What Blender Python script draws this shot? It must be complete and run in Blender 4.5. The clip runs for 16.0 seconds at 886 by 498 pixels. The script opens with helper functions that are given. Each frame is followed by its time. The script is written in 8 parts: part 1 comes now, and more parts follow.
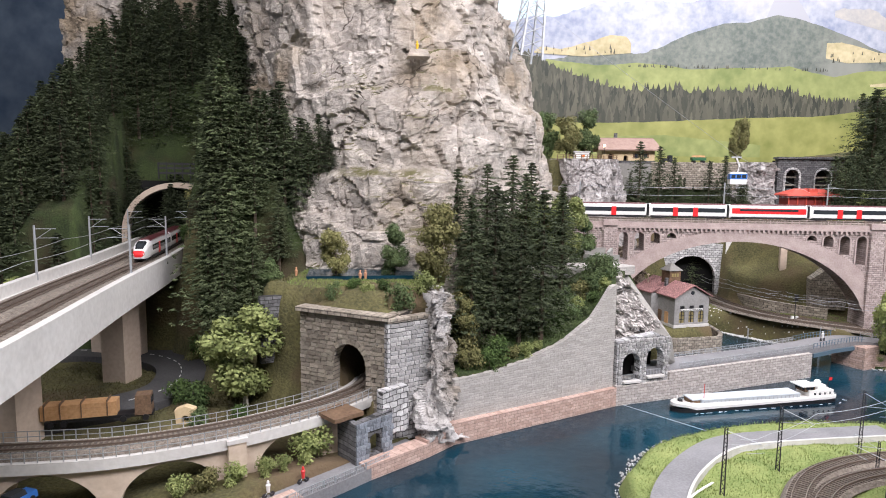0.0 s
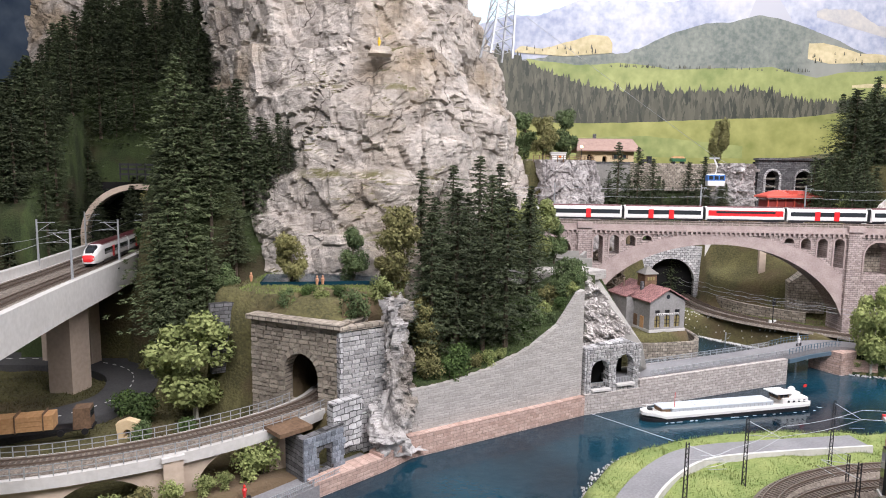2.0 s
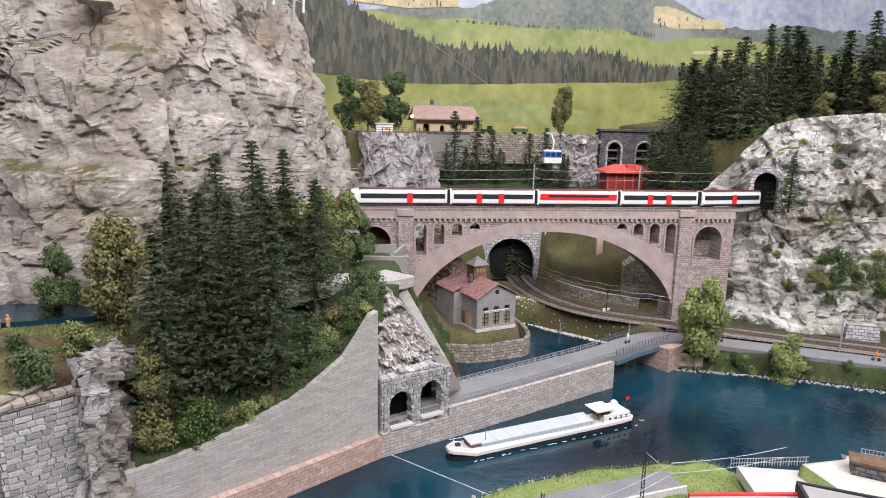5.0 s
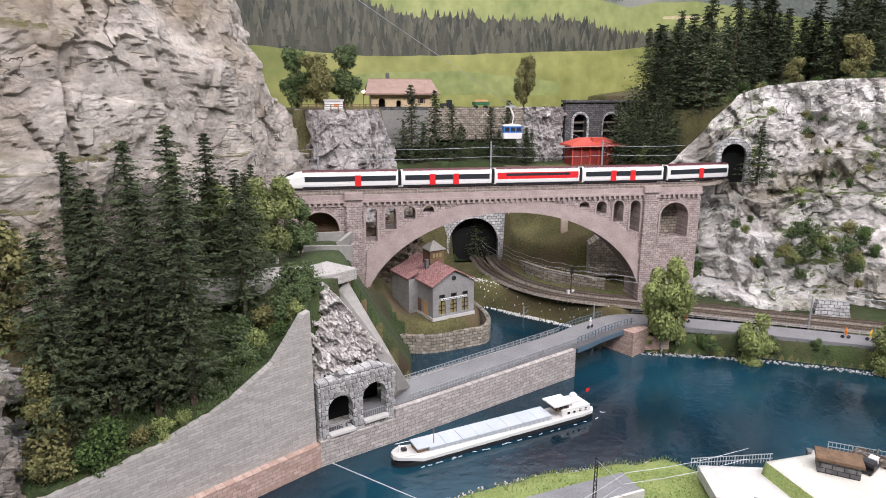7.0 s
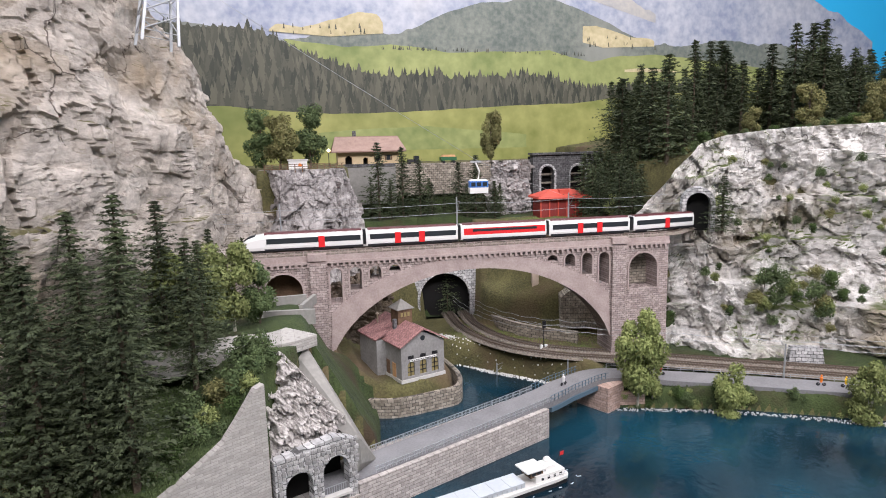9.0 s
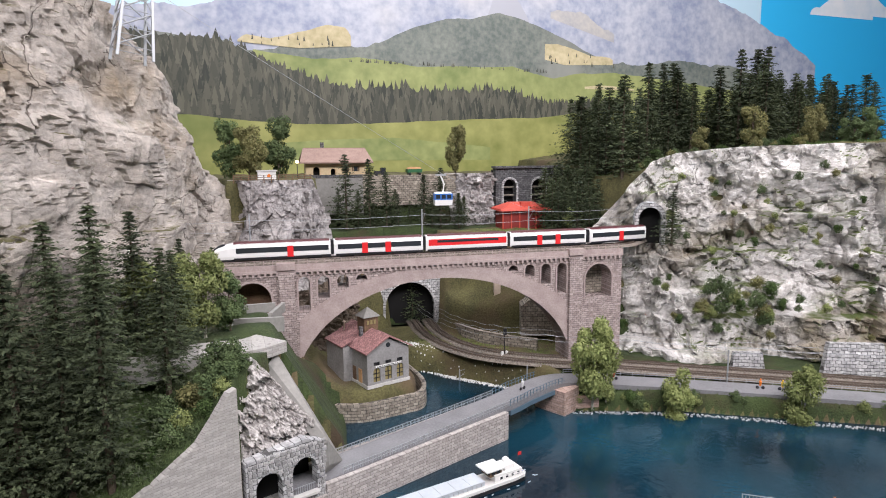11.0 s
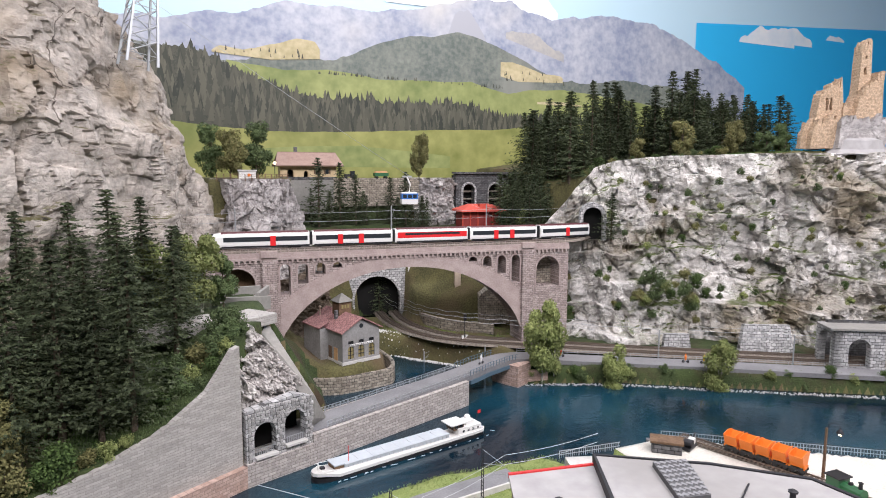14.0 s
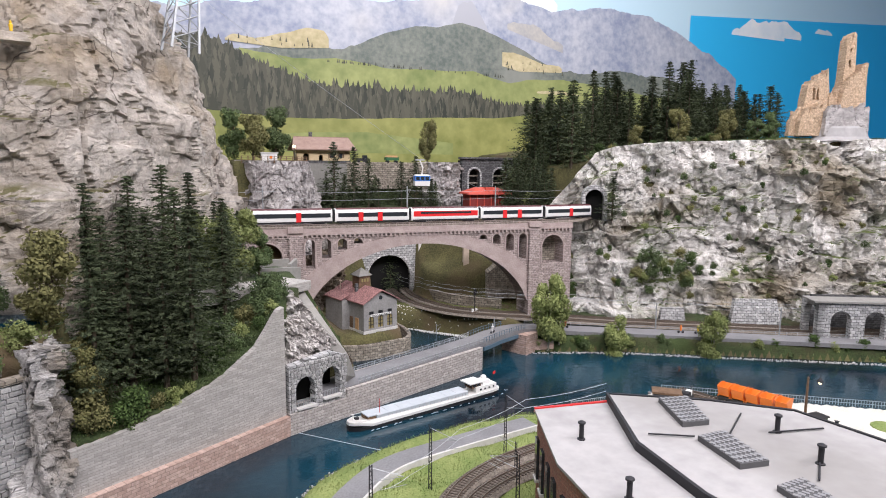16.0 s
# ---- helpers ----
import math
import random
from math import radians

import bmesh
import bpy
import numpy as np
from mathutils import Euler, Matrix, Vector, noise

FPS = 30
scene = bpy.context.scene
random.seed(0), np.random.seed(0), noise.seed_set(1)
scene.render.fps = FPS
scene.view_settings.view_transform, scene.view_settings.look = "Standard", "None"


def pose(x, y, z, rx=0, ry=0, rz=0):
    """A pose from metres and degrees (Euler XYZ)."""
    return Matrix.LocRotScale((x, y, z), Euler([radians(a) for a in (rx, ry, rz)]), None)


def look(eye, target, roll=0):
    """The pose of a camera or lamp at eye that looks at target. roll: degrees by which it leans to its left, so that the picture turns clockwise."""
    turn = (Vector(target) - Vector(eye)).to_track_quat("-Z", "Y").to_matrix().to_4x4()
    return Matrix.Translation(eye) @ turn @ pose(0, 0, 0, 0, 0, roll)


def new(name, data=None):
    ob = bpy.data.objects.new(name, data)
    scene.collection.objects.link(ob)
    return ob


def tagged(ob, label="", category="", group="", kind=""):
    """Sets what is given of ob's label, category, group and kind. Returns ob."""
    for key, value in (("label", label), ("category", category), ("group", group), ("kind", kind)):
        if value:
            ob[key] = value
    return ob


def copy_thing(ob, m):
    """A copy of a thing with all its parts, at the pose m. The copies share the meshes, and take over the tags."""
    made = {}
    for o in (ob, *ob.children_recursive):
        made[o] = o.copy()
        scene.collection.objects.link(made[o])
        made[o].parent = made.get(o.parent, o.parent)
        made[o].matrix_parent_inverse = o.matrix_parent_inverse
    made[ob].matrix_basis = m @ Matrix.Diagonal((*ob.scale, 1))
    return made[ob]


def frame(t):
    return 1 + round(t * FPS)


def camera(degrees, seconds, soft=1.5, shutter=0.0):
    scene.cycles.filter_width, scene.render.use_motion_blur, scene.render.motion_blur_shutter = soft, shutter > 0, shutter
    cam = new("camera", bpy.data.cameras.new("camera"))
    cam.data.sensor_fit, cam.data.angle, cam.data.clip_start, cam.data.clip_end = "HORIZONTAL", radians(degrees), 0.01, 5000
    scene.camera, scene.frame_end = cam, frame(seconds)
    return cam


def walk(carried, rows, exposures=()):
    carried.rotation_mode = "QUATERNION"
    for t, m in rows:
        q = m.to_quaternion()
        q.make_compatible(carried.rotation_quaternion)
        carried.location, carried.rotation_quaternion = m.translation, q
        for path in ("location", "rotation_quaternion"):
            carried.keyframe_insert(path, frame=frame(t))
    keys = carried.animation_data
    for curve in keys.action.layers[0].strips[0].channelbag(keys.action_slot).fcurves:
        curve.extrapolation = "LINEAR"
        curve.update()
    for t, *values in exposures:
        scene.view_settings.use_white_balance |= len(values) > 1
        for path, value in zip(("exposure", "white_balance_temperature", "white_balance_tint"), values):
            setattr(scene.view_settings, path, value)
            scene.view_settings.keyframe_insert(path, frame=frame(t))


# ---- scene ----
cam = camera(72.0, 16.0, 1.0)
METRES, EYE, TILT, LEAN, TURN = 1.0, 0.49, 0.0, 0.0, 0.0
ROWS = [
    (0.0, 0.0, 0.0, 0.0, 0.08, -6.52, -0.72),
    (0.5, 0.0266, -0.0003, -0.0033, -0.18, -6.58, -0.74),
    (1.0, 0.042, 0.0055, -0.0035, -0.25, -6.61, -0.78),
    (1.5, 0.0514, 0.0232, -0.0007, -0.32, -6.52, -0.79),
    (2.0, 0.0607, 0.0457, 0.0023, -0.68, -6.43, -0.73),
    (2.5, 0.0751, 0.064, 0.0108, -2.0, -6.24, -0.57),
    (3.0, 0.103, 0.0927, 0.0184, -5.64, -6.45, -0.51),
    (3.5, 0.1428, 0.1417, 0.0473, -9.54, -6.44, -0.57),
    (4.0, 0.1809, 0.2009, 0.065, -11.39, -7.22, -0.85),
    (4.5, 0.2262, 0.2505, 0.0738, -11.72, -9.16, -1.12),
    (7.0, 0.3512, 0.3628, 0.0904, -13.91, -13.4, 0.02),
    (7.5, 0.3676, 0.3726, 0.0938, -14.78, -11.79, 0.58),
    (8.0, 0.3833, 0.3848, 0.0978, -15.42, -10.5, 0.96),
    (8.5, 0.3893, 0.3881, 0.101, -15.77, -9.31, 1.3),
    (11.0, 0.3724, 0.3301, 0.1181, -19.28, -8.07, 0.56),
    (11.5, 0.3471, 0.3083, 0.1197, -20.88, -7.98, 0.13),
    (12.0, 0.3306, 0.2716, 0.1184, -21.89, -7.91, -0.01),
    (12.5, 0.3228, 0.234, 0.1138, -22.73, -7.77, -0.15),
    (13.0, 0.3083, 0.206, 0.098, -23.2, -7.53, -0.19),
    (13.5, 0.2979, 0.1773, 0.0938, -23.42, -7.03, -0.24),
    (14.0, 0.2806, 0.1633, 0.0802, -23.33, -6.68, -0.18),
    (14.5, 0.2501, 0.1503, 0.0826, -23.2, -6.62, -0.19),
    (15.0, 0.2176, 0.1303, 0.0773, -23.19, -7.12, -0.3),
    (15.5, 0.209, 0.1015, 0.0771, -23.86, -7.36, -0.49),
    (16.0, 0.1718, 0.0782, 0.0539, -24.16, -7.5, -0.46),
]
walk(cam, [(t, pose(0, 0, EYE, TILT, LEAN, TURN) @ pose(METRES * x, METRES * y, METRES * z, 90 + pitch, roll, yaw)) for t, x, y, z, yaw, pitch, roll in ROWS],
     [(0.0, 0.05), (2.0, 0.0), (4.5, -0.22), (8.5, -0.24), (12.0, -0.30), (16.0, -0.33)])

# ---- world and light: an exhibition hall with ceiling panels out of view ----
world = bpy.data.worlds.new("hall_air")
scene.world = world
world.use_nodes = True
world.node_tree.nodes["Background"].inputs["Color"].default_value = (1.0, 0.97, 0.98, 1)
world.node_tree.nodes["Background"].inputs["Strength"].default_value = 0.19


def area_lamp(name, eye, target, size_x, size_y, power, colour):
    data = bpy.data.lights.new(name, "AREA")
    data.shape, data.size, data.size_y, data.energy, data.color = "RECTANGLE", size_x, size_y, power, colour
    ob = new(name, data)
    ob.matrix_world = look(eye, target)
    return ob


area_lamp("ceiling_panel", (0.5, -0.45, 2.2), (0.4, 1.5, 0.3), 3.0, 0.6, 114, (1.0, 0.945, 0.985))
area_lamp("ceiling_panel", (0.9, 1.3, 2.4), (0.9, 1.5, 0.2), 2.6, 0.5, 26, (1.0, 0.94, 0.98))
area_lamp("ceiling_panel", (1.1, 2.3, 2.4), (1.2, 3.1, 0.9), 3.0, 0.4, 34, (1.0, 0.95, 0.97))
# extra lamp added out of view on the right to brighten the pale cliff
area_lamp("ceiling_panel", (2.6, -0.1, 2.2), (2.0, 1.5, 0.4), 1.6, 0.6, 54, (1.0, 0.945, 0.985))

# ---- materials ----
def material(name, a, b, scale=40, rough=0.85, bump=0.3, fine=6.0, metal=0.0, per_object=0.0, bump_dist=0.002, dark=None, dark_at=0.4):
    """Two-scale noise between the colours a and b, with relief; dark: a third colour in the hollows of a larger noise."""
    m = bpy.data.materials.new(name)
    m.use_nodes = True
    nt = m.node_tree
    n, l = nt.nodes, nt.links
    bsdf = n["Principled BSDF"]
    bsdf.inputs["Roughness"].default_value, bsdf.inputs["Metallic"].default_value = rough, metal
    tc = n.new("ShaderNodeTexCoord")
    n1, n2 = n.new("ShaderNodeTexNoise"), n.new("ShaderNodeTexNoise")
    n1.inputs["Scale"].default_value, n1.inputs["Detail"].default_value = scale, 5
    n2.inputs["Scale"].default_value, n2.inputs["Detail"].default_value = scale * fine, 6
    l.new(tc.outputs["Object"], n1.inputs["Vector"])
    l.new(tc.outputs["Object"], n2.inputs["Vector"])
    add = n.new("ShaderNodeMath")
    add.operation = "ADD"
    l.new(n1.outputs["Fac"], add.inputs[0])
    l.new(n2.outputs["Fac"], add.inputs[1])
    half = n.new("ShaderNodeMapRange")
    half.inputs["From Min"].default_value, half.inputs["From Max"].default_value = 0.72, 1.28
    l.new(add.outputs[0], half.inputs["Value"])
    mix = n.new("ShaderNodeMix")
    mix.data_type = "RGBA"
    mix.inputs["A"].default_value, mix.inputs["B"].default_value = (*a, 1), (*b, 1)
    l.new(half.outputs["Result"], mix.inputs["Factor"])
    out = mix.outputs["Result"]
    if dark:
        n3 = n.new("ShaderNodeTexNoise")
        n3.inputs["Scale"].default_value, n3.inputs["Detail"].default_value = scale * 0.35, 7
        l.new(tc.outputs["Object"], n3.inputs["Vector"])
        r3 = n.new("ShaderNodeMapRange")
        r3.inputs["From Min"].default_value, r3.inputs["From Max"].default_value = dark_at + 0.08, dark_at - 0.08
        l.new(n3.outputs["Fac"], r3.inputs["Value"])
        m3 = n.new("ShaderNodeMix")
        m3.data_type = "RGBA"
        m3.inputs["B"].default_value = (*dark, 1)
        l.new(r3.outputs["Result"], m3.inputs["Factor"])
        l.new(out, m3.inputs["A"])
        out = m3.outputs["Result"]
    if per_object:
        info = n.new("ShaderNodeObjectInfo")
        rr = n.new("ShaderNodeMapRange")
        rr.inputs["To Min"].default_value, rr.inputs["To Max"].default_value = 1 - per_object, 1 + per_object
        l.new(info.outputs["Random"], rr.inputs["Value"])
        hsv = n.new("ShaderNodeHueSaturation")
        l.new(rr.outputs["Result"], hsv.inputs["Value"])
        l.new(out, hsv.inputs["Color"])
        out = hsv.outputs["Color"]
    l.new(out, bsdf.inputs["Base Color"])
    if bump:
        bp = n.new("ShaderNodeBump")
        bp.inputs["Strength"].default_value, bp.inputs["Distance"].default_value = bump, bump_dist
        l.new(add.outputs[0], bp.inputs["Height"])
        l.new(bp.outputs["Normal"], bsdf.inputs["Normal"])
    return m


def plain(name, c, rough=0.5, metal=0.0, emit=0.0):
    m = bpy.data.materials.new(name)
    m.use_nodes = True
    bsdf = m.node_tree.nodes["Principled BSDF"]
    bsdf.inputs["Base Color"].default_value = (*c, 1)
    bsdf.inputs["Roughness"].default_value, bsdf.inputs["Metallic"].default_value = rough, metal
    if emit:
        bsdf.inputs["Emission Color"].default_value, bsdf.inputs["Emission Strength"].default_value = (*c, 1), emit
    return m


def masonry(name, a, b, mortar, width, height, rough=0.9, bump=0.6, vertical=True, jitter=0.35, dapple=0.34):
    """Coursed stone or brick on a face whose local x runs along it and z up (or y, if not vertical)."""
    m = material(name, a, b, 30, rough, 0)
    nt = m.node_tree
    n, l = nt.nodes, nt.links
    bsdf = n["Principled BSDF"]
    tc = n.new("ShaderNodeTexCoord")
    mp = n.new("ShaderNodeMapping")
    if vertical:
        mp.inputs["Rotation"].default_value = (radians(-90), 0, 0)
    wob = n.new("ShaderNodeTexNoise")
    wob.inputs["Scale"].default_value = 0.5 / height
    l.new(tc.outputs["Object"], wob.inputs["Vector"])
    wadd = n.new("ShaderNodeVectorMath")
    wadd.operation = "MULTIPLY_ADD"
    wadd.inputs[1].default_value = (height * jitter,) * 3
    l.new(wob.outputs["Color"], wadd.inputs[0])
    l.new(tc.outputs["Object"], wadd.inputs[2])
    l.new(wadd.outputs[0], mp.inputs["Vector"])
    br = n.new("ShaderNodeTexBrick")
    br.inputs["Scale"].default_value = 1.0
    br.inputs["Brick Width"].default_value, br.inputs["Row Height"].default_value = width, height
    br.inputs["Mortar Size"].default_value, br.inputs["Mortar Smooth"].default_value = height * 0.09, 0.4
    br.inputs["Color1"].default_value, br.inputs["Color2"].default_value = (*a, 1), (*b, 1)
    br.inputs["Mortar"].default_value = (*mortar, 1)
    l.new(mp.outputs[0], br.inputs["Vector"])
    grain = n.new("ShaderNodeTexNoise")
    grain.inputs["Scale"].default_value, grain.inputs["Detail"].default_value = 0.8 / height, 6
    l.new(tc.outputs["Object"], grain.inputs["Vector"])
    gr = n.new("ShaderNodeMapRange")
    gr.inputs["From Min"].default_value, gr.inputs["From Max"].default_value = 0.3, 0.7
    gr.inputs["To Min"].default_value, gr.inputs["To Max"].default_value = 1 - dapple, 1 + dapple
    l.new(grain.outputs["Fac"], gr.inputs["Value"])
    hsv = n.new("ShaderNodeHueSaturation")
    l.new(br.outputs["Color"], hsv.inputs["Color"])
    l.new(gr.outputs["Result"], hsv.inputs["Value"])
    l.new(hsv.outputs["Color"], bsdf.inputs["Base Color"])
    h = n.new("ShaderNodeMath")
    h.operation = "MULTIPLY_ADD"
    h.inputs[1].default_value = -1.2
    l.new(br.outputs["Fac"], h.inputs[0])
    l.new(grain.outputs["Fac"], h.inputs[2])
    bp = n.new("ShaderNodeBump")
    bp.inputs["Strength"].default_value, bp.inputs["Distance"].default_value = bump, height * 0.25
    l.new(h.outputs[0], bp.inputs["Height"])
    l.new(bp.outputs["Normal"], bsdf.inputs["Normal"])
    return m


def rock(name, a, b, stain, crack, scale, moss=None):
    """Weathered limestone: broad tints, fine grain, brown stains, thin dark cracks and crevice shade mixed into the
    colour.
    """
    m = material(name, a, b, 11, 0.93, 0, 9, dark=stain, dark_at=0.42)
    n, l = m.node_tree.nodes, m.node_tree.links
    bsdf = n["Principled BSDF"]
    tc = n.new("ShaderNodeTexCoord")
    warp = n.new("ShaderNodeTexNoise")
    warp.inputs["Scale"].default_value, warp.inputs["Detail"].default_value = 14, 5
    l.new(tc.outputs["Object"], warp.inputs["Vector"])
    mad = n.new("ShaderNodeVectorMath")
    mad.operation = "MULTIPLY_ADD"
    mad.inputs[1].default_value = (0.07, 0.07, 0.07)
    l.new(warp.outputs["Color"], mad.inputs[0])
    l.new(tc.outputs["Object"], mad.inputs[2])
    mp = n.new("ShaderNodeMapping")
    mp.inputs["Scale"].default_value = (0.75, 0.75, 1.25)
    l.new(mad.outputs[0], mp.inputs["Vector"])
    vo = n.new("ShaderNodeTexVoronoi")
    vo.feature = "DISTANCE_TO_EDGE"
    vo.inputs["Scale"].default_value = scale
    l.new(mp.outputs[0], vo.inputs["Vector"])
    gate = n.new("ShaderNodeTexNoise")
    gate.inputs["Scale"].default_value = 6.0
    l.new(tc.outputs["Object"], gate.inputs["Vector"])
    wide = n.new("ShaderNodeMapRange")
    wide.inputs["From Min"].default_value, wide.inputs["From Max"].default_value = 0.42, 0.7
    wide.inputs["To Min"].default_value, wide.inputs["To Max"].default_value = 0.0005, 0.012
    l.new(gate.outputs["Fac"], wide.inputs["Value"])
    div = n.new("ShaderNodeMath")
    div.operation, div.use_clamp = "DIVIDE", True
    l.new(vo.outputs["Distance"], div.inputs[0])
    l.new(wide.outputs["Result"], div.inputs[1])
    mix = n.new("ShaderNodeMix")
    mix.data_type = "RGBA"
    mix.inputs["A"].default_value = (*crack, 1)
    old = bsdf.inputs["Base Color"].links[0].from_socket
    l.new(old, mix.inputs["B"])
    l.new(div.outputs[0], mix.inputs["Factor"])
    l.new(mix.outputs["Result"], bsdf.inputs["Base Color"])
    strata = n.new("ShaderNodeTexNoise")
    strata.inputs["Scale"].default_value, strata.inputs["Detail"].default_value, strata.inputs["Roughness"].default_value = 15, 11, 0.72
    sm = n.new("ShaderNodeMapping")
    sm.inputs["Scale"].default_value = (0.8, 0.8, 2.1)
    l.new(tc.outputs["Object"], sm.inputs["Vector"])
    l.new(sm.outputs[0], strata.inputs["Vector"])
    fine = n.new("ShaderNodeTexNoise")
    fine.inputs["Scale"].default_value, fine.inputs["Detail"].default_value, fine.inputs["Roughness"].default_value = 60, 9, 0.7
    l.new(mp.outputs[0], fine.inputs["Vector"])
    add = n.new("ShaderNodeMath")
    add.operation = "MULTIPLY_ADD"
    add.inputs[1].default_value = 0.35
    l.new(div.outputs[0], add.inputs[0])
    both = n.new("ShaderNodeMath")
    both.operation = "MULTIPLY_ADD"
    both.inputs[1].default_value = 0.45
    l.new(strata.outputs["Fac"], both.inputs[0])
    l.new(fine.outputs["Fac"], both.inputs[2])
    l.new(both.outputs[0], add.inputs[2])
    # darkens the colour in the hollows that the bump also lowers, as crevice shade
    crevice_shade = n.new("ShaderNodeMapRange")
    crevice_shade.inputs["From Min"].default_value, crevice_shade.inputs["From Max"].default_value = 0.36, 0.62
    crevice_shade.inputs["To Min"].default_value, crevice_shade.inputs["To Max"].default_value = 0.62, 1.16
    l.new(strata.outputs["Fac"], crevice_shade.inputs["Value"])
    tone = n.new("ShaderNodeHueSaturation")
    l.new(crevice_shade.outputs["Result"], tone.inputs["Value"])
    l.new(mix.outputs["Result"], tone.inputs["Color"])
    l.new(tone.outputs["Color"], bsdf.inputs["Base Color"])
    if moss:
        geo, sep, up = n.new("ShaderNodeNewGeometry"), n.new("ShaderNodeSeparateXYZ"), n.new("ShaderNodeMapRange")
        patch, spread, both_m, green = n.new("ShaderNodeTexNoise"), n.new("ShaderNodeMapRange"), n.new("ShaderNodeMath"), n.new("ShaderNodeMix")
        l.new(geo.outputs["Normal"], sep.inputs[0])
        up.inputs["From Min"].default_value, up.inputs["From Max"].default_value = 0.45, 0.75
        l.new(sep.outputs["Z"], up.inputs["Value"])
        patch.inputs["Scale"].default_value, patch.inputs["Detail"].default_value = 8, 8
        l.new(tc.outputs["Object"], patch.inputs["Vector"])
        spread.inputs["From Min"].default_value, spread.inputs["From Max"].default_value = 0.47, 0.58
        l.new(patch.outputs["Fac"], spread.inputs["Value"])
        both_m.operation = "MULTIPLY"
        l.new(up.outputs["Result"], both_m.inputs[0])
        l.new(spread.outputs["Result"], both_m.inputs[1])
        green.data_type = "RGBA"
        green.inputs["B"].default_value = (*moss, 1)
        l.new(both_m.outputs[0], green.inputs["Factor"])
        l.new(tone.outputs["Color"], green.inputs["A"])
        l.new(green.outputs["Result"], bsdf.inputs["Base Color"])
    bp = n.new("ShaderNodeBump")
    bp.inputs["Strength"].default_value, bp.inputs["Distance"].default_value = 1.0, 0.011
    l.new(add.outputs[0], bp.inputs["Height"])
    l.new(bp.outputs["Normal"], bsdf.inputs["Normal"])
    return m


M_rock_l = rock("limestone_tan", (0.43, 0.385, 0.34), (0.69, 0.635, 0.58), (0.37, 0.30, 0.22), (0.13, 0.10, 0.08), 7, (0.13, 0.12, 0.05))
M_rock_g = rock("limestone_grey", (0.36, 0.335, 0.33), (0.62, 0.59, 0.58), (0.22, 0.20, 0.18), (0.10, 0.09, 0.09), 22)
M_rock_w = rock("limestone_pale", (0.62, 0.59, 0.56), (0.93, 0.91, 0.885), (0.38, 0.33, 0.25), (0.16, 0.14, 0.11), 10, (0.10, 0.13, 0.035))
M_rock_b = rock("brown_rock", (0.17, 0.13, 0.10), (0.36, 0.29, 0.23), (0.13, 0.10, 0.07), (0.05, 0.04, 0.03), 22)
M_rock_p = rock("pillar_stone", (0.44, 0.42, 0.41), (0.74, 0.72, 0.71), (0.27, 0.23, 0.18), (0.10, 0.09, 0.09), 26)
M_fieldstone = material("pale_fieldstone", (0.25, 0.25, 0.25), (0.50, 0.49, 0.48), 3, 0.95, 0.6, 6, per_object=0.3, bump_dist=0.0006)
M_rubble = material("pale_rubble", (0.32, 0.30, 0.29), (0.66, 0.63, 0.61), 60, 0.93, 0.6, 5)
M_ground = material("scatter_turf", (0.05, 0.048, 0.02), (0.145, 0.135, 0.055), 14, 1.0, 0.8, 14, dark=(0.12, 0.085, 0.05), dark_at=0.42, bump_dist=0.003)
# deep green turf, its colour darkened further for the shade under the trees
M_shaded_turf = material("shaded_dark_turf", (0.018, 0.030, 0.010), (0.055, 0.080, 0.024), 18, 1.0, 0.8, 14, dark=(0.05, 0.035, 0.02), dark_at=0.40, bump_dist=0.003)
M_ramp = material("grey_ramp_concrete", (0.24, 0.235, 0.22), (0.33, 0.32, 0.30), 12, 0.9, 0.2, 12)
M_lawn = material("bright_turf", (0.13, 0.19, 0.05), (0.27, 0.31, 0.11), 20, 1.0, 0.8, 16, bump_dist=0.002)
M_bush = material("foam_foliage", (0.028, 0.055, 0.014), (0.085, 0.135, 0.036), 60, 1.0, 0.4, 5, per_object=0.25)
M_needle = material("conifer_needles", (0.020, 0.031, 0.014), (0.078, 0.100, 0.044), 50, 0.9, 0.2, 5, per_object=0.3)
M_needle_o = material("pine_needles", (0.036, 0.052, 0.022), (0.115, 0.145, 0.064), 50, 0.9, 0.2, 5, per_object=0.3)
M_leaf = material("birch_leaves", (0.10, 0.135, 0.035), (0.33, 0.37, 0.14), 60, 0.9, 0.2, 5, per_object=0.2)
M_leaf_d = material("deciduous_leaves", (0.04, 0.07, 0.025), (0.14, 0.19, 0.075), 60, 0.9, 0.2, 5, per_object=0.2)
M_leaf_o = material("olive_leaves", (0.09, 0.095, 0.03), (0.25, 0.235, 0.095), 60, 0.9, 0.2, 5, per_object=0.2)
M_bark = material("bark", (0.06, 0.045, 0.03), (0.14, 0.11, 0.08), 80, 0.95, 0.4)
M_birch = material("birch_bark", (0.35, 0.33, 0.28), (0.6, 0.58, 0.52), 80, 0.9, 0.3)
M_concrete = material("pale_concrete", (0.50, 0.49, 0.47), (0.62, 0.61, 0.59), 10, 0.85, 0.15, 12)
M_beige = material("beige_plaster", (0.46, 0.37, 0.29), (0.58, 0.48, 0.39), 10, 0.85, 0.15, 12)
M_asphalt = material("grey_asphalt", (0.16, 0.16, 0.17), (0.24, 0.24, 0.25), 14, 0.85, 0.15, 20)
M_asphalt_d = material("dark_asphalt", (0.05, 0.05, 0.055), (0.09, 0.09, 0.09), 14, 0.85, 0.15, 20)
M_gravel = material("ballast", (0.10, 0.085, 0.07), (0.30, 0.26, 0.22), 160, 1.0, 0.9, 3)
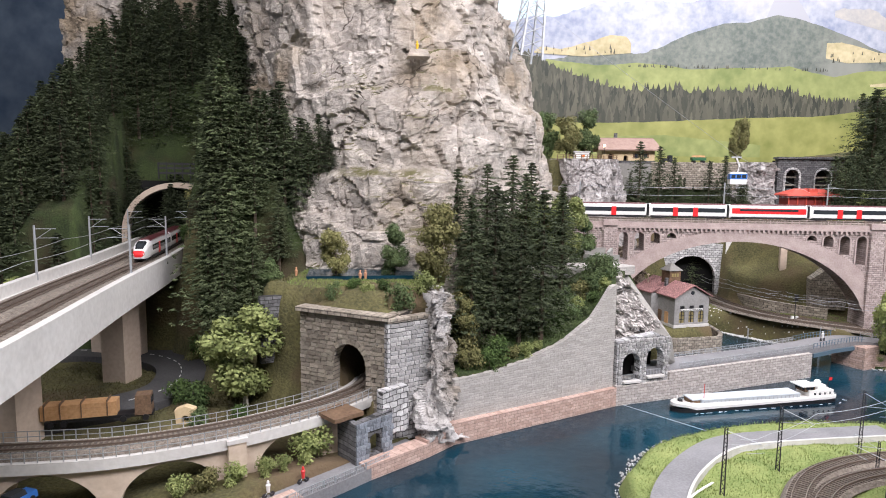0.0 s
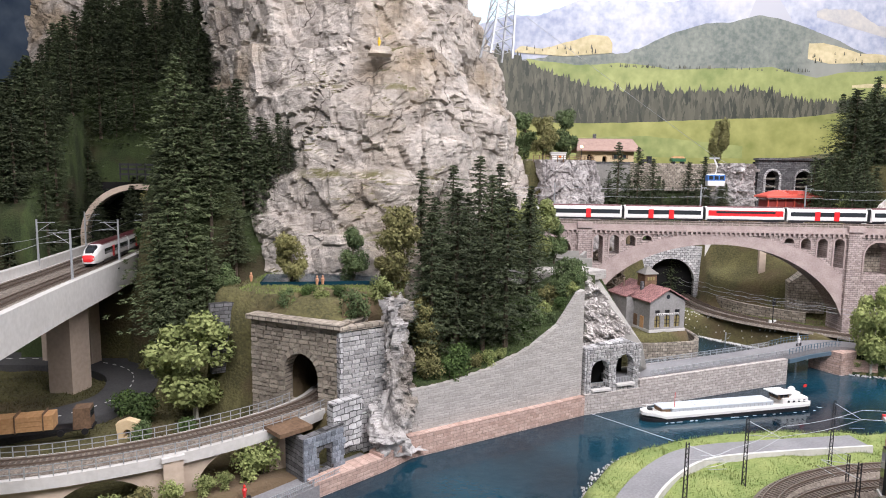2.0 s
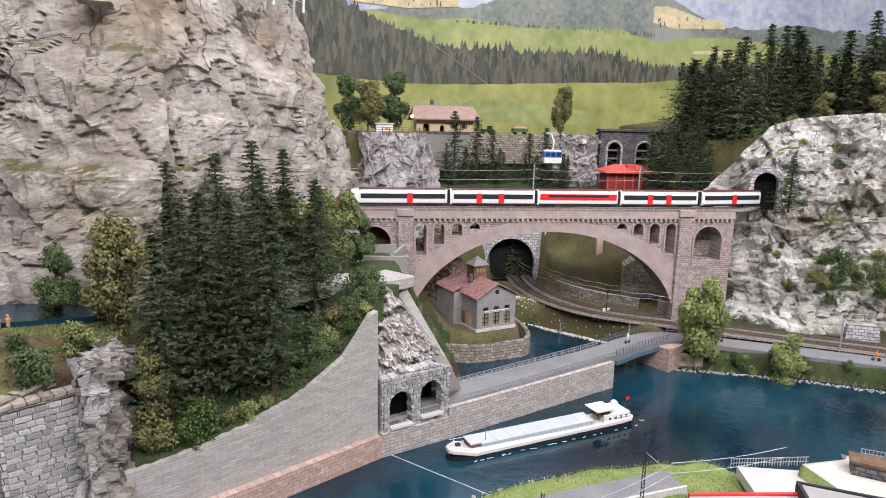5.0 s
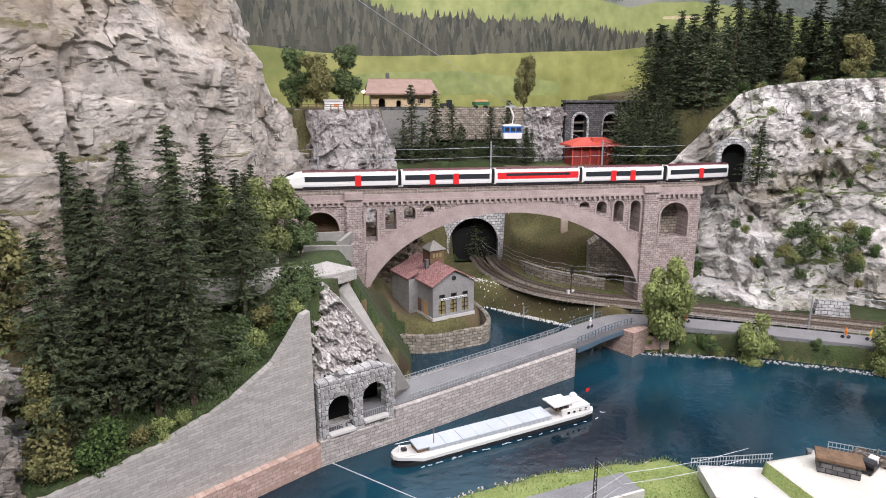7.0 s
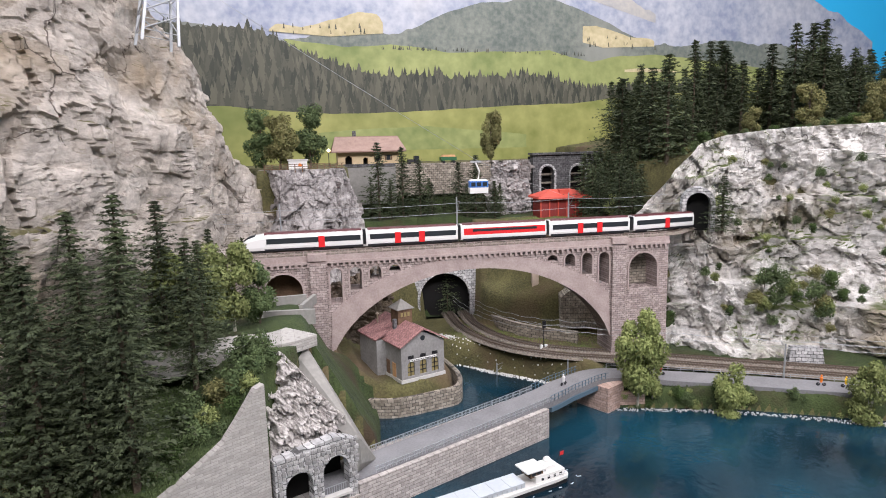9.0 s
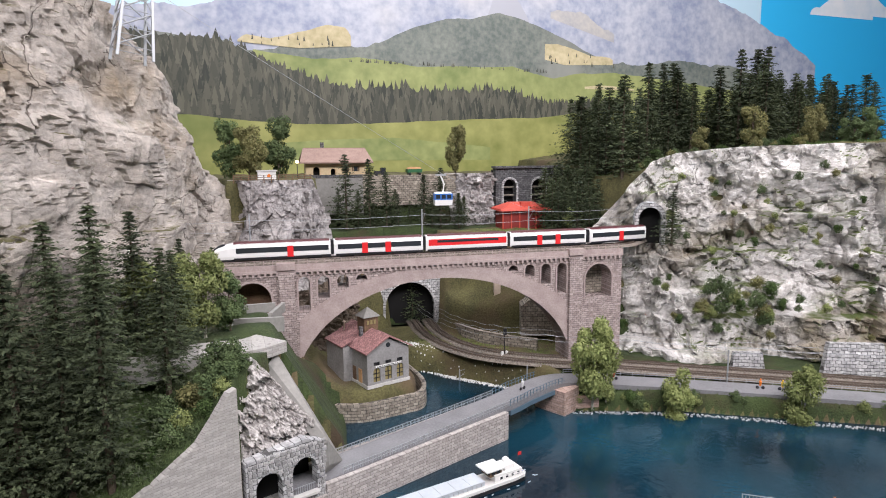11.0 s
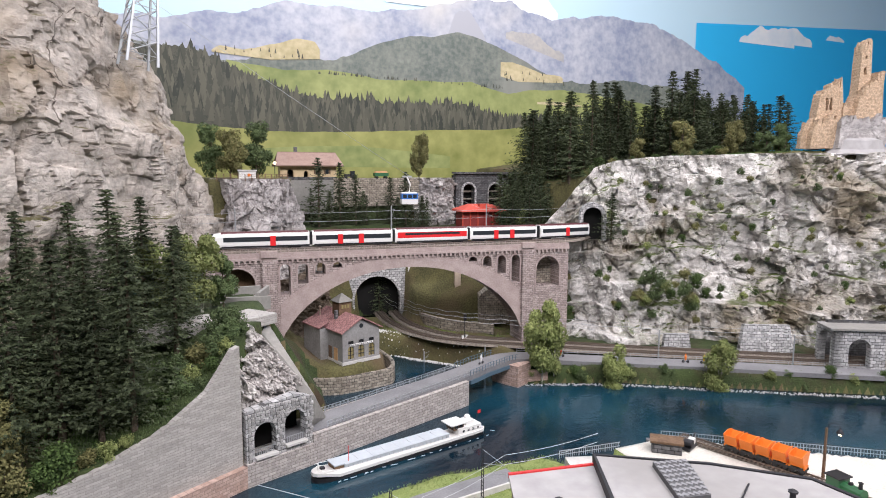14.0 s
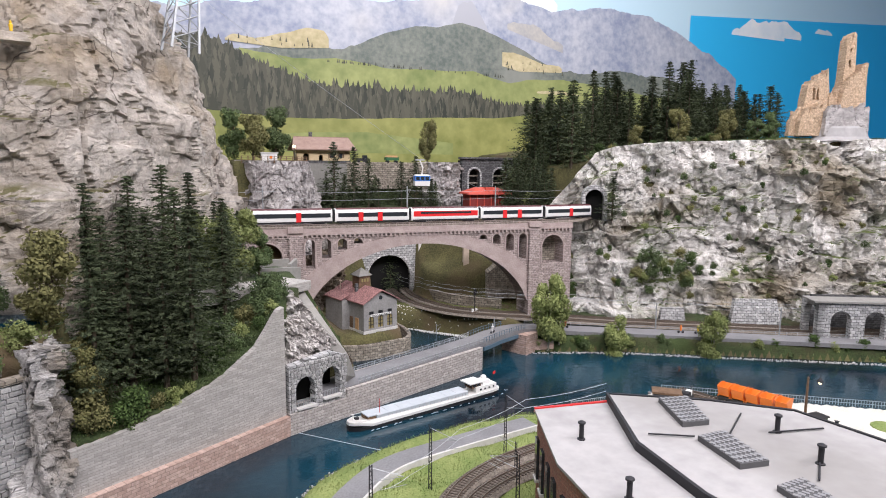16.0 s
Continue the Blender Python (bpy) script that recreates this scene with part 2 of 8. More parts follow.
M_sand = material("pale_gravel", (0.50, 0.48, 0.43), (0.68, 0.66, 0.6), 20, 1.0, 0.4, 14)
M_steel = plain("rail_steel", (0.30, 0.24, 0.2), 0.35, 0.8)
M_grey_metal = plain("galvanised_steel", (0.42, 0.44, 0.46), 0.5, 0.5)
M_dark_metal = plain("dark_metal", (0.03, 0.03, 0.035), 0.6, 0.3)
M_white = plain("white_paint", (0.78, 0.78, 0.76), 0.35)
M_black = plain("black_paint", (0.015, 0.015, 0.018), 0.4)
M_red = plain("red_paint", (0.62, 0.03, 0.03), 0.4)
M_blue = plain("blue_paint", (0.04, 0.16, 0.50), 0.35)
M_orange = plain("orange_paint", (0.80, 0.20, 0.02), 0.45)
M_green = plain("green_paint", (0.03, 0.12, 0.05), 0.4)
# flat black for the shade inside tunnels and openings
M_dark = plain("interior_shade_black", (0.008, 0.008, 0.008), 1.0)
M_glass = plain("dark_glass", (0.03, 0.035, 0.04), 0.08)
M_wood = material("pine_wood", (0.42, 0.23, 0.10), (0.60, 0.36, 0.18), 30, 0.8, 0.2)
M_wood_d = material("brown_wood", (0.10, 0.06, 0.035), (0.2, 0.125, 0.075), 40, 0.85, 0.3)
M_roof_red = masonry("rose_roof_tiles", (0.30, 0.15, 0.145), (0.42, 0.225, 0.215), (0.17, 0.09, 0.09), 0.006, 0.005, vertical=False, jitter=0.1)
M_roof_white = material("dusty_white_roof", (0.32, 0.31, 0.315), (0.43, 0.42, 0.42), 5, 0.8, 0.08, 9, dark=(0.25, 0.24, 0.23), dark_at=0.42)
M_bridge = masonry("rose_bridge_stone", (0.33, 0.265, 0.25), (0.50, 0.42, 0.40), (0.17, 0.135, 0.125), 0.012, 0.0056, bump=0.9, dapple=0.24)
M_stone = masonry("grey_brown_ashlar", (0.235, 0.205, 0.165), (0.40, 0.355, 0.295), (0.09, 0.08, 0.07), 0.014, 0.0075, bump=1.0)
M_stone_g = masonry("grey_rubble", (0.34, 0.34, 0.345), (0.60, 0.60, 0.60), (0.10, 0.10, 0.10), 0.014, 0.0085, bump=1.0, jitter=0.9)
M_stone_d = masonry("slate_stone", (0.085, 0.085, 0.09), (0.17, 0.17, 0.175), (0.03, 0.03, 0.03), 0.014, 0.007, bump=1.0)
M_wall = masonry("pale_coursed_wall", (0.35, 0.335, 0.315), (0.46, 0.44, 0.42), (0.30, 0.285, 0.27), 0.022, 0.0046, dapple=0.12)
M_quay_g = masonry("grey_quay_stone", (0.38, 0.345, 0.325), (0.52, 0.485, 0.46), (0.24, 0.215, 0.20), 0.016, 0.0062, bump=0.8, dapple=0.24)
M_quay = masonry("pink_quay_stone", (0.42, 0.29, 0.24), (0.54, 0.40, 0.345), (0.30, 0.22, 0.19), 0.014, 0.006, dapple=0.2)
M_brick = masonry("red_brick", (0.30, 0.13, 0.10), (0.40, 0.19, 0.15), (0.28, 0.2, 0.17), 0.006, 0.002)

M_water = bpy.data.materials.new("resin_water")
M_water.use_nodes = True
_n, _l = M_water.node_tree.nodes, M_water.node_tree.links
_b = _n["Principled BSDF"]
_b.inputs["Roughness"].default_value = 0.09
_tc, _w1, _w2 = _n.new("ShaderNodeTexCoord"), _n.new("ShaderNodeTexNoise"), _n.new("ShaderNodeTexNoise")
_w1.inputs["Scale"].default_value, _w1.inputs["Detail"].default_value = 3.0, 4
_w2.inputs["Scale"].default_value, _w2.inputs["Detail"].default_value = 55.0, 4
_l.new(_tc.outputs["Object"], _w1.inputs["Vector"])
_l.new(_tc.outputs["Object"], _w2.inputs["Vector"])
_r = _n.new("ShaderNodeValToRGB")
_r.color_ramp.elements[0].position, _r.color_ramp.elements[0].color = 0.35, (0.004, 0.014, 0.024, 1)
_r.color_ramp.elements[1].position, _r.color_ramp.elements[1].color = 0.68, (0.009, 0.050, 0.078, 1)
_l.new(_w1.outputs["Fac"], _r.inputs["Fac"])
_l.new(_r.outputs["Color"], _b.inputs["Base Color"])
_bp = _n.new("ShaderNodeBump")
_bp.inputs["Strength"].default_value, _bp.inputs["Distance"].default_value = 0.35, 0.002
_l.new(_w2.outputs["Fac"], _bp.inputs["Height"])
_l.new(_bp.outputs["Normal"], _b.inputs["Normal"])


# ---- mesh helpers ----
def part(name, bm, mat, parent=None, label="", smooth=False):
    me = bpy.data.meshes.new(name)
    bmesh.ops.recalc_face_normals(bm, faces=bm.faces)
    if smooth:
        for f in bm.faces:
            f.smooth = True
    bm.to_mesh(me)
    bm.free()
    me.materials.append(mat)
    ob = new(name, me)
    if parent is not None:
        ob.parent = parent
    if label:
        tagged(ob, label)
    return ob


def thing(name, label, category, m=None, group="", kind=""):
    ob = new(name)
    ob.empty_display_size = 0.02
    if m is not None:
        ob.matrix_world = m
    return tagged(ob, label, category, group, kind)


def box(bm, c, s, rz=0.0, taper=1.0):
    """A box with middle c and sides s, turned by rz degrees; taper narrows its top."""
    vs = []
    r = radians(rz)
    for dz in (-0.5, 0.5):
        k = taper if dz > 0 else 1.0
        for dx, dy in ((-0.5, -0.5), (0.5, -0.5), (0.5, 0.5), (-0.5, 0.5)):
            x, y = dx * s[0] * k, dy * s[1] * k
            vs.append(bm.verts.new((c[0] + x * math.cos(r) - y * math.sin(r), c[1] + x * math.sin(r) + y * math.cos(r), c[2] + dz * s[2])))
    for f in ((0, 3, 2, 1), (4, 5, 6, 7), (0, 1, 5, 4), (1, 2, 6, 5), (2, 3, 7, 6), (3, 0, 4, 7)):
        bm.faces.new([vs[i] for i in f])
    return vs


def boxes(*items):
    bm = bmesh.new()
    for it in items:
        box(bm, *it)
    return bm


def tube(bm, pts, r0, r1=None, sides=6):
    """A round bar along pts, from radius r0 to r1."""
    r1 = r0 if r1 is None else r1
    pts = [Vector(p) for p in pts]
    rings = []
    for i, p in enumerate(pts):
        d = (pts[min(i + 1, len(pts) - 1)] - pts[max(i - 1, 0)]).normalized()
        q = d.to_track_quat("Z", "Y")
        r = r0 + (r1 - r0) * i / (len(pts) - 1)
        rings.append([bm.verts.new(p + q @ Vector((r * math.cos(2 * math.pi * k / sides), r * math.sin(2 * math.pi * k / sides), 0))) for k in range(sides)])
    for a, b in zip(rings, rings[1:]):
        for k in range(sides):
            bm.faces.new((a[k], a[(k + 1) % sides], b[(k + 1) % sides], b[k]))
    bm.faces.new(rings[0][::-1])
    bm.faces.new(rings[-1])


def plate(outline, holes, depth, y0=0.0):
    """An upright plate in x and z with holes right through, from y0 to y0 + depth."""
    bm = bmesh.new()
    edges = []
    for loop in (outline, *holes):
        vs = [bm.verts.new((x, y0, z)) for x, z in loop]
        edges += [bm.edges.new((vs[i], vs[(i + 1) % len(vs)])) for i in range(len(vs))]
    bmesh.ops.triangle_fill(bm, use_beauty=True, use_dissolve=False, edges=edges)
    got = bmesh.ops.extrude_face_region(bm, geom=bm.faces[:])
    bmesh.ops.translate(bm, verts=[v for v in got["geom"] if isinstance(v, bmesh.types.BMVert)], vec=(0, depth, 0))
    return bm


def arch(cx, z0, w, ztop, n=10, rise=None):
    """The outline of an opening with a round head."""
    r = w / 2
    rise = r if rise is None else rise
    zs = ztop - rise
    return [(cx - r, z0), (cx + r, z0)] + [(cx + r * math.cos(math.pi * i / n), zs + rise * math.sin(math.pi * i / n)) for i in range(n + 1)]


def spline(pts, n=8):
    """A smooth line through the points (Catmull-Rom)."""
    pts = [Vector(p) for p in pts]
    out = []
    for i in range(len(pts) - 1):
        a, b, c, d = pts[max(i - 1, 0)], pts[i], pts[i + 1], pts[min(i + 2, len(pts) - 1)]
        for k in range(n):
            t = k / n
            out.append(0.5 * ((2 * b) + (c - a) * t + (2 * a - 5 * b + 4 * c - d) * t * t + (3 * b - a - 3 * c + d) * t ** 3))
    return out + [pts[-1]]


def sides_of(line):
    """For each point of a line the level unit vector to its left."""
    out = []
    for i in range(len(line)):
        d = line[min(i + 1, len(line) - 1)] - line[max(i - 1, 0)]
        out.append(Vector((-d.y, d.x, 0)).normalized())
    return out


def ribbon(bm, line, left, right, top, bottom):
    """A solid band along a line: from `right` to `left` across, from bottom to top above the line's own height."""
    ns = sides_of(line)
    rows = [[bm.verts.new(p + n * o + Vector((0, 0, h))) for o, h in ((left, top), (right, top), (right, bottom), (left, bottom))] for p, n in zip(line, ns)]
    for a, b in zip(rows, rows[1:]):
        for k in range(4):
            bm.faces.new((a[k], b[k], b[(k + 1) % 4], a[(k + 1) % 4]))
    bm.faces.new(rows[0])
    bm.faces.new(rows[-1][::-1])


def flat(outline, z0, z1):
    """A level slab with the given outline in the plan, from z0 to z1."""
    bm = bmesh.new()
    f = bm.faces.new([bm.verts.new((x, y, z0)) for x, y in outline])
    got = bmesh.ops.extrude_face_region(bm, geom=[f])
    bmesh.ops.translate(bm, verts=[v for v in got["geom"] if isinstance(v, bmesh.types.BMVert)], vec=(0, 0, z1 - z0))
    return bm


def revolve(bm, c, prof, sides=10):
    """A turned body about the upright through c; prof: (radius, height) from bottom to top."""
    rings = [[bm.verts.new((c[0] + r * math.cos(2 * math.pi * k / sides), c[1] + r * math.sin(2 * math.pi * k / sides), c[2] + z)) for k in range(sides)] for r, z in prof]
    for a, b in zip(rings, rings[1:]):
        for k in range(sides):
            bm.faces.new((a[k], a[(k + 1) % sides], b[(k + 1) % sides], b[k]))
    bm.faces.new(rings[0][::-1])
    bm.faces.new(rings[-1])


def shared(name, mesh_ob, m, parent):
    """One more piece that shares the mesh of mesh_ob."""
    ob = new(name, mesh_ob.data)
    ob.parent = parent
    ob.matrix_basis = m
    return ob


def along(line, step):
    """Places with heading every `step` metres along a line."""
    out, left = [], 0.0
    for a, b in zip(line, line[1:]):
        d = (b - a).length
        while left <= d:
            p = a + (b - a) * (left / d)
            out.append((p, math.degrees(math.atan2(b.y - a.y, b.x - a.x))))
            left += step
        left -= d
    return out


def smooth01(v):
    v = np.clip(v, 0, 1)
    return v * v * (3 - 2 * v)


def inside(poly, X, Y):
    """Signed distance to a polygon, positive inside."""
    best = np.full(X.shape, 1e9)
    odd = np.zeros(X.shape, bool)
    for (x0, y0), (x1, y1) in zip(poly, poly[1:] + poly[:1]):
        dx, dy = x1 - x0, y1 - y0
        t = np.clip(((X - x0) * dx + (Y - y0) * dy) / (dx * dx + dy * dy), 0, 1)
        best = np.minimum(best, np.hypot(X - x0 - t * dx, Y - y0 - t * dy))
        cross = ((y0 > Y) != (y1 > Y)) & (X < (x1 - x0) * (Y - y0) / (y1 - y0 + 1e-12) + x0)
        odd ^= cross
    return np.where(odd, best, -best)


def grid_mesh(name, P, mat, parent=None, label="", smooth=True):
    """A sheet from an array of places, rows by columns."""
    h, w = P.shape[:2]
    i = np.arange(h * w).reshape(h, w)
    faces = np.stack([i[:-1, :-1], i[:-1, 1:], i[1:, 1:], i[1:, :-1]], -1).reshape(-1, 4)
    me = bpy.data.meshes.new(name)
    me.from_pydata(P.reshape(-1, 3).tolist(), [], faces.tolist())
    me.materials.append(mat)
    if smooth:
        me.polygons.foreach_set("use_smooth", [True] * len(me.polygons))
    ob = new(name, me)
    if parent is not None:
        ob.parent = parent
    if label:
        tagged(ob, label)
    return ob


def fbm(x, y, z, octaves=4):
    v, a = 0.0, 0.5
    for _ in range(octaves):
        v += a * noise.noise((x, y, z))
        x, y, z, a = x * 2.1 + 7, y * 2.1 + 3, z * 2.1 + 5, a * 0.5
    return v


def cliff(name, plan, z0, top, lean, mat, parent=None, label="", rough=0.05, block=0.012, cols=260, rows=150, seed=0.0, cell=16.0, crag=None, lean_dir=None, tall=0.55):
    """A broken rock face above a line of places in the plan. top(u): its height; lean: how far back the top leans, per metre."""
    line = spline([(x, y, 0) for x, y in plan], 12)
    ln = [0.0]
    for a, b in zip(line, line[1:]):
        ln.append(ln[-1] + (b - a).length)
    ns = sides_of(line)
    P = np.zeros((rows, cols, 3))
    for j in range(cols):
        u = j / (cols - 1)
        s = u * ln[-1]
        k = max(0, min(len(line) - 2, int(np.searchsorted(ln, s)) - 1))
        f = (s - ln[k]) / max(1e-9, ln[k + 1] - ln[k])
        p, nn = line[k].lerp(line[k + 1], f), ns[k].lerp(ns[k + 1], f).normalized()
        zt = top(u)
        for i in range(rows):
            v = i / (rows - 1)
            zz = z0 + (zt - z0) * v
            back = lean * (zz - z0)
            q = (p.x * 1.0 + seed, p.y, zz)
            warp = noise.noise_vector((q[0] * 6, q[1] * 6, q[2] * 6)) * 0.55
            d = rough * fbm(q[0] * 3, q[1] * 3, q[2] * 2.2, 3) * 2.2
            c1 = (q[0] * cell + warp.x, q[1] * cell + warp.y, q[2] * cell * tall + warp.z)
            ds, ps = noise.voronoi(c1)
            d += block * (noise.cell(ps[0] * 7.3) - 0.5) * 2.2 - block * 0.5 * max(0.0, 1 - (ds[1] - ds[0]) * 10)
            c2 = (q[0] * cell * 2.1 + warp.y, q[1] * cell * 2.1, q[2] * cell * 1.7 + warp.x)
            ds, ps = noise.voronoi(c2)
            d += block * 0.8 * (noise.cell(ps[0] * 5.1) - 0.5) * 2 - block * 0.3 * max(0.0, 1 - (ds[1] - ds[0]) * 8)
            d += block * 1.1 * fbm(q[0] * 26, q[1] * 26, q[2] * 30, 5)
            ds, ps = noise.voronoi((q[0] * cell * 4.6, q[1] * cell * 4.6 + warp.x, q[2] * cell * 4.0))
            d += block * 0.42 * (noise.cell(ps[0] * 3.7) - 0.5) * 2
            if crag:
                d += crag(u, zz)
            w = p + (Vector(lean_dir) if lean_dir else nn) * back - nn * d
            P[i, j] = (w.x, w.y, zz + 0.35 * block * fbm(q[0] * 30, q[2] * 30, 3.3, 2))
    return grid_mesh(name, P, mat, parent, label, smooth=False)

# ---- ground: one sheet with its terraces ----
WATER = 0.015
XS, YS = np.arange(-2.3, 3.6, 0.009), np.arange(0.25, 3.2, 0.009)
GX, GY = np.meshgrid(XS, YS)
H = np.full(GX.shape, -0.05)
KIND = np.zeros(GX.shape, int)
WALL_A, WALL_B = Vector((0.024, 1.066)), Vector((0.366, 1.262))


def wall_top(x):
    return np.interp(x, [0.02, 0.1, 0.16, 0.19, 0.25, 0.31, 0.335, 0.355, 0.37], [0.13, 0.134, 0.144, 0.153, 0.173, 0.21, 0.243, 0.272, 0.276])


def lay(poly, h, w=0.03, kind=None):
    """Raise or lower the ground inside a polygon to h, with a bank of width w."""
    global H
    d = inside(poly, GX, GY)
    a = smooth01(d / w + 0.5)
    H = H * (1 - a) + h * a
    if kind is not None:
        KIND[d > 0] = kind


wall_d = -(GX - WALL_A.x) * 0.497 + (GY - WALL_A.y) * 0.868
lay([(-2.3, 0.2), (-0.33, 0.2), (-0.30, 0.78), (-0.13, 0.94), (-0.05, 1.03), (0.0, 1.2), (-0.2, 1.6), (-2.3, 1.8)], 0.045 + 0.02 * np.sin(GX * 9) * np.sin(GY * 7), 0.02)
lay([(-2.3, 1.2), (-1.0, 1.3), (-0.66, 1.6), (-0.5, 1.25), (-0.3, 1.28), (-0.1, 1.38), (0.05, 1.9), (0.05, 3.3), (-2.3, 3.3)], np.clip(0.24 + (GY - 1.3) * 0.85 + 0.1 * (GX + 0.7) + 0.85 * np.minimum(GX + 1.02, 0), 0.1, 1.0), 0.22, 4)
VALLEY_ROAD = [(-0.95, 0.92), (-0.75, 0.99), (-0.60, 1.09), (-0.545, 1.20), (-0.60, 1.345), (-0.74, 1.42), (-0.95, 1.43), (-1.3, 1.42)]
lay([(-1.3, 0.84), (-0.72, 0.92), (-0.53, 1.04), (-0.475, 1.18), (-0.52, 1.36), (-0.70, 1.48), (-0.95, 1.50), (-1.3, 1.49)], 0.055, 0.03)
lay([(-0.36, 1.16), (-0.24, 1.115), (-0.10, 1.045), (0.0, 1.12), (0.06, 1.3), (0.1, 1.45), (-0.3, 1.42)], 0.287, 0.03)
lay([(0.026, 1.07), (0.2, 1.172), (0.366, 1.268), (0.374, 1.315), (0.42, 1.38), (0.45, 1.5), (0.46, 1.74), (0.3, 1.9), (0.0, 1.4), (0.0, 1.15)], np.minimum(0.285, wall_top(GX) - 0.004 + 0.55 * np.clip(wall_d, 0, 1)), 0.004, 4)
lay([(0.435, 1.44), (0.555, 1.40), (0.60, 1.66), (0.57, 1.74), (0.44, 1.75)], np.clip(0.285 - (GX - 0.44) * 1.75, 0.04, 0.285), 0.02, 4)
lay([(0.56, 1.70), (0.645, 1.672), (0.78, 1.70), (0.805, 1.78), (0.79, 2.0), (0.54, 2.0)], 0.08, 0.03, 3)
lay([(0.42, 1.85), (0.5, 1.7), (0.56, 1.72), (0.57, 2.0), (0.42, 2.3)], 0.16, 0.12)
lay([(0.42, 2.05), (0.82, 1.98), (0.88, 1.93), (1.0, 1.79), (1.08, 1.70), (1.15, 1.6), (1.4, 1.72), (1.4, 2.6), (0.4, 2.6)], 0.08, 0.055, 3)
lay([(1.0, 2.1), (1.05, 2.02), (1.2, 1.93), (1.3, 1.85), (1.5, 1.85), (1.5, 2.3), (1.0, 2.3)], 0.085 + np.clip((GX - 1.0) * 0.6 + (GY - 1.95) * 0.5, 0, 0.2), 0.03, 3)
lay([(1.1, 1.548), (1.35, 1.452), (1.6, 1.30), (1.95, 1.09), (2.6, 0.7), (3.6, 0.4), (3.6, 1.2), (2.1, 1.5), (1.4, 1.9), (1.15, 1.66)], 0.055, 0.06, 4)
lay([(0.35, 2.10), (0.56, 2.10), (0.62, 2.16), (0.68, 2.37), (1.0, 2.38), (1.3, 2.43), (1.6, 2.42), (1.6, 3.3), (0.2, 3.3)], 0.565, 0.04)
lay([(0.64, 2.20), (1.0, 2.24), (1.3, 2.24), (1.3, 2.4), (0.64, 2.4)], 0.40, 0.03, 4)
lay([(0.95, 2.24), (1.35, 1.93), (1.5, 1.9), (1.5, 2.4), (1.2, 2.4)], 0.385, 0.05)
lay([(1.49, 2.09), (1.58, 1.95), (1.74, 1.85), (1.97, 1.71), (2.17, 1.57), (2.4, 1.42), (2.7, 1.24), (3.6, 1.0), (3.6, 3.3), (1.75, 3.3), (1.6, 2.4)], 0.61 + 0.05 * smooth01((GX - 1.6) / 0.6) - 0.05 * smooth01((1.7 - GX) / 0.15), 0.06)
lay([(0.2, 0.2), (0.27, 0.9), (0.34, 1.0), (0.42, 1.06), (0.54, 1.105), (0.7, 1.13), (0.9, 1.12), (0.98, 1.0), (1.05, 0.2)], 0.045, 0.05, 1)
lay([(0.95, 0.2), (0.97, 1.0), (1.08, 1.01), (1.42, 0.76), (2.1, 0.2)], 0.09, 0.006, 2)
lay([(-0.62, 1.44), (-0.5, 1.37), (-0.36, 1.37), (-0.34, 1.6), (-0.62, 1.6)], 0.49, 0.07, 4)
lay([(-0.90, 1.45), (-0.63, 1.45), (-0.72, 1.82), (-0.735, 1.92), (-0.985, 1.92), (-0.97, 1.82)], 0.275, 0.012)
lay([(-0.208, 1.062), (-0.121, 1.022), (-0.066, 1.140), (-0.153, 1.180)], 0.10, 0.004)
lay([(0.84, 2.12), (1.0, 2.1), (1.01, 2.25), (0.84, 2.27)], 0.078, 0.01)
for iy in range(H.shape[0]):
    for ix in range(H.shape[1]):
        if H[iy, ix] > 0.03 and KIND[iy, ix] != 2:
            H[iy, ix] += 0.006 * noise.noise((XS[ix] * 22, YS[iy] * 22, 0.5))


def height(x, y):
    i = min(max(int((x - XS[0]) / 0.009), 0), len(XS) - 1)
    j = min(max(int((y - YS[0]) / 0.009), 0), len(YS) - 1)
    return float(H[j, i])


ground = grid_mesh("ground", np.stack([GX, GY, H], -1), M_ground)
tagged(ground, "model landscape ground with turf, earth and lawn", "ground", kind="structure")
for m in (M_lawn, M_sand, M_shaded_turf, M_quay):
    ground.data.materials.append(m)
kk = KIND[:-1, :-1].reshape(-1)
ground.data.polygons.foreach_set("material_index", np.choose(kk, [0, 1, 2, 0, 3, 4]).tolist())

bm = bmesh.new()
box(bm, (0.8, 1.4, WATER - 0.02), (5.6, 2.4, 0.04))
tagged(part("water", bm, M_water), "dark teal glossy river water with small ripples", "water", kind="structure")

# ---- hall round the layout ----
M_hall = material("hall_wall_paint", (0.45, 0.45, 0.47), (0.5, 0.5, 0.52), 3, 0.9, 0.05)
M_hall_sky = plain("painted_sky", (0.03, 0.40, 0.78), 0.7)
M_hall_dark = material("hall_dark_paint", (0.015, 0.03, 0.055), (0.05, 0.07, 0.10), 3, 0.9, 0.05)
for nm, c, s, m in (("wall_south", (2.1, -2.6, 0.8), (9.2, 0.1, 3.6), M_hall), ("wall_west", (-2.45, 0.4, 0.8), (0.1, 6.0, 3.6), M_hall_dark),
                    ("wall_east", (6.65, 0.4, 0.8), (0.1, 6.0, 3.6), M_hall_sky), ("floor", (2.1, 0.3, -1.05), (9.3, 6.2, 0.1), M_hall), ("ceiling", (2.1, 0.3, 2.65), (9.3, 6.2, 0.1), M_hall)):
    tagged(part(nm, boxes((c, s)), m), "plain painted hall " + nm.split("_")[0], nm.split("_")[0], kind="structure")

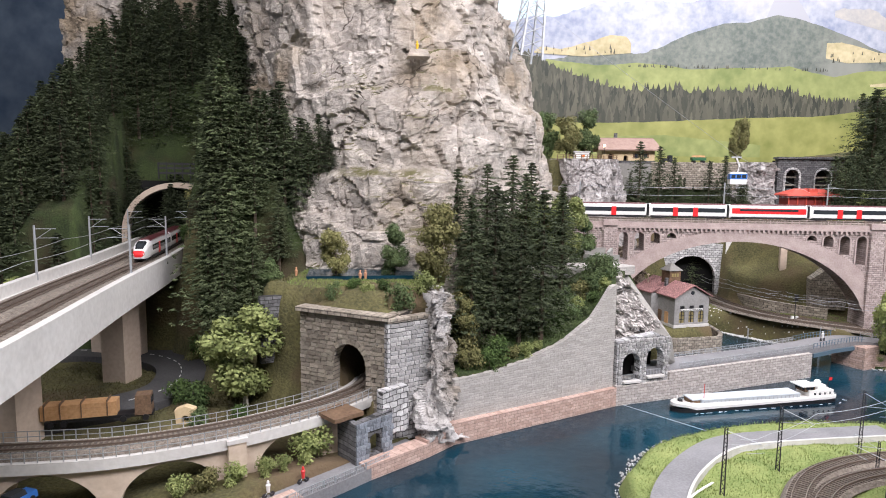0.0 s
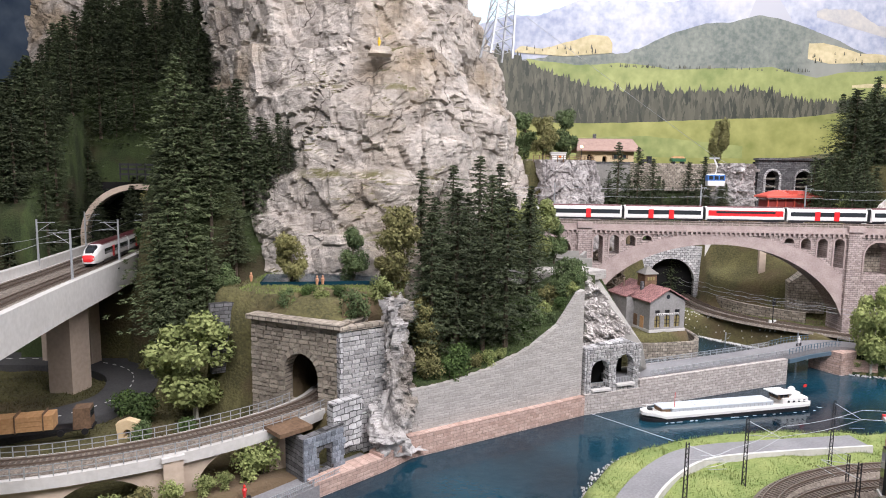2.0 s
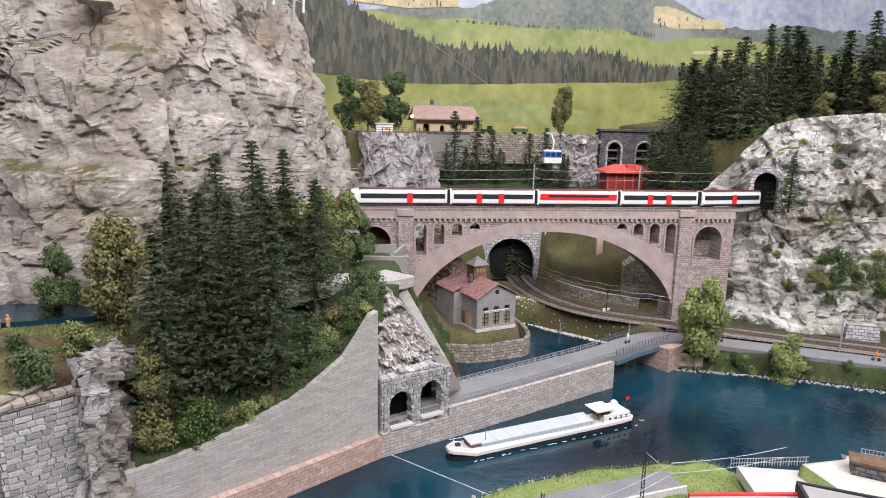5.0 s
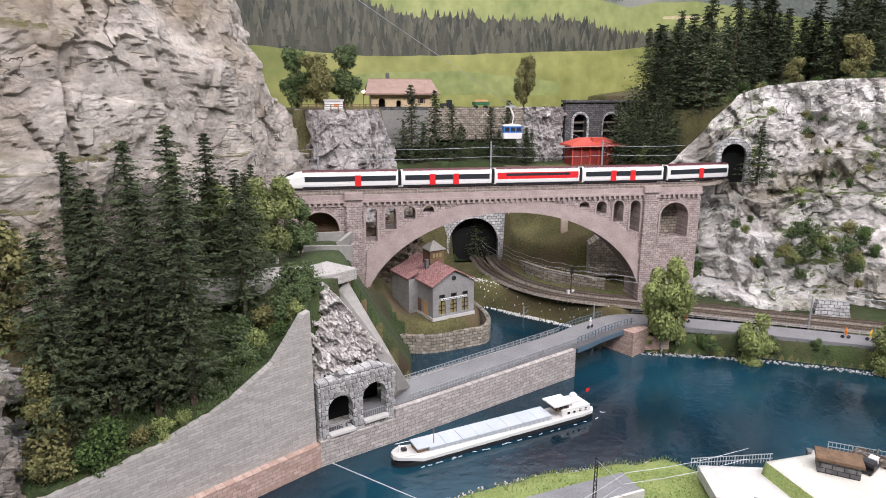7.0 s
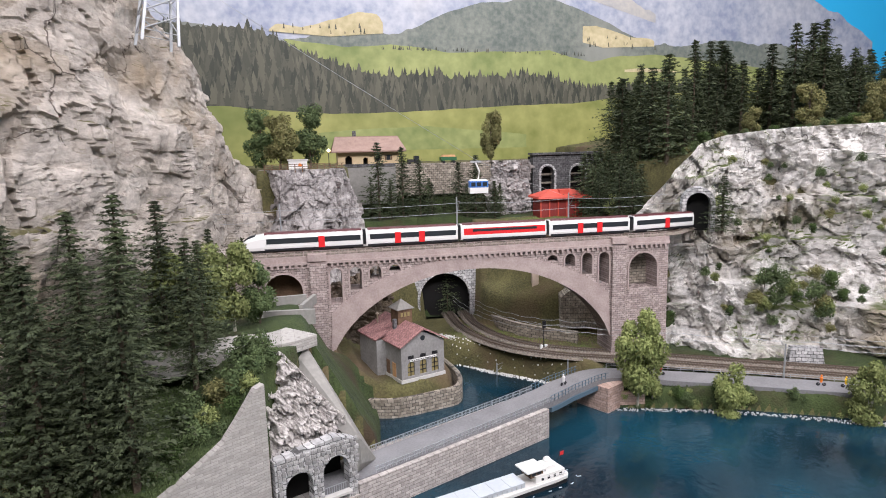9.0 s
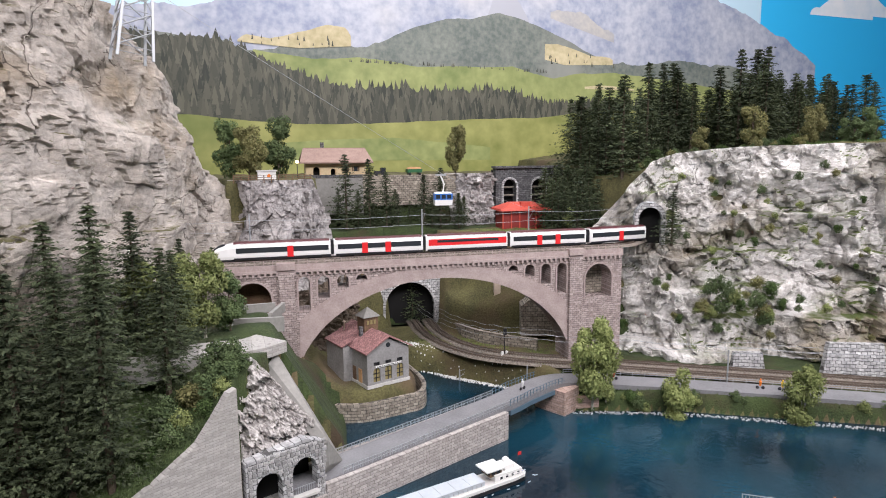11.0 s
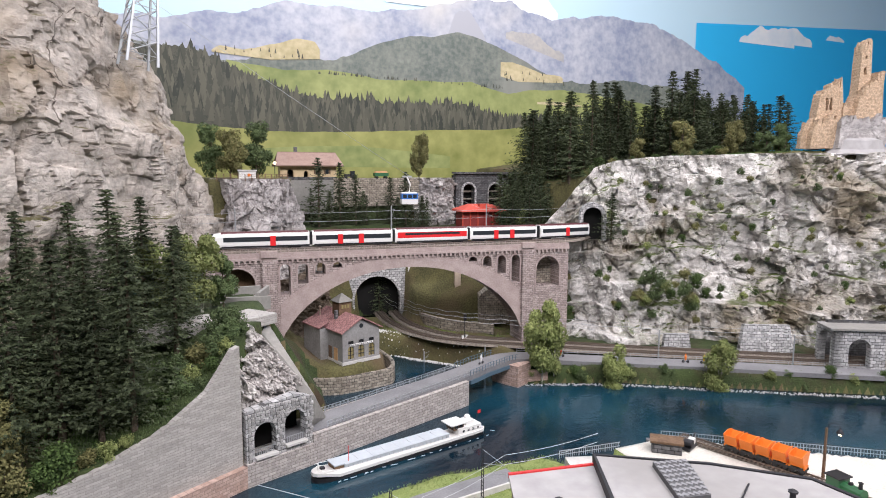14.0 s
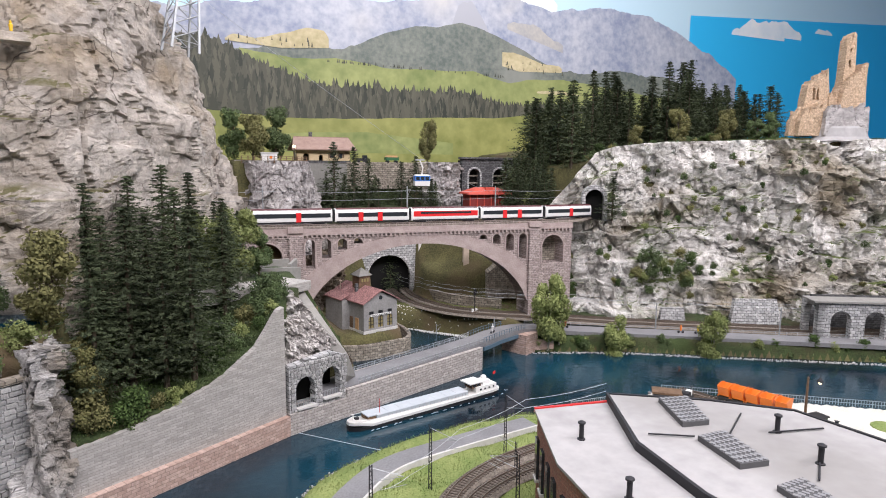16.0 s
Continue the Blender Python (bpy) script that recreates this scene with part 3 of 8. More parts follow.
# ---- printed backdrop ----
BACK = 3.12
M_sky = plain("print_sky", (0.55, 0.76, 0.88), 0.6)
M_sky2 = plain("print_sky_deep", (0.03, 0.50, 0.92), 0.6)
M_cloud = material("print_cloud", (0.70, 0.80, 0.88), (0.92, 0.93, 0.94), 4, 0.6, 0, 3)
M_mount = material("print_mountains", (0.24, 0.28, 0.40), (0.50, 0.52, 0.58), 3.5, 0.6, 0, 9, dark=(0.62, 0.60, 0.56), dark_at=0.36)
M_cloud_rock = material("print_pale_rock", (0.36, 0.36, 0.38), (0.50, 0.48, 0.44), 8, 0.6, 0, 6)
M_hill = material("print_far_hill", (0.10, 0.125, 0.115), (0.235, 0.255, 0.22), 6, 0.6, 0, 9, dark=(0.27, 0.28, 0.25), dark_at=0.38)
M_field = material("print_straw_field", (0.42, 0.36, 0.20), (0.62, 0.54, 0.34), 5, 0.6, 0, 8)
M_meadow2 = material("print_upper_meadow", (0.17, 0.22, 0.065), (0.34, 0.37, 0.14), 3, 0.6, 0, 7, dark=(0.13, 0.18, 0.06), dark_at=0.38)
M_meadow = material("print_lower_meadow", (0.19, 0.215, 0.05), (0.36, 0.36, 0.12), 2.4, 0.6, 0, 7, dark=(0.14, 0.18, 0.045), dark_at=0.40)
M_wood_far = material("print_forest", (0.030, 0.036, 0.026), (0.085, 0.086, 0.062), 34, 0.6, 0, 5)


def island_tones(name, a, b):
    """A print whose separate shapes differ in tone."""
    m = plain(name, a, 0.6)
    n, l = m.node_tree.nodes, m.node_tree.links
    geo, mix = n.new("ShaderNodeNewGeometry"), n.new("ShaderNodeMix")
    mix.data_type = "RGBA"
    mix.inputs["A"].default_value, mix.inputs["B"].default_value = (*a, 1), (*b, 1)
    l.new(geo.outputs["Random Per Island"], mix.inputs["Factor"])
    l.new(mix.outputs["Result"], n["Principled BSDF"].inputs["Base Color"])
    return m


M_print_tree = island_tones("print_spruces", (0.022, 0.028, 0.020), (0.115, 0.112, 0.080))
wall_north = part("wall_north", boxes(((2.1, BACK + 0.06, 0.8), (9.1, 0.1, 3.6))), M_sky)
tagged(wall_north, "rear wall with a printed alpine panorama", "backdrop", kind="structure")


def layer(name, ridge, low, mat, depth, rough=0.0, step=0.012, trees=0.0, label=""):
    """One printed shape: a flat sheet below a ridge line of (x, z)."""
    xs, zs = [p[0] for p in ridge], [p[1] for p in ridge]
    lows = low if isinstance(low, list) else [(xs[0], low), (xs[-1], low)]
    y = BACK + 0.008 - 0.002 * depth
    bm = bmesh.new()
    prev, x = None, xs[0]
    rng = random.Random(int(depth * 31) + int(abs(xs[0]) * 100))
    while x <= xs[-1] + 1e-6:
        t = float(np.interp(x, xs, zs)) + rough * fbm(x * 9, depth, 1.7, 4)
        if trees:
            t += rng.uniform(-0.2, 1.0) * trees
        b = float(np.interp(x, [p[0] for p in lows], [p[1] for p in lows]))
        cur = (bm.verts.new((x, y, max(t, b + 0.0005))), bm.verts.new((x, y, b)))
        if prev:
            bm.faces.new((prev[0], cur[0], cur[1], prev[1]))
        prev = cur
        x += step
    return part(name, bm, mat, wall_north, label)


layer("dusk_print", [(-2.4, 2.3), (-0.3, 2.3)], 0.3, material("print_dusk", (0.025, 0.045, 0.08), (0.09, 0.12, 0.16), 2, 0.6, 0, 6), 1)
layer("deep_sky_panel", [(3.262, 1.525), (6.55, 1.75)], 0.5, M_sky2, 0)
for cx, cz, r in ((3.90, 1.455, 0.24), (3.78, 1.45, 0.15), (4.10, 1.475, 0.22), (4.55, 1.53, 0.10), (1.75, 1.45, 0.5)):
    cloud = [(cx - r + 2 * r * i / 24, cz + 0.42 * r * math.sin(math.pi * i / 24) ** 0.6) for i in range(25)]
    layer("cloud", cloud, cz - 0.05 * r, M_cloud, 0.4 + 2 * r, 0.06)
layer("far_mountains", [(-0.3, 1.22), (0.26, 1.26), (0.55, 1.31), (0.8, 1.38), (1.07, 1.36), (1.40, 1.40), (1.75, 1.50), (1.95, 1.49), (2.16, 1.443), (2.22, 1.43), (2.45, 1.475), (2.71, 1.50), (2.95, 1.47), (3.12, 1.42), (3.44, 1.30), (3.7, 1.15)], 0.6, M_mount, 2, 0.04)
layer("mountain_scree", [(1.55, 1.20), (1.62, 1.40), (1.70, 1.44), (1.76, 1.36), (1.85, 1.20)], [(1.55, 1.18), (1.70, 1.25), (1.85, 1.18)], island_tones("print_scree", (0.40, 0.41, 0.46), (0.42, 0.43, 0.48)), 2.3, 0.06)
layer("mountain_scree", [(1.92, 1.34), (2.05, 1.36), (2.2, 1.30), (2.3, 1.24)], [(1.92, 1.31), (2.3, 1.21)], M_cloud_rock, 2.4, 0.05)
layer("near_slope", [(-0.3, 1.15), (0.2, 1.14), (0.47, 1.10), (0.96, 1.13), (1.23, 1.15), (1.6, 1.12), (2.3, 1.10), (2.7, 1.14), (3.1, 1.12), (3.4, 1.05)], 0.6, M_hill, 2.8, 0.04)
layer("far_hills", [(0.90, 1.06), (0.96, 1.10), (1.12, 1.185), (1.25, 1.235), (1.38, 1.27), (1.50, 1.28), (1.64, 1.312), (1.78, 1.29), (1.90, 1.25), (2.03, 1.20), (2.17, 1.144), (2.32, 1.09), (2.5, 1.05)], 0.6, M_hill, 3.4, 0.012)
layer("straw_field", [(0.44, 1.125), (0.47, 1.147), (0.57, 1.143), (0.71, 1.177), (0.81, 1.209), (0.90, 1.20), (0.93, 1.15)], [(0.44, 1.12), (0.69, 1.105), (0.93, 1.125)], M_field, 4, 0.012)
layer("straw_field", [(1.89, 1.185), (1.96, 1.19), (2.03, 1.17), (2.15, 1.14), (2.27, 1.136), (2.29, 1.12)], [(1.89, 1.11), (2.0, 1.088), (2.29, 1.10)], M_field, 4, 0.01)
layer("upper_meadow", [(0.50, 1.09), (0.55, 1.085), (0.76, 1.062), (0.95, 1.075), (1.07, 1.072), (1.20, 1.05), (1.35, 1.055), (1.55, 1.06), (1.71, 1.07), (1.82, 1.04), (1.94, 1.02), (2.1, 1.05), (2.30, 1.06), (2.7, 1.03), (3.2, 0.98)], 0.6, M_meadow2, 5, 0.008)
layer("straw_field", [(2.12, 0.985), (2.2, 0.995), (2.32, 0.992), (2.42, 0.98)], 0.975, M_field, 5.3, 0.004)
FOREST = [(-0.3, 1.16), (0.15, 1.145), (0.37, 1.135), (0.48, 1.09), (0.62, 1.03), (0.80, 0.965), (0.95, 0.955), (1.10, 0.958), (1.35, 0.945), (1.60, 0.962), (1.75, 0.945), (1.90, 0.89), (2.05, 0.885), (2.20, 0.895), (2.6, 0.90)]
LOW = [(-0.3, 0.84), (0.26, 0.815), (0.51, 0.79), (0.70, 0.78), (1.12, 0.793), (1.52, 0.815), (1.84, 0.826), (2.22, 0.866), (2.6, 0.88), (3.2, 0.90)]
layer("far_forest", [(x, z - 0.015) for x, z in FOREST], 0.6, M_wood_far, 6, 0.0, 0.0095, 0.02)


def print_spruces(name, count, top, low, seed, size, depth):
    """Printed spruce outlines between two lines, the upper rows first."""
    rg = random.Random(seed)
    spots = []
    for _ in range(count):
        x = rg.uniform(top[0][0], top[-1][0])
        z1, z0 = (float(np.interp(x, [p[0] for p in ln_], [p[1] for p in ln_])) for ln_ in (top, low))
        spots.append((x, z0 + (z1 - z0) * rg.random() ** 0.8))
    spots.sort(key=lambda q: -q[1])
    bm = bmesh.new()
    for k, (x, z) in enumerate(spots):
        h, y = size * rg.uniform(0.6, 1.25), BACK + 0.008 - 0.002 * depth - 0.0014 * k / count
        w = h * rg.uniform(0.16, 0.24)
        line_l = [(x - w * f * rg.uniform(0.75, 1.2), z + h * g) for f, g in ((1, 0), (0.62, 0.30), (0.8, 0.33), (0.4, 0.62), (0.5, 0.65))]
        line_r = [(x + w * f * rg.uniform(0.75, 1.2), z + h * g) for f, g in ((0.5, 0.65), (0.4, 0.62), (0.8, 0.33), (0.62, 0.30), (1, 0))]
        bm.faces.new([bm.verts.new((px_, y, pz_)) for px_, pz_ in line_l + [(x, z + h)] + line_r])
    return tagged(part(name, bm, M_print_tree, wall_north), kind="stuff")


print_spruces("printed_spruces", 1500, [(x, z - 0.05) for x, z in FOREST], [(x, z - 0.025) for x, z in LOW], 4, 0.075, 6.05)
print_spruces("printed_spruces", 16, [(0.5, 1.145), (0.9, 1.15)], [(0.5, 1.10), (0.9, 1.10)], 6, 0.02, 4.3)
print_spruces("printed_spruces", 14, [(1.9, 1.15), (2.3, 1.12)], [(1.9, 1.08), (2.3, 1.08)], 7, 0.022, 4.3)
print_spruces("printed_spruces", 60, [(0.9, 1.06), (1.9, 1.05)], [(0.9, 1.055), (1.9, 1.045)], 8, 0.016, 5.2)
layer("lower_meadow", LOW, 0.45, M_meadow, 7, 0.008)
layer("meadow_fold", [(0.62, 0.70), (0.8, 0.715), (1.1, 0.725), (1.4, 0.70), (1.6, 0.68)], [(0.62, 0.62), (1.6, 0.62)], M_meadow2, 7.2, 0.006)

# ---- rock faces ----
def left_crag(u, z):
    """Ledges and the foot of the left cliff."""
    d = 0.0
    if 0.48 < u < 0.67 and z < 0.52:
        d += 0.03 * float(smooth01((0.52 - z) / 0.03))
    d += 0.012 * float(smooth01((0.50 - abs(z - 0.2)) / 0.02)) * (1 if u > 0.5 else 0)
    return d + ledges(u * 3.0, z, 7.5, 0.013)


def ledges(s, z, per_metre, depth):
    """Tilted beds of rock that overhang one another a little, broken along the face."""
    f = z * per_metre + 1.5 * noise.noise((s * 1.3, z * 1.5, 4.1)) + 0.35 * noise.noise((s * 7, z * 3, 1.1))
    k = math.floor(f)
    jump = noise.cell((k * 3.7, math.floor(s * (5 + 3 * noise.cell((k * 1.9, 2, 2)))), 0.5))
    return depth * ((f - k) ** 1.5 - 0.5) + depth * 0.9 * (jump - 0.5)


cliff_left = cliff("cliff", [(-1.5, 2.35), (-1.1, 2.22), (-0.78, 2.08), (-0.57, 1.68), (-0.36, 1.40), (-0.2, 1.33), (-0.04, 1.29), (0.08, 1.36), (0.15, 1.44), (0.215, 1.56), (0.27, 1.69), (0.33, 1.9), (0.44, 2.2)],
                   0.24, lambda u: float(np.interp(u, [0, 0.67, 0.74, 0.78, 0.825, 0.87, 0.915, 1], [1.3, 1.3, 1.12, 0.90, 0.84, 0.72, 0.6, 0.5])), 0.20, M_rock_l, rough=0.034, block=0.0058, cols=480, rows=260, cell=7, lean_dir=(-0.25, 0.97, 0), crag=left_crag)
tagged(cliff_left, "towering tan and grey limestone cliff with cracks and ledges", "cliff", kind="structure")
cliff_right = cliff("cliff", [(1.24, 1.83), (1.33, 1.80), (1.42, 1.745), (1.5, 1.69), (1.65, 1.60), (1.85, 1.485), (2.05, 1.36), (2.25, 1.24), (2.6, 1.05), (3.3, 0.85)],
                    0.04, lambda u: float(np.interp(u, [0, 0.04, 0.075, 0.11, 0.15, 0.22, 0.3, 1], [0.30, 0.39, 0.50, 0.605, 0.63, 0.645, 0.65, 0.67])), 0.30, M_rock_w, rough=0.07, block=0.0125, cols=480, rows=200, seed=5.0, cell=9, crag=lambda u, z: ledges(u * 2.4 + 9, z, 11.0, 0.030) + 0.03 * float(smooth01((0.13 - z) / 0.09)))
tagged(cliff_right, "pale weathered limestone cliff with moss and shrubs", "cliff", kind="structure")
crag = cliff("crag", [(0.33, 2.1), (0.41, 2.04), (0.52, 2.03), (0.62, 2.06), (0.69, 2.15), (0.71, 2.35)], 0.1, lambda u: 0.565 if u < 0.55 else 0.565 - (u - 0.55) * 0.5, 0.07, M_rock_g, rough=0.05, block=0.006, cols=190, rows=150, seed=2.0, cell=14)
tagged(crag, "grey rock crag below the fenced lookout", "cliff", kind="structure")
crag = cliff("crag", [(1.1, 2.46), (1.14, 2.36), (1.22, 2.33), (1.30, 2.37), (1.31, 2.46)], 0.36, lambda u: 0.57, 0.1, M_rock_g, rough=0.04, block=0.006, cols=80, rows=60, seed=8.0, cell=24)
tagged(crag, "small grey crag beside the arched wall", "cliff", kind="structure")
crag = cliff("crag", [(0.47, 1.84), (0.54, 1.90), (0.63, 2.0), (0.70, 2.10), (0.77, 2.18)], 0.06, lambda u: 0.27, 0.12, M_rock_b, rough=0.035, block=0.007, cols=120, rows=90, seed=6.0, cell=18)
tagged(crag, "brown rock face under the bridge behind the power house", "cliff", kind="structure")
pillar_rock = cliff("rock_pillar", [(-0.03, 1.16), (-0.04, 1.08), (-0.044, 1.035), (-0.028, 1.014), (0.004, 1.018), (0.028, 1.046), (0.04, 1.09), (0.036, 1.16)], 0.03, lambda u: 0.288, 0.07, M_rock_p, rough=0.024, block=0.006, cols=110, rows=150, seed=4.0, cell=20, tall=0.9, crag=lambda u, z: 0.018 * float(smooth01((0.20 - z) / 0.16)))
tagged(pillar_rock, "jagged grey rock pillar beside the tunnel block", "rock", kind="structure")

# ---- tracks, railings, masts: kinds used all over the layout ----
M_sleeper = material("dark_sleepers", (0.07, 0.055, 0.045), (0.13, 0.105, 0.085), 90, 0.9, 0.2)


def railway(line, label, ballast=0.022, group="railway tracks"):
    t = thing("railway_track", label, "railway track", group=group)
    bm = bmesh.new()
    ns = sides_of(line)
    rows = [[bm.verts.new(p + n * o + Vector((0, 0, h))) for o, h in ((ballast, -0.006), (ballast * 0.72, 0.0), (-ballast * 0.72, 0.0), (-ballast, -0.006))] for p, n in zip(line, ns)]
    for a, b in zip(rows, rows[1:]):
        for k in range(4):
            bm.faces.new((a[k], b[k], b[(k + 1) % 4], a[(k + 1) % 4]))
    part("ballast", bm, M_gravel, t)
    bm = bmesh.new()
    for p, a in along(line, 0.0072):
        box(bm, (p.x, p.y, p.z + 0.0006), (0.0032, 0.029, 0.0016), a)
    tagged(part("sleepers", bm, M_sleeper, t), kind="stuff")
    for o in (0.0085, -0.0085):
        bm = bmesh.new()
        ribbon(bm, line, o + 0.0006, o - 0.0006, 0.0036, 0.0008)
        part("rail", bm, M_steel, t)
    return t


def railing(line, label, h=0.014, step=0.016, rails=2, mat=None, pickets=0.0, group="railings"):
    mat = mat or M_grey_metal
    t = thing("railing", label, "railing", group=group)
    for k in range(rails):
        z = h * (k + 1) / rails
        bm = bmesh.new()
        ribbon(bm, line, 0.0005, -0.0005, z, z - 0.0009)
        part("rail", bm, mat, t)
    first = None
    for p, a in along(line, step):
        if first is None:
            first = part("post", boxes(((0, 0, h / 2), (0.0012, 0.0012, h))), mat, t)
            first.matrix_basis = pose(p.x, p.y, p.z, 0, 0, a)
        else:
            shared("post", first, pose(p.x, p.y, p.z, 0, 0, a), t)
    if pickets:
        bm = bmesh.new()
        for p, a in along(line, pickets):
            box(bm, (p.x, p.y, p.z + h * 0.52), (0.0006, 0.0006, h * 0.9), a)
        tagged(part("pickets", bm, mat, t), kind="stuff")
    return t


def catenary_mast(x, y, z, h, turn, arm=0.03, label="grey concrete catenary mast with cantilever arm", mat=None):
    mat = mat or M_grey_metal
    t = thing("catenary_mast", label, "mast", pose(x, y, z, 0, 0, turn), group="catenary masts")
    bm = bmesh.new()
    tube(bm, [(0, 0, -0.003), (0, 0, h)], 0.0024, 0.0018, 6)
    part("pole", bm, mat, t)
    bm = bmesh.new()
    tube(bm, [(0, 0, h * 0.93), (arm, 0, h * 0.93)], 0.0006, sides=4)
    tube(bm, [(0, 0, h * 0.72), (arm * 0.75, 0, h * 0.92)], 0.0006, sides=4)
    tube(bm, [(arm * 0.2, 0, h * 0.76), (arm * 1.1, 0, h * 0.76)], 0.0005, sides=4)
    part("cantilever_arm", bm, M_grey_metal, t)
    return t


def lattice_mast(x, y, z, h, turn=0, arm=0.05):
    t = thing("lattice_mast", "black steel lattice catenary mast on the lawn", "mast", pose(x, y, z, 0, 0, turn), group="lattice masts by the lawn")
    for sg in (-1, 1):
        bm = bmesh.new()
        tube(bm, [(sg * 0.0028, 0, -0.003), (sg * 0.0018, 0, h)], 0.0009, 0.0008, 4)
        part("upright", bm, M_dark_metal, t)
    bm = bmesh.new()
    n = int(h / 0.006)
    for k in range(n):
        z0, z1 = h * k / n, h * (k + 1) / n
        s = -1 if k % 2 else 1
        tube(bm, [(s * 0.0026, 0, z0), (-s * 0.0026, 0, z1)], 0.0006, sides=4)
    part("lacing", bm, M_dark_metal, t)
    bm = bmesh.new()
    tube(bm, [(0, 0, h * 0.96), (arm, 0, h * 0.86)], 0.0005, sides=4)
    tube(bm, [(0, 0, h * 0.75), (arm, 0, h * 0.86)], 0.0005, sides=4)
    tube(bm, [(arm * 0.6, 0, h * 0.68), (arm * 1.1, 0, h * 0.75)], 0.0004, sides=4)
    part("arm", bm, M_grey_metal, t)
    return t


def wire(pts, label="thin grey overhead wires above the track", r=0.0004):
    bm = bmesh.new()
    line = []
    for a, b in zip(pts, pts[1:]):
        a, b = Vector(a), Vector(b)
        line += [a.lerp(b, k / 6) - Vector((0, 0, 0.004 * math.sin(math.pi * k / 6))) for k in range(6)]
    tube(bm, line + [Vector(pts[-1])], r, sides=4)
    return tagged(part("overhead_wire", bm, M_grey_metal), label, "wire", group="overhead wires")


# ---- stone arch bridge ----
BA = Vector((0.51, 1.81, 0))
B_ANG = math.degrees(math.atan2(-0.055, 0.70))
BRIDGE = pose(BA.x, BA.y, 0, 0, 0, B_ANG)
bridge = thing("arch_bridge", "rose-grey stone railway arch bridge over the inlet", "bridge", BRIDGE)
BW = 0.062
M_ring = material("rose_arch_ring", (0.33, 0.26, 0.245), (0.46, 0.38, 0.36), 40, 0.9, 0.3)


def ell(dx, a, b):
    return b * (1 - math.sqrt(max(0, 1 - (dx / a) ** 2)))


intr = [(0.352 + dx, 0.322 - ell(dx, 0.362, 0.26)) for dx in [-0.352 + 0.704 * i / 40 for i in range(41)]]
outline = [(-0.29, 0.03), (-0.035, 0.03), (0.0, 0.03)] + intr + [(0.704, 0.03), (0.74, 0.03), (0.862, 0.03), (0.862, 0.355), (-0.29, 0.355)]
openings = []
for k in range(4):
    for sgn in (-1, 1):
        dx = 0.332 - 0.0455 * k
        zb = 0.352 - ell(dx - 0.010, 0.405, 0.24) + 0.003
        openings.append((0.352 + sgn * dx, zb, 0.027, 0.344))
openings += [(0.792, 0.245, 0.078, 0.336), (-0.098, 0.15, 0.085, 0.336)]
part("wall", plate(outline, [arch(*o) for o in openings], BW, -BW / 2), M_bridge, bridge)
outer = [(0.352 + dx, 0.352 - ell(dx, 0.405, 0.24)) for dx in [0.345 - 0.69 * i / 40 for i in range(41)]]
part("arch_ring", plate(intr + outer, [], BW + 0.006, -BW / 2 - 0.003), M_ring, bridge)
for c, zb, w, zt in openings:
    o = arch(c, zb, w + 0.008, zt + 0.004)
    i = arch(c, zb, w, zt)
    part("opening_surround", plate(o[1:] + o[:1] + i[:1] + i[:0:-1], [], 0.0025, -BW / 2 - 0.0025), M_ring, bridge)
for c in (-0.02, 0.722):
    part("pier", boxes(((c, 0, 0.19), (0.036, BW + 0.02, 0.335))), M_bridge, bridge)
    part("pier_cap", boxes(((c, 0, 0.3715), (0.042, BW + 0.024, 0.016))), M_ring, bridge)
part("cornice", boxes(((0.286, 0, 0.3595), (1.152, BW + 0.014, 0.006)), ((0.286, 0, 0.3685), (1.152, BW + 0.008, 0.012))), M_ring, bridge)
bm = bmesh.new()
for i in range(86):
    for sg in (-1, 1):
        box(bm, (-0.28 + i * 0.0133, sg * (BW / 2 + 0.003), 0.3525), (0.005, 0.008, 0.008))
tagged(part("corbels", bm, M_ring, bridge), kind="stuff")
part("arch_infill", boxes(((0.792, BW / 2 - 0.008, 0.26), (0.08, 0.004, 0.16))), M_stone, bridge, "brown stone infill behind the side arch")
part("arch_infill", boxes(((-0.098, BW / 2 - 0.008, 0.24), (0.087, 0.004, 0.2))), M_wood_d, bridge)
deck_line = [BRIDGE @ Vector((s, 0, 0.381)) for s in (-0.29, 0.0, 0.3, 0.6, 0.86)] + [Vector((1.44, 1.765, 0.385)), Vector((1.52, 1.83, 0.385)), Vector((1.6, 1.95, 0.385))]
railway(spline(deck_line, 6), "single railway track across the stone bridge", 0.026)
for sg in (-1, 1):
    railing([BRIDGE @ Vector((s, sg * (BW / 2 + 0.001), 0.3745)) for s in (-0.29, 0.862)], "thin iron railing on the bridge parapet", 0.012, 0.02, 2, M_ring)
for s in (-0.1, 0.325, 0.62):
    q = BRIDGE @ Vector((s, BW / 2 + 0.012, 0.36))
    catenary_mast(q.x, q.y, q.z, 0.13, -94, 0.04)
for z in (0.455, 0.478):
    wire([BRIDGE @ Vector((s, 0.006, z)) for s in (-0.29, -0.1, 0.325, 0.62, 0.86)] + [(1.5, 1.80, z)])

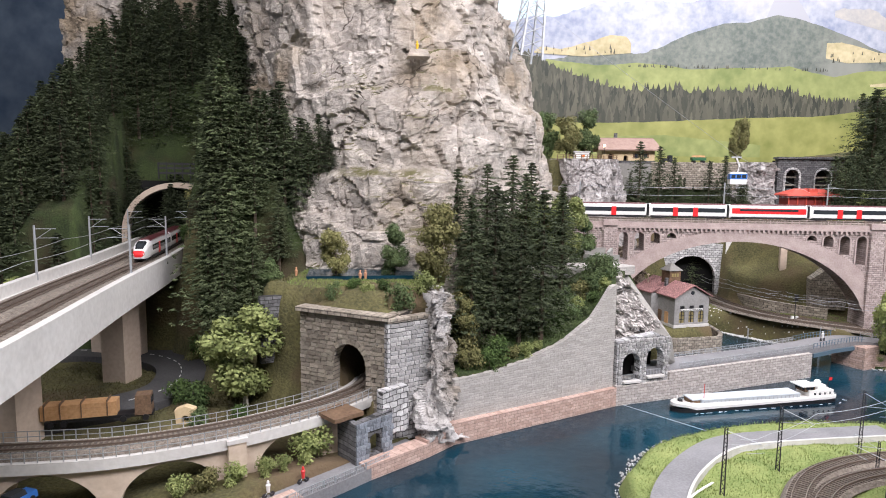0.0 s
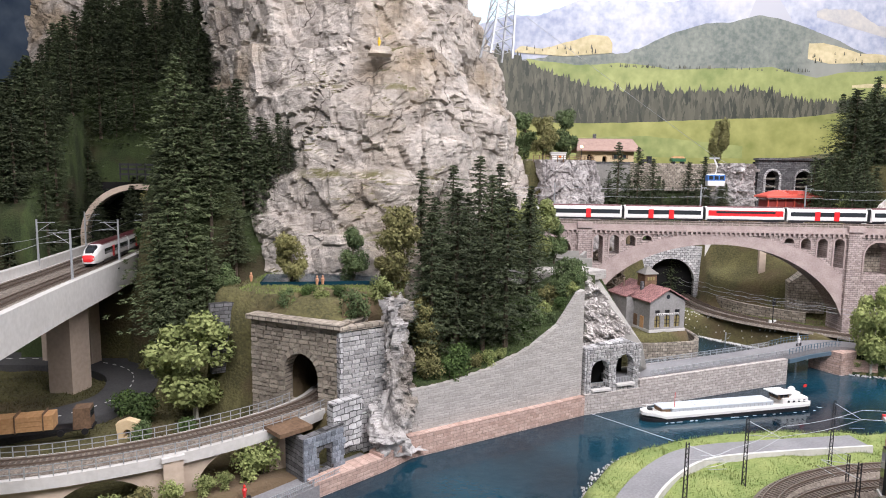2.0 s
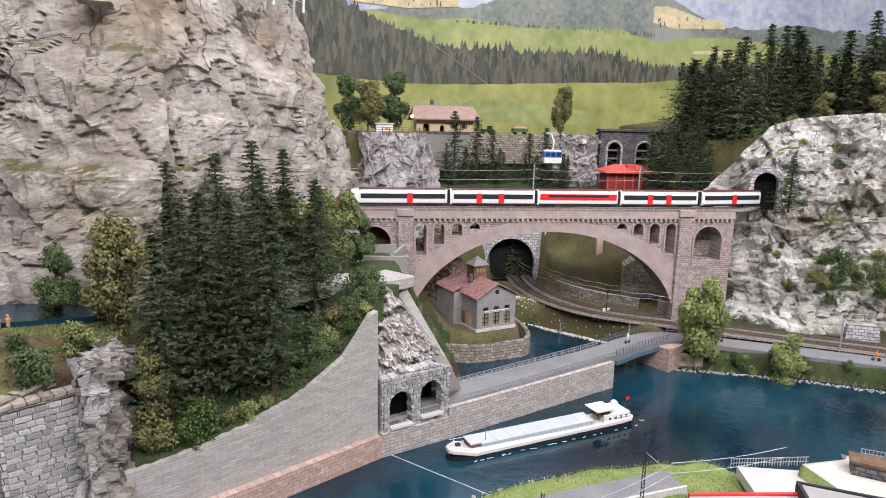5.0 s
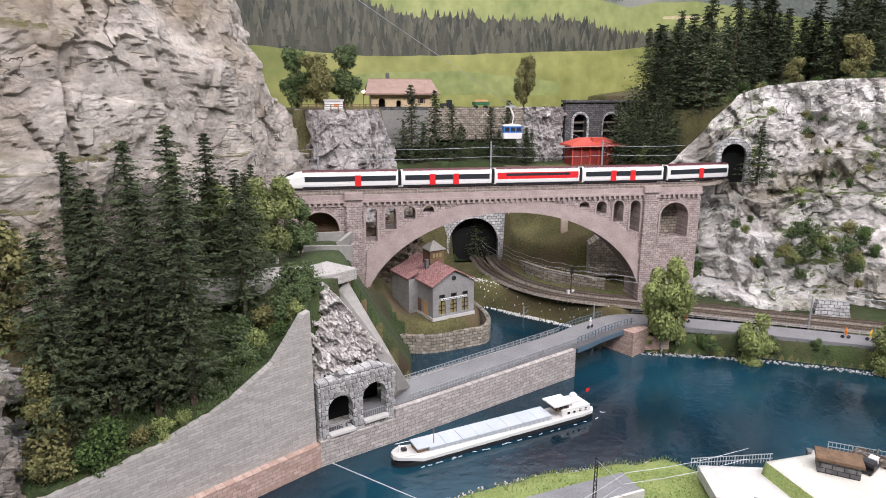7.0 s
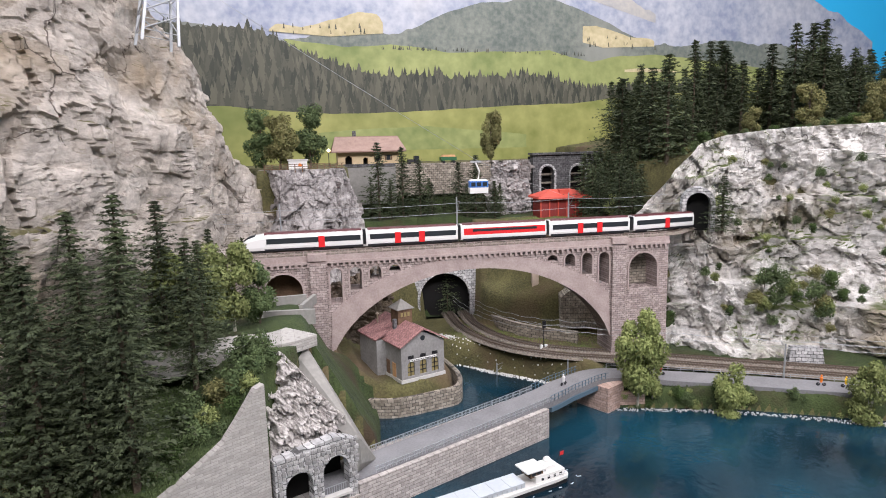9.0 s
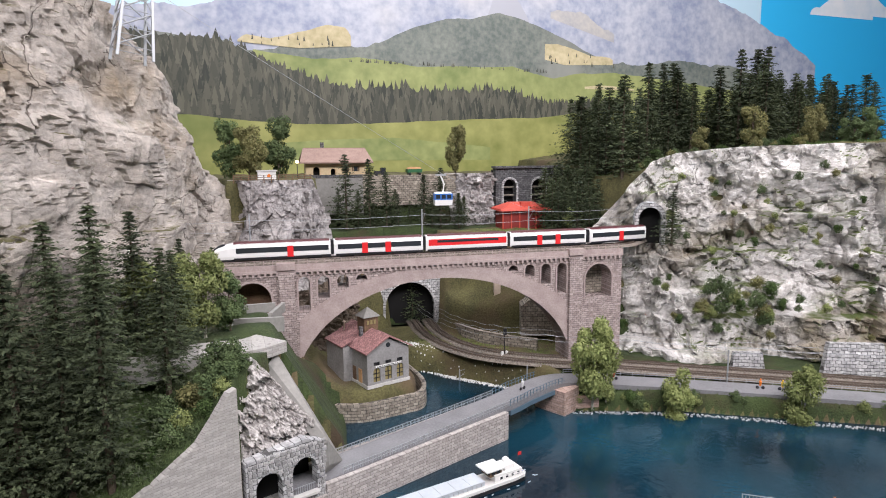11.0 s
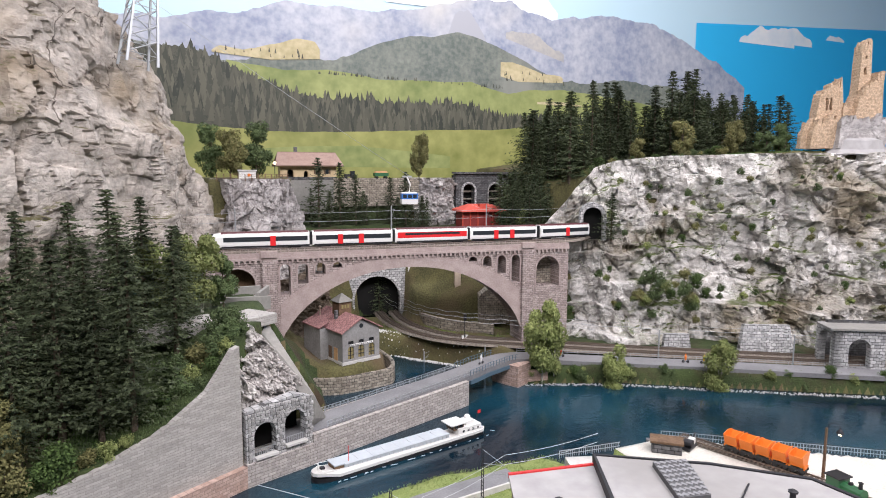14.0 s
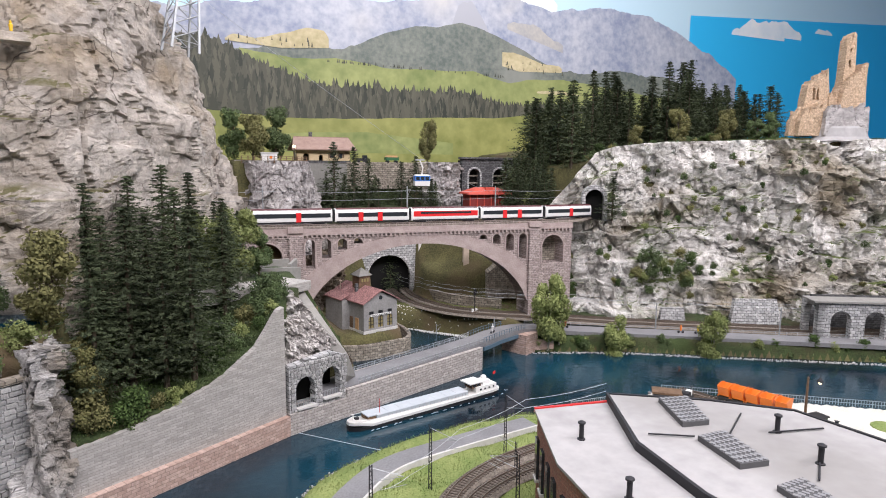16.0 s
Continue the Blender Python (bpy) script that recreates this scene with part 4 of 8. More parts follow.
# ---- walls along the river ----
WALL_ANG = math.degrees(math.atan2(WALL_B.y - WALL_A.y, WALL_B.x - WALL_A.x))
WALL_LEN = (WALL_B - WALL_A).length
prof = [(0, 0.05), (WALL_LEN, 0.05)] + [(u / 30 * WALL_LEN, float(wall_top(WALL_A.x + (WALL_B.x - WALL_A.x) * u / 30))) for u in range(30, -1, -1)]
ret = part("retaining_wall", plate(prof, [], 0.012), M_wall)
ret.matrix_world = pose(WALL_A.x, WALL_A.y, 0, 0, 0, WALL_ANG)
tagged(ret, "pale coursed retaining wall with a curved rising top", "wall", kind="structure")


def quay(name, a, b, z0, z1, depth, mat, label):
    d = Vector(b) - Vector(a)
    ob = part(name, boxes(((d.length / 2, depth / 2, (z0 + z1) / 2), (d.length, depth, z1 - z0))), mat)
    ob.matrix_world = pose(a[0], a[1], 0, 0, 0, math.degrees(math.atan2(d.y, d.x)))
    return tagged(ob, label, "wall", kind="structure")


quay("quay_wall", (-0.30, 0.73), (-0.115, 0.912), -0.03, 0.034, 0.03, M_quay, "pink stone quay wall beside the footpath")
quay("quay_wall", (-0.115, 0.912), (-0.02, 1.0), -0.03, 0.04, 0.03, M_quay, "pink stone quay wall at the rock foot")
quay("quay_wall", (-0.022, 0.998), (0.024, 1.05), -0.03, 0.045, 0.03, M_quay, "pink stone quay wall at the rock foot")
quay("quay_wall", (0.02, 1.048), (0.372, 1.252), -0.03, 0.055, 0.03, M_quay, "long pink stone quay wall above the water")
quay("quay_wall", (0.372, 1.252), (0.50, 1.298), -0.03, 0.058, 0.06, M_quay_g, "grey stone quay wall below the gallery")
quay("quay_wall", (0.50, 1.298), (0.912, 1.462), -0.03, 0.076, 0.09, M_quay_g, "grey stone quay wall carrying the road")

# ---- lakeside road and its little bridge ----
road_line = spline([(0.43, 1.325, 0.078), (0.5, 1.345, 0.078), (0.7, 1.425, 0.08), (0.91, 1.51, 0.083), (1.0, 1.553, 0.085), (1.12, 1.595, 0.08), (1.3, 1.545, 0.066), (1.55, 1.405, 0.062), (1.95, 1.145, 0.062), (2.6, 0.76, 0.062), (3.3, 0.48, 0.062)])
bm = bmesh.new()
ribbon(bm, road_line, 0.034, -0.034, 0.0, -0.012)
tagged(part("road", bm, M_asphalt), "grey asphalt lakeside road", "road", kind="structure")
rn = sides_of(road_line)
RD = lambda i0, i1, o, dz=0.0: [road_line[i] + rn[i] * o + Vector((0, 0, dz)) for i in range(i0, i1)]
railing(RD(9, 25, -0.034), "grey picket railing along the quay road", 0.012, 0.02, 2, None, 0.0035)
railing(RD(9, 26, 0.034), "grey picket railing along the quay road", 0.012, 0.02, 2, None, 0.0035)
M_bluegrey = plain("blue_grey_steel", (0.10, 0.16, 0.21), 0.5, 0.2)
railing(RD(24, 40, -0.035), "blue-grey steel railing of the small road bridge", 0.014, 0.012, 2, M_bluegrey)
railing(RD(25, 38, 0.035), "blue-grey steel railing of the small road bridge", 0.014, 0.012, 2, M_bluegrey)
railing(RD(41, 70, 0.036), "thin white railing between road and railway", 0.01, 0.03, 2)
bm = bmesh.new()
ribbon(bm, RD(24, 40, 0), 0.037, -0.037, -0.0125, -0.022)
tagged(part("road_bridge_girder", bm, M_bluegrey), "blue-grey steel girder under the small road bridge", "bridge")
ab = thing("abutment", "pale pink stone abutment of the small road bridge", "wall")
part("block", boxes(((1.095, 1.575, 0.035), (0.06, 0.085, 0.075), 25)), M_quay, ab)
part("wing_wall", boxes(((1.145, 1.545, 0.025), (0.08, 0.012, 0.05), -20)), M_quay, ab)

# ---- railway along the right bank and under the bridge ----
lake_rail = spline([(0.90, 2.55, 0.088), (0.93, 2.3, 0.088), (0.915, 2.1, 0.088), (0.93, 1.95, 0.088), (0.985, 1.82, 0.088), (1.08, 1.735, 0.086), (1.2, 1.68, 0.08), (1.4, 1.585, 0.068), (1.6, 1.47, 0.063), (1.95, 1.24, 0.063), (2.6, 0.86, 0.063), (3.3, 0.58, 0.063)])
railway(lake_rail, "curving lakeside railway track with brown ballast")
ns = sides_of(lake_rail)
railway([p + n * 0.052 for p, n in zip(lake_rail, ns)], "curving lakeside railway track with brown ballast")
for i in (30, 41, 52, 62, 70, 77):
    q = lake_rail[i] + ns[i] * -0.03
    catenary_mast(q.x, q.y, height(q.x, q.y), 0.085, math.degrees(math.atan2(ns[i].y, ns[i].x)), 0.05)
for o in (0.0, 0.052):
    wire([lake_rail[i] + ns[i] * o + Vector((0, 0, 0.062)) for i in range(14, 84, 5)])
    wire([lake_rail[i] + ns[i] * o + Vector((0, 0, 0.075)) for i in range(14, 84, 5)])

# ---- centre tunnel mouth behind the bridge ----
mouth = thing("tunnel_mouth", "dark grey ashlar double-track tunnel mouth", "tunnel", pose(0.79, 2.22, 0.08, 0, 0, -8))
part("front_wall", plate([(-0.06, 0), (0.30, 0), (0.30, 0.11), (0.24, 0.19), (-0.06, 0.19)], [arch(0.12, 0.0, 0.16, 0.145)], 0.02), M_stone_g, mouth)
o, i = arch(0.12, 0, 0.176, 0.153, 16), arch(0.12, 0, 0.16, 0.145, 16)
part("arch_ring", plate(o[1:] + o[:1] + i[:1] + i[:0:-1], [], 0.004, -0.004), M_stone_g, mouth)
# shallow black boxes, painted as the darkness of a deeper tunnel
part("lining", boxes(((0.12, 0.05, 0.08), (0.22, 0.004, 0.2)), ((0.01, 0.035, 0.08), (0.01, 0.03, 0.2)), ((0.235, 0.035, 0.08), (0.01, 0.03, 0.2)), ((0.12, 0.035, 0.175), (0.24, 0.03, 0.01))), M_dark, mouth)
bank_wall = spline([(1.03, 2.2, 0.085), (1.02, 2.08, 0.085), (1.05, 1.97, 0.085), (1.11, 1.88, 0.085), (1.17, 1.82, 0.085)])
bm = bmesh.new()
ribbon(bm, bank_wall, 0.006, -0.006, 0.028, -0.01)
tagged(part("bank_wall", bm, M_stone), "low rubble wall below the grassy bank", "wall", kind="structure")
tagged(part("concrete_wall", boxes(((1.22, 2.13, 0.24), (0.42, 0.012, 0.22), -14)), M_concrete), "pale concrete retaining wall behind the grassy bank", "wall", kind="structure")
tagged(part("concrete_post", boxes(((1.14, 2.03, 0.22), (0.02, 0.02, 0.26), -14)), M_beige), "beige concrete post holding the upper road", "pillar")
tagged(part("brick_shed_wall", plate([(0, 0), (0.1, 0), (0.1, 0.09), (0.05, 0.13), (0, 0.09)], [], 0.08), M_stone), "small brown brick shed behind the arch", "shed").matrix_world = pose(1.16, 1.90, 0.1, 0, 0, -20)

# ---- line-side hut ----
hut = thing("timber_hut", "small brown timber line-side hut beside firewood", "hut", pose(1.018, 1.665, height(1.018, 1.665), 0, 0, -25))
part("wall", boxes(((0, 0, 0.011), (0.034, 0.026, 0.026))), M_wood_d, hut)
for sg in (-1, 1):
    bm = boxes(((0, 0, 0), (0.044, 0.02, 0.002)))
    bmesh.ops.rotate(bm, verts=bm.verts[:], matrix=Matrix.Rotation(radians(-24 * sg), 3, "X"))
    bmesh.ops.translate(bm, verts=bm.verts[:], vec=(0, sg * 0.0085, 0.0275))
    part("roof", bm, M_wood_d, hut)
part("door", boxes(((0.006, -0.0137, 0.009), (0.009, 0.0012, 0.018))), M_wood, hut)
part("stovepipe", boxes(((0.01, 0.004, 0.037), (0.003, 0.003, 0.014))), M_dark_metal, hut)
bm = bmesh.new()
rg = random.Random(3)
for k in range(14):
    tube(bm, [(-0.013 + 0.003 * (k % 5), -0.022, 0.001 + 0.003 * (k // 5)), (-0.013 + 0.003 * (k % 5), -0.014, 0.001 + 0.003 * (k // 5))], 0.0015, sides=6)
part("firewood", bm, M_wood, hut)

# ---- signal ----
sig = thing("railway_signal", "black railway signal with two lamps and white box", "signal", pose(1.06, 1.80, 0.08))
bm = bmesh.new()
tube(bm, [(0, 0, 0), (0, 0, 0.075)], 0.0014, sides=6)
part("pole", bm, M_dark_metal, sig)
part("head", boxes(((0, -0.002, 0.07), (0.009, 0.004, 0.018))), M_black, sig)
part("box", boxes(((-0.007, 0, 0.009), (0.007, 0.006, 0.011)), ((0.006, 0, 0.009), (0.007, 0.006, 0.011))), M_white, sig)

# ---- white stones along the inlet ----
bm = bmesh.new()
rg = random.Random(8)
shore = spline([(0.84, 2.02, 0), (0.885, 1.945, 0), (0.95, 1.85, 0), (1.02, 1.775, 0), (1.09, 1.69, 0), (1.12, 1.64, 0)], 10)
for p, a in along(shore, 0.0022):
    for _ in range(8):
        q = p + Vector((rg.uniform(-0.016, 0.016), rg.uniform(-0.016, 0.016), 0))
        s = rg.uniform(0.002, 0.005)
        box(bm, (q.x, q.y, max(WATER, height(q.x, q.y)) + 0.0005), (s, s * rg.uniform(0.6, 1), s * 0.8), rg.uniform(0, 90), 0.6)
tagged(part("shore_stones", bm, M_white), "white stones along the edge of the inlet", "stones", kind="stuff")
bm = bmesh.new()
for line, n in ((spline([(1.12, 1.535, 0), (1.35, 1.435, 0), (1.6, 1.28, 0), (1.95, 1.07, 0), (2.5, 0.74, 0)], 12), 0.003), (spline([(0.27, 0.88, 0), (0.335, 1.0, 0), (0.415, 1.068, 0), (0.54, 1.118, 0), (0.7, 1.14, 0), (0.9, 1.13, 0)], 10), 0.004)):
    for p, a in along(line, n):
        for _ in range(2):
            q = p + Vector((rg.uniform(-0.008, 0.008), rg.uniform(-0.008, 0.008), 0))
            s = rg.uniform(0.002, 0.0045)
            box(bm, (q.x, q.y, max(WATER, height(q.x, q.y)) + 0.0005), (s, s * rg.uniform(0.6, 1), s * 0.8), rg.uniform(0, 90), 0.6)
tagged(part("shore_stones", bm, M_rubble), "pale pebbles along the river banks", "stones", kind="stuff")

house_quay = spline([(0.565, 1.705, 0), (0.585, 1.682, 0), (0.645, 1.664, 0), (0.74, 1.680, 0), (0.79, 1.70, 0), (0.813, 1.78, 0), (0.806, 1.9, 0)], 8)
bm = bmesh.new()
ribbon(bm, house_quay, 0.004, -0.008, 0.058, -0.02)
tagged(part("quay_wall", bm, M_stone), "low grey-brown stone quay edge round the power house", "wall", kind="structure")

# ---- two-arched gallery with rubble slope ----
G_A, G_ANG = (0.372, 1.258), math.degrees(math.atan2(0.046, 0.128))
gallery = thing("gallery_portal", "rubble stone gallery front with two arched openings", "gallery", pose(G_A[0], G_A[1], 0, 0, 0, G_ANG))
part("wall", plate([(0, 0.056), (0.134, 0.056), (0.134, 0.152), (0.1, 0.165), (0.0, 0.153)], [arch(0.037, 0.064, 0.044, 0.126), arch(0.098, 0.070, 0.044, 0.133)], 0.02), M_stone_g, gallery)
# black sheet that stands for the shade inside the gallery
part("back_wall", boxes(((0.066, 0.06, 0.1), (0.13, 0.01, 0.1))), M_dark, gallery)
for c, zb in ((0.037, 0.066), (0.098, 0.072)):
    part("sill", boxes(((c, -0.002, zb - 0.002), (0.044, 0.012, 0.004))), M_concrete, gallery)
    bm = boxes(((c, 0.003, zb + 0.012), (0.038, 0.001, 0.001)))
    for k in range(9):
        box(bm, (c - 0.016 + k * 0.004, 0.003, zb + 0.006), (0.0007, 0.0007, 0.012))
    part("railing", bm, M_grey_metal, gallery)
stone = None
rg = random.Random(21)
for row in range(14):
    x = 0.003
    zc = 0.060 + row * 0.0071
    while x < 0.131:
        w = rg.uniform(0.006, 0.011)
        cx = x + w / 2
        free = zc < 0.15 + 0.012 * min(cx / 0.1, 1)
        for c, zb, zt in ((0.037, 0.064, 0.126), (0.098, 0.070, 0.133)):
            if abs(cx - c) < 0.022 + w * 0.4 and zb - 0.005 < zc < zt - 0.022 or math.hypot(cx - c, max(0, zc - (zt - 0.022))) < 0.025 and zc > zb - 0.005:
                free = False
        if free:
            ob = part("stone", boxes(((0, 0, 0), (1, 1, 1))), M_fieldstone, gallery) if stone is None else shared("stone", stone, Matrix(), gallery)
            if stone is None:
                for v in ob.data.vertices:
                    if v.co.y < 0:
                        v.co.x, v.co.z = v.co.x * 0.74, v.co.z * 0.74
            stone = stone or ob
            ob.matrix_basis = pose(cx, rg.uniform(-0.0008, 0.0006), zc + rg.uniform(-0.0006, 0.0006), 0, rg.uniform(-9, 9), 0) @ Matrix.Diagonal((w * 0.93, 0.004, 0.0068, 1))
        x += w
slope = cliff("rubble_slope", [(0.368, 1.268), (0.41, 1.283), (0.455, 1.298), (0.502, 1.318)], 0.148, lambda u: 0.292 if u < 0.35 else 0.292 - (u - 0.35) * 0.19, 0.42, M_rubble, rough=0.012, block=0.0055, cols=120, rows=120, seed=3.0, cell=55, tall=1.0)
tagged(slope, "pale rubble slope above the gallery", "rock", kind="structure")
# smooth ramp wall beside the rubble, down to the road
bm = bmesh.new()
vs = [bm.verts.new(v) for v in ((0.398, 1.44, 0.290), (0.428, 1.44, 0.288), (0.540, 1.372, 0.076), (0.507, 1.318, 0.10), (0.505, 1.308, 0.15))]
bm.faces.new((vs[0], vs[1], vs[2], vs[3], vs[4]))
got = bmesh.ops.extrude_face_region(bm, geom=bm.faces[:])
bmesh.ops.translate(bm, verts=[v for v in got["geom"] if isinstance(v, bmesh.types.BMVert)], vec=(-0.012, 0.0, -0.014))
tagged(part("ramp_wall", bm, M_ramp), "smooth grey ramp wall beside the rubble slope", "wall", kind="structure")
path_line = spline([(0.12, 1.44, 0.291), (0.22, 1.385, 0.291), (0.30, 1.43, 0.292), (0.385, 1.43, 0.293), (0.43, 1.46, 0.293)])
bm = bmesh.new()
ribbon(bm, path_line, 0.04, -0.04, 0.0, -0.02)
tagged(part("hill_path", bm, M_wall), "pale paved path at the top of the hill", "path", kind="structure")
terr = thing("terrace_parapet", "low grey stone parapet round the terrace beside the bridge", "parapet")
for c, s, r in (((0.405, 1.70, 0.295), (0.10, 0.008, 0.02), 0), ((0.455, 1.65, 0.295), (0.008, 0.10, 0.02), -20), ((0.415, 1.60, 0.283), (0.10, 0.008, 0.03), -10)):
    part("parapet_wall", boxes((c, s, r)), M_ramp, terr)
part("slab", boxes(((0.41, 1.65, 0.278), (0.10, 0.10, 0.012), -10)), M_ramp, terr)

# ---- power house ----
house = thing("power_house", "small grey plastered power house with rose tiled roof", "house", pose(0.655, 1.689, 0.081, 0, 0, 16))
HW, HD, HH = 0.114, 0.182, 0.086
M_grey_plaster = material("grey_plaster", (0.22, 0.215, 0.21), (0.33, 0.325, 0.32), 30, 0.9, 0.2, 6)
M_amber = plain("amber_pane", (0.30, 0.25, 0.12), 0.2)
wins = [arch(HW * f, 0.012, 0.019, 0.047) for f in (0.22, 0.5, 0.78)]
tops = [[(HW * f - 0.008, 0.052), (HW * f + 0.008, 0.052), (HW * f + 0.008, 0.061), (HW * f - 0.008, 0.061)] for f in (0.22, 0.5, 0.78)]
part("front_wall", plate([(0, 0), (HW, 0), (HW, HH), (HW / 2, HH + 0.028), (0, HH)], wins + tops, 0.006), M_grey_plaster, house)
part("back_wall", plate([(0, 0), (HW, 0), (HW, HH), (HW / 2, HH + 0.028), (0, HH)], [], 0.006, HD - 0.006), M_grey_plaster, house)
part("side_wall", boxes(((HW - 0.003, HD / 2, HH / 2), (0.006, HD - 0.012, HH))), M_grey_plaster, house)
part("side_wall", boxes(((0.003, HD / 2, HH / 2), (0.006, HD - 0.012, HH))), M_grey_plaster, house)
part("annex", boxes(((-0.012, HD * 0.68, HH / 2), (0.024, HD * 0.52, HH))), M_grey_plaster, house)
part("plinth", boxes(((HW / 2, HD / 2, 0.003), (HW + 0.004, HD + 0.004, 0.008))), M_concrete, house)
for w in wins + tops:
    cx = sum(p[0] for p in w) / len(w)
    zs_ = [p[1] for p in w]
    win = part("window", boxes(((cx, 0.004, (min(zs_) + max(zs_)) / 2), (0.021, 0.001, max(zs_) - min(zs_) + 0.002))), M_amber if len(w) > 4 else M_glass, house)
    bm = boxes(((cx, 0.0025, (min(zs_) + max(zs_)) / 2), (0.0012, 0.002, max(zs_) - min(zs_))))
    for k in (0.3, 0.6):
        box(bm, (cx, 0.0025, min(zs_) + (max(zs_) - min(zs_)) * k), (0.018, 0.002, 0.001))
    part("glazing_grid", bm, M_dark_metal, win)
part("sign_board", boxes(((HW / 2, -0.001, 0.0495), (0.07, 0.002, 0.0045))), M_white, house, "white board with worn dark writing")
part("lettering", boxes(*[((HW / 2 - 0.03 + k * 0.006, -0.0022, 0.0495), (0.004, 0.0004, 0.0016)) for k in range(11)]), M_dark_metal, house)
for k in range(2):
    part("side_door", boxes(((-0.0005, 0.035 + k * 0.03, 0.02), (0.002, 0.016, 0.04))), M_wood if k == 0 else M_wood_d, house)
bm = bmesh.new()
tube(bm, [(HW / 2, -0.001, HH + 0.012), (HW / 2, 0.003, HH + 0.012)], 0.006, sides=12)
part("round_window", bm, M_glass, house)
for sg in (0, 1):
    bm = bmesh.new()
    x1 = -0.007 if sg == 0 else HW + 0.007
    f = bm.faces.new([bm.verts.new(v) for v in ((HW / 2, -0.008, HH + 0.033), (HW / 2, HD + 0.006, HH + 0.033), (x1, HD + 0.006, HH - 0.0015), (x1, -0.008, HH - 0.0015))])
    got = bmesh.ops.extrude_face_region(bm, geom=[f])
    bmesh.ops.translate(bm, verts=[v for v in got["geom"] if isinstance(v, bmesh.types.BMVert)], vec=(0, 0, 0.003))
    part("roof", bm, M_roof_red, house)
bm = bmesh.new()
f = bm.faces.new([bm.verts.new(v) for v in ((0.002, HD * 0.41, HH + 0.012), (-0.028, HD * 0.41, HH), (-0.028, HD * 0.96, HH), (0.002, HD * 0.96, HH + 0.012))])
got = bmesh.ops.extrude_face_region(bm, geom=[f])
bmesh.ops.translate(bm, verts=[v for v in got["geom"] if isinstance(v, bmesh.types.BMVert)], vec=(0, 0, 0.003))
part("annex_roof", bm, M_roof_red, house)
turret = part("turret", boxes(((HW / 2, HD * 0.55, HH + 0.042), (0.038, 0.038, 0.044))), M_wood_d, house, "brown timber roof turret with small windows")
for k in range(3):
    part("turret_window", boxes(((HW / 2 - 0.009 + k * 0.009, HD * 0.55 - 0.0195, HH + 0.05), (0.006, 0.001, 0.01))), M_amber, turret)
bm = bmesh.new()
revolve(bm, (HW / 2, HD * 0.55, HH + 0.063), [(0.033, 0), (0.032, 0.002), (0.001, 0.022)], 4)
bmesh.ops.rotate(bm, verts=bm.verts[:], cent=(HW / 2, HD * 0.55, 0), matrix=Matrix.Rotation(radians(45), 3, "Z"))
part("turret_roof", bm, M_ramp, house, "grey pyramid roof of the turret")
part("chimney", boxes(((HW * 0.25, HD * 0.45, HH + 0.03), (0.008, 0.008, 0.026))), M_stone_d, house)
bm = bmesh.new()
tube(bm, [(HW * 0.2, HD * 0.9, HH), (HW * 0.2, HD * 0.9, HH + 0.04)], 0.0022, sides=6)
revolve(bm, (HW * 0.2, HD * 0.9, HH + 0.04), [(0.005, 0), (0.001, 0.004)], 8)
part("vent_pipe", bm, M_beige, house)

# ---- left concrete viaduct ----
via = spline([(-0.50, 0.25, 0.29), (-0.55, 0.6, 0.295), (-0.63, 1.0, 0.30), (-0.70, 1.35, 0.30), (-0.795, 1.75, 0.30), (-0.885, 2.1, 0.30)])
viaduct = thing("rail_viaduct", "pale concrete double-track railway viaduct on pillars", "bridge")
bm = bmesh.new()
ribbon(bm, via, 0.085, -0.085, -0.007, -0.045)
part("deck", bm, M_concrete, viaduct)
for o in (0.083, -0.083):
    bm = bmesh.new()
    ribbon(bm, via[:36], o + 0.006, o - 0.006, 0.012, -0.046)
    part("parapet", bm, M_concrete, viaduct)
for (x, y), (sx, sy) in (((-0.685, 1.27), (0.055, 0.05)), ((-0.69, 0.955), (0.05, 0.05)), ((-0.77, 1.42), (0.13, 0.03))):
    part("pillar", boxes(((x, y, 0.14), (sx, sy, 0.25), -12)), M_beige, viaduct)
vn = sides_of(via)
for o in (0.03, -0.03):
    railway([p + n * o for p, n in zip(via, vn)], "dark ballasted track on the concrete viaduct", 0.034)
for i in (18, 24, 30):
    for o in (0.078, -0.078):
        q = via[i] + vn[i] * o
        catenary_mast(q.x, q.y, q.z + 0.005, 0.095, math.degrees(math.atan2(vn[i].y, vn[i].x)) + (180 if o > 0 else 0), 0.035)
for o in (0.03, -0.03):
    wire([via[i] + vn[i] * o + Vector((0, 0, 0.075)) for i in range(6, 40, 6)])
# tunnel portal of the viaduct line
pl_ang = 15
portal = thing("tunnel_portal", "rounded pale concrete tunnel portal in the wooded slope", "tunnel", pose(-0.785, 1.80, 0.295, 0, 0, pl_ang))
o, i = arch(0, 0, 0.296, 0.176, 20, 0.145), arch(0, 0, 0.266, 0.161, 20, 0.13)
part("collar", plate(o[1:] + o[:1] + i[:1] + i[:0:-1], [], 0.05, -0.02), M_beige, portal)
part("lining", plate(o[1:] + o[:1] + i[:1] + i[:0:-1], [], 0.09, 0.03), M_stone_d, portal)
# black end sheet in place of the unlit tunnel depth
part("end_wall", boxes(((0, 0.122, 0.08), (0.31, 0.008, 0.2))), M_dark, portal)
fence_t = thing("timber_fence", "dark timber fence above the tunnel portal", "fence")
for k in range(7):
    part("post", boxes(((-0.85 + k * 0.022, 1.83 + k * 0.004, 0.505), (0.003, 0.003, 0.05))), M_dark_metal, fence_t)
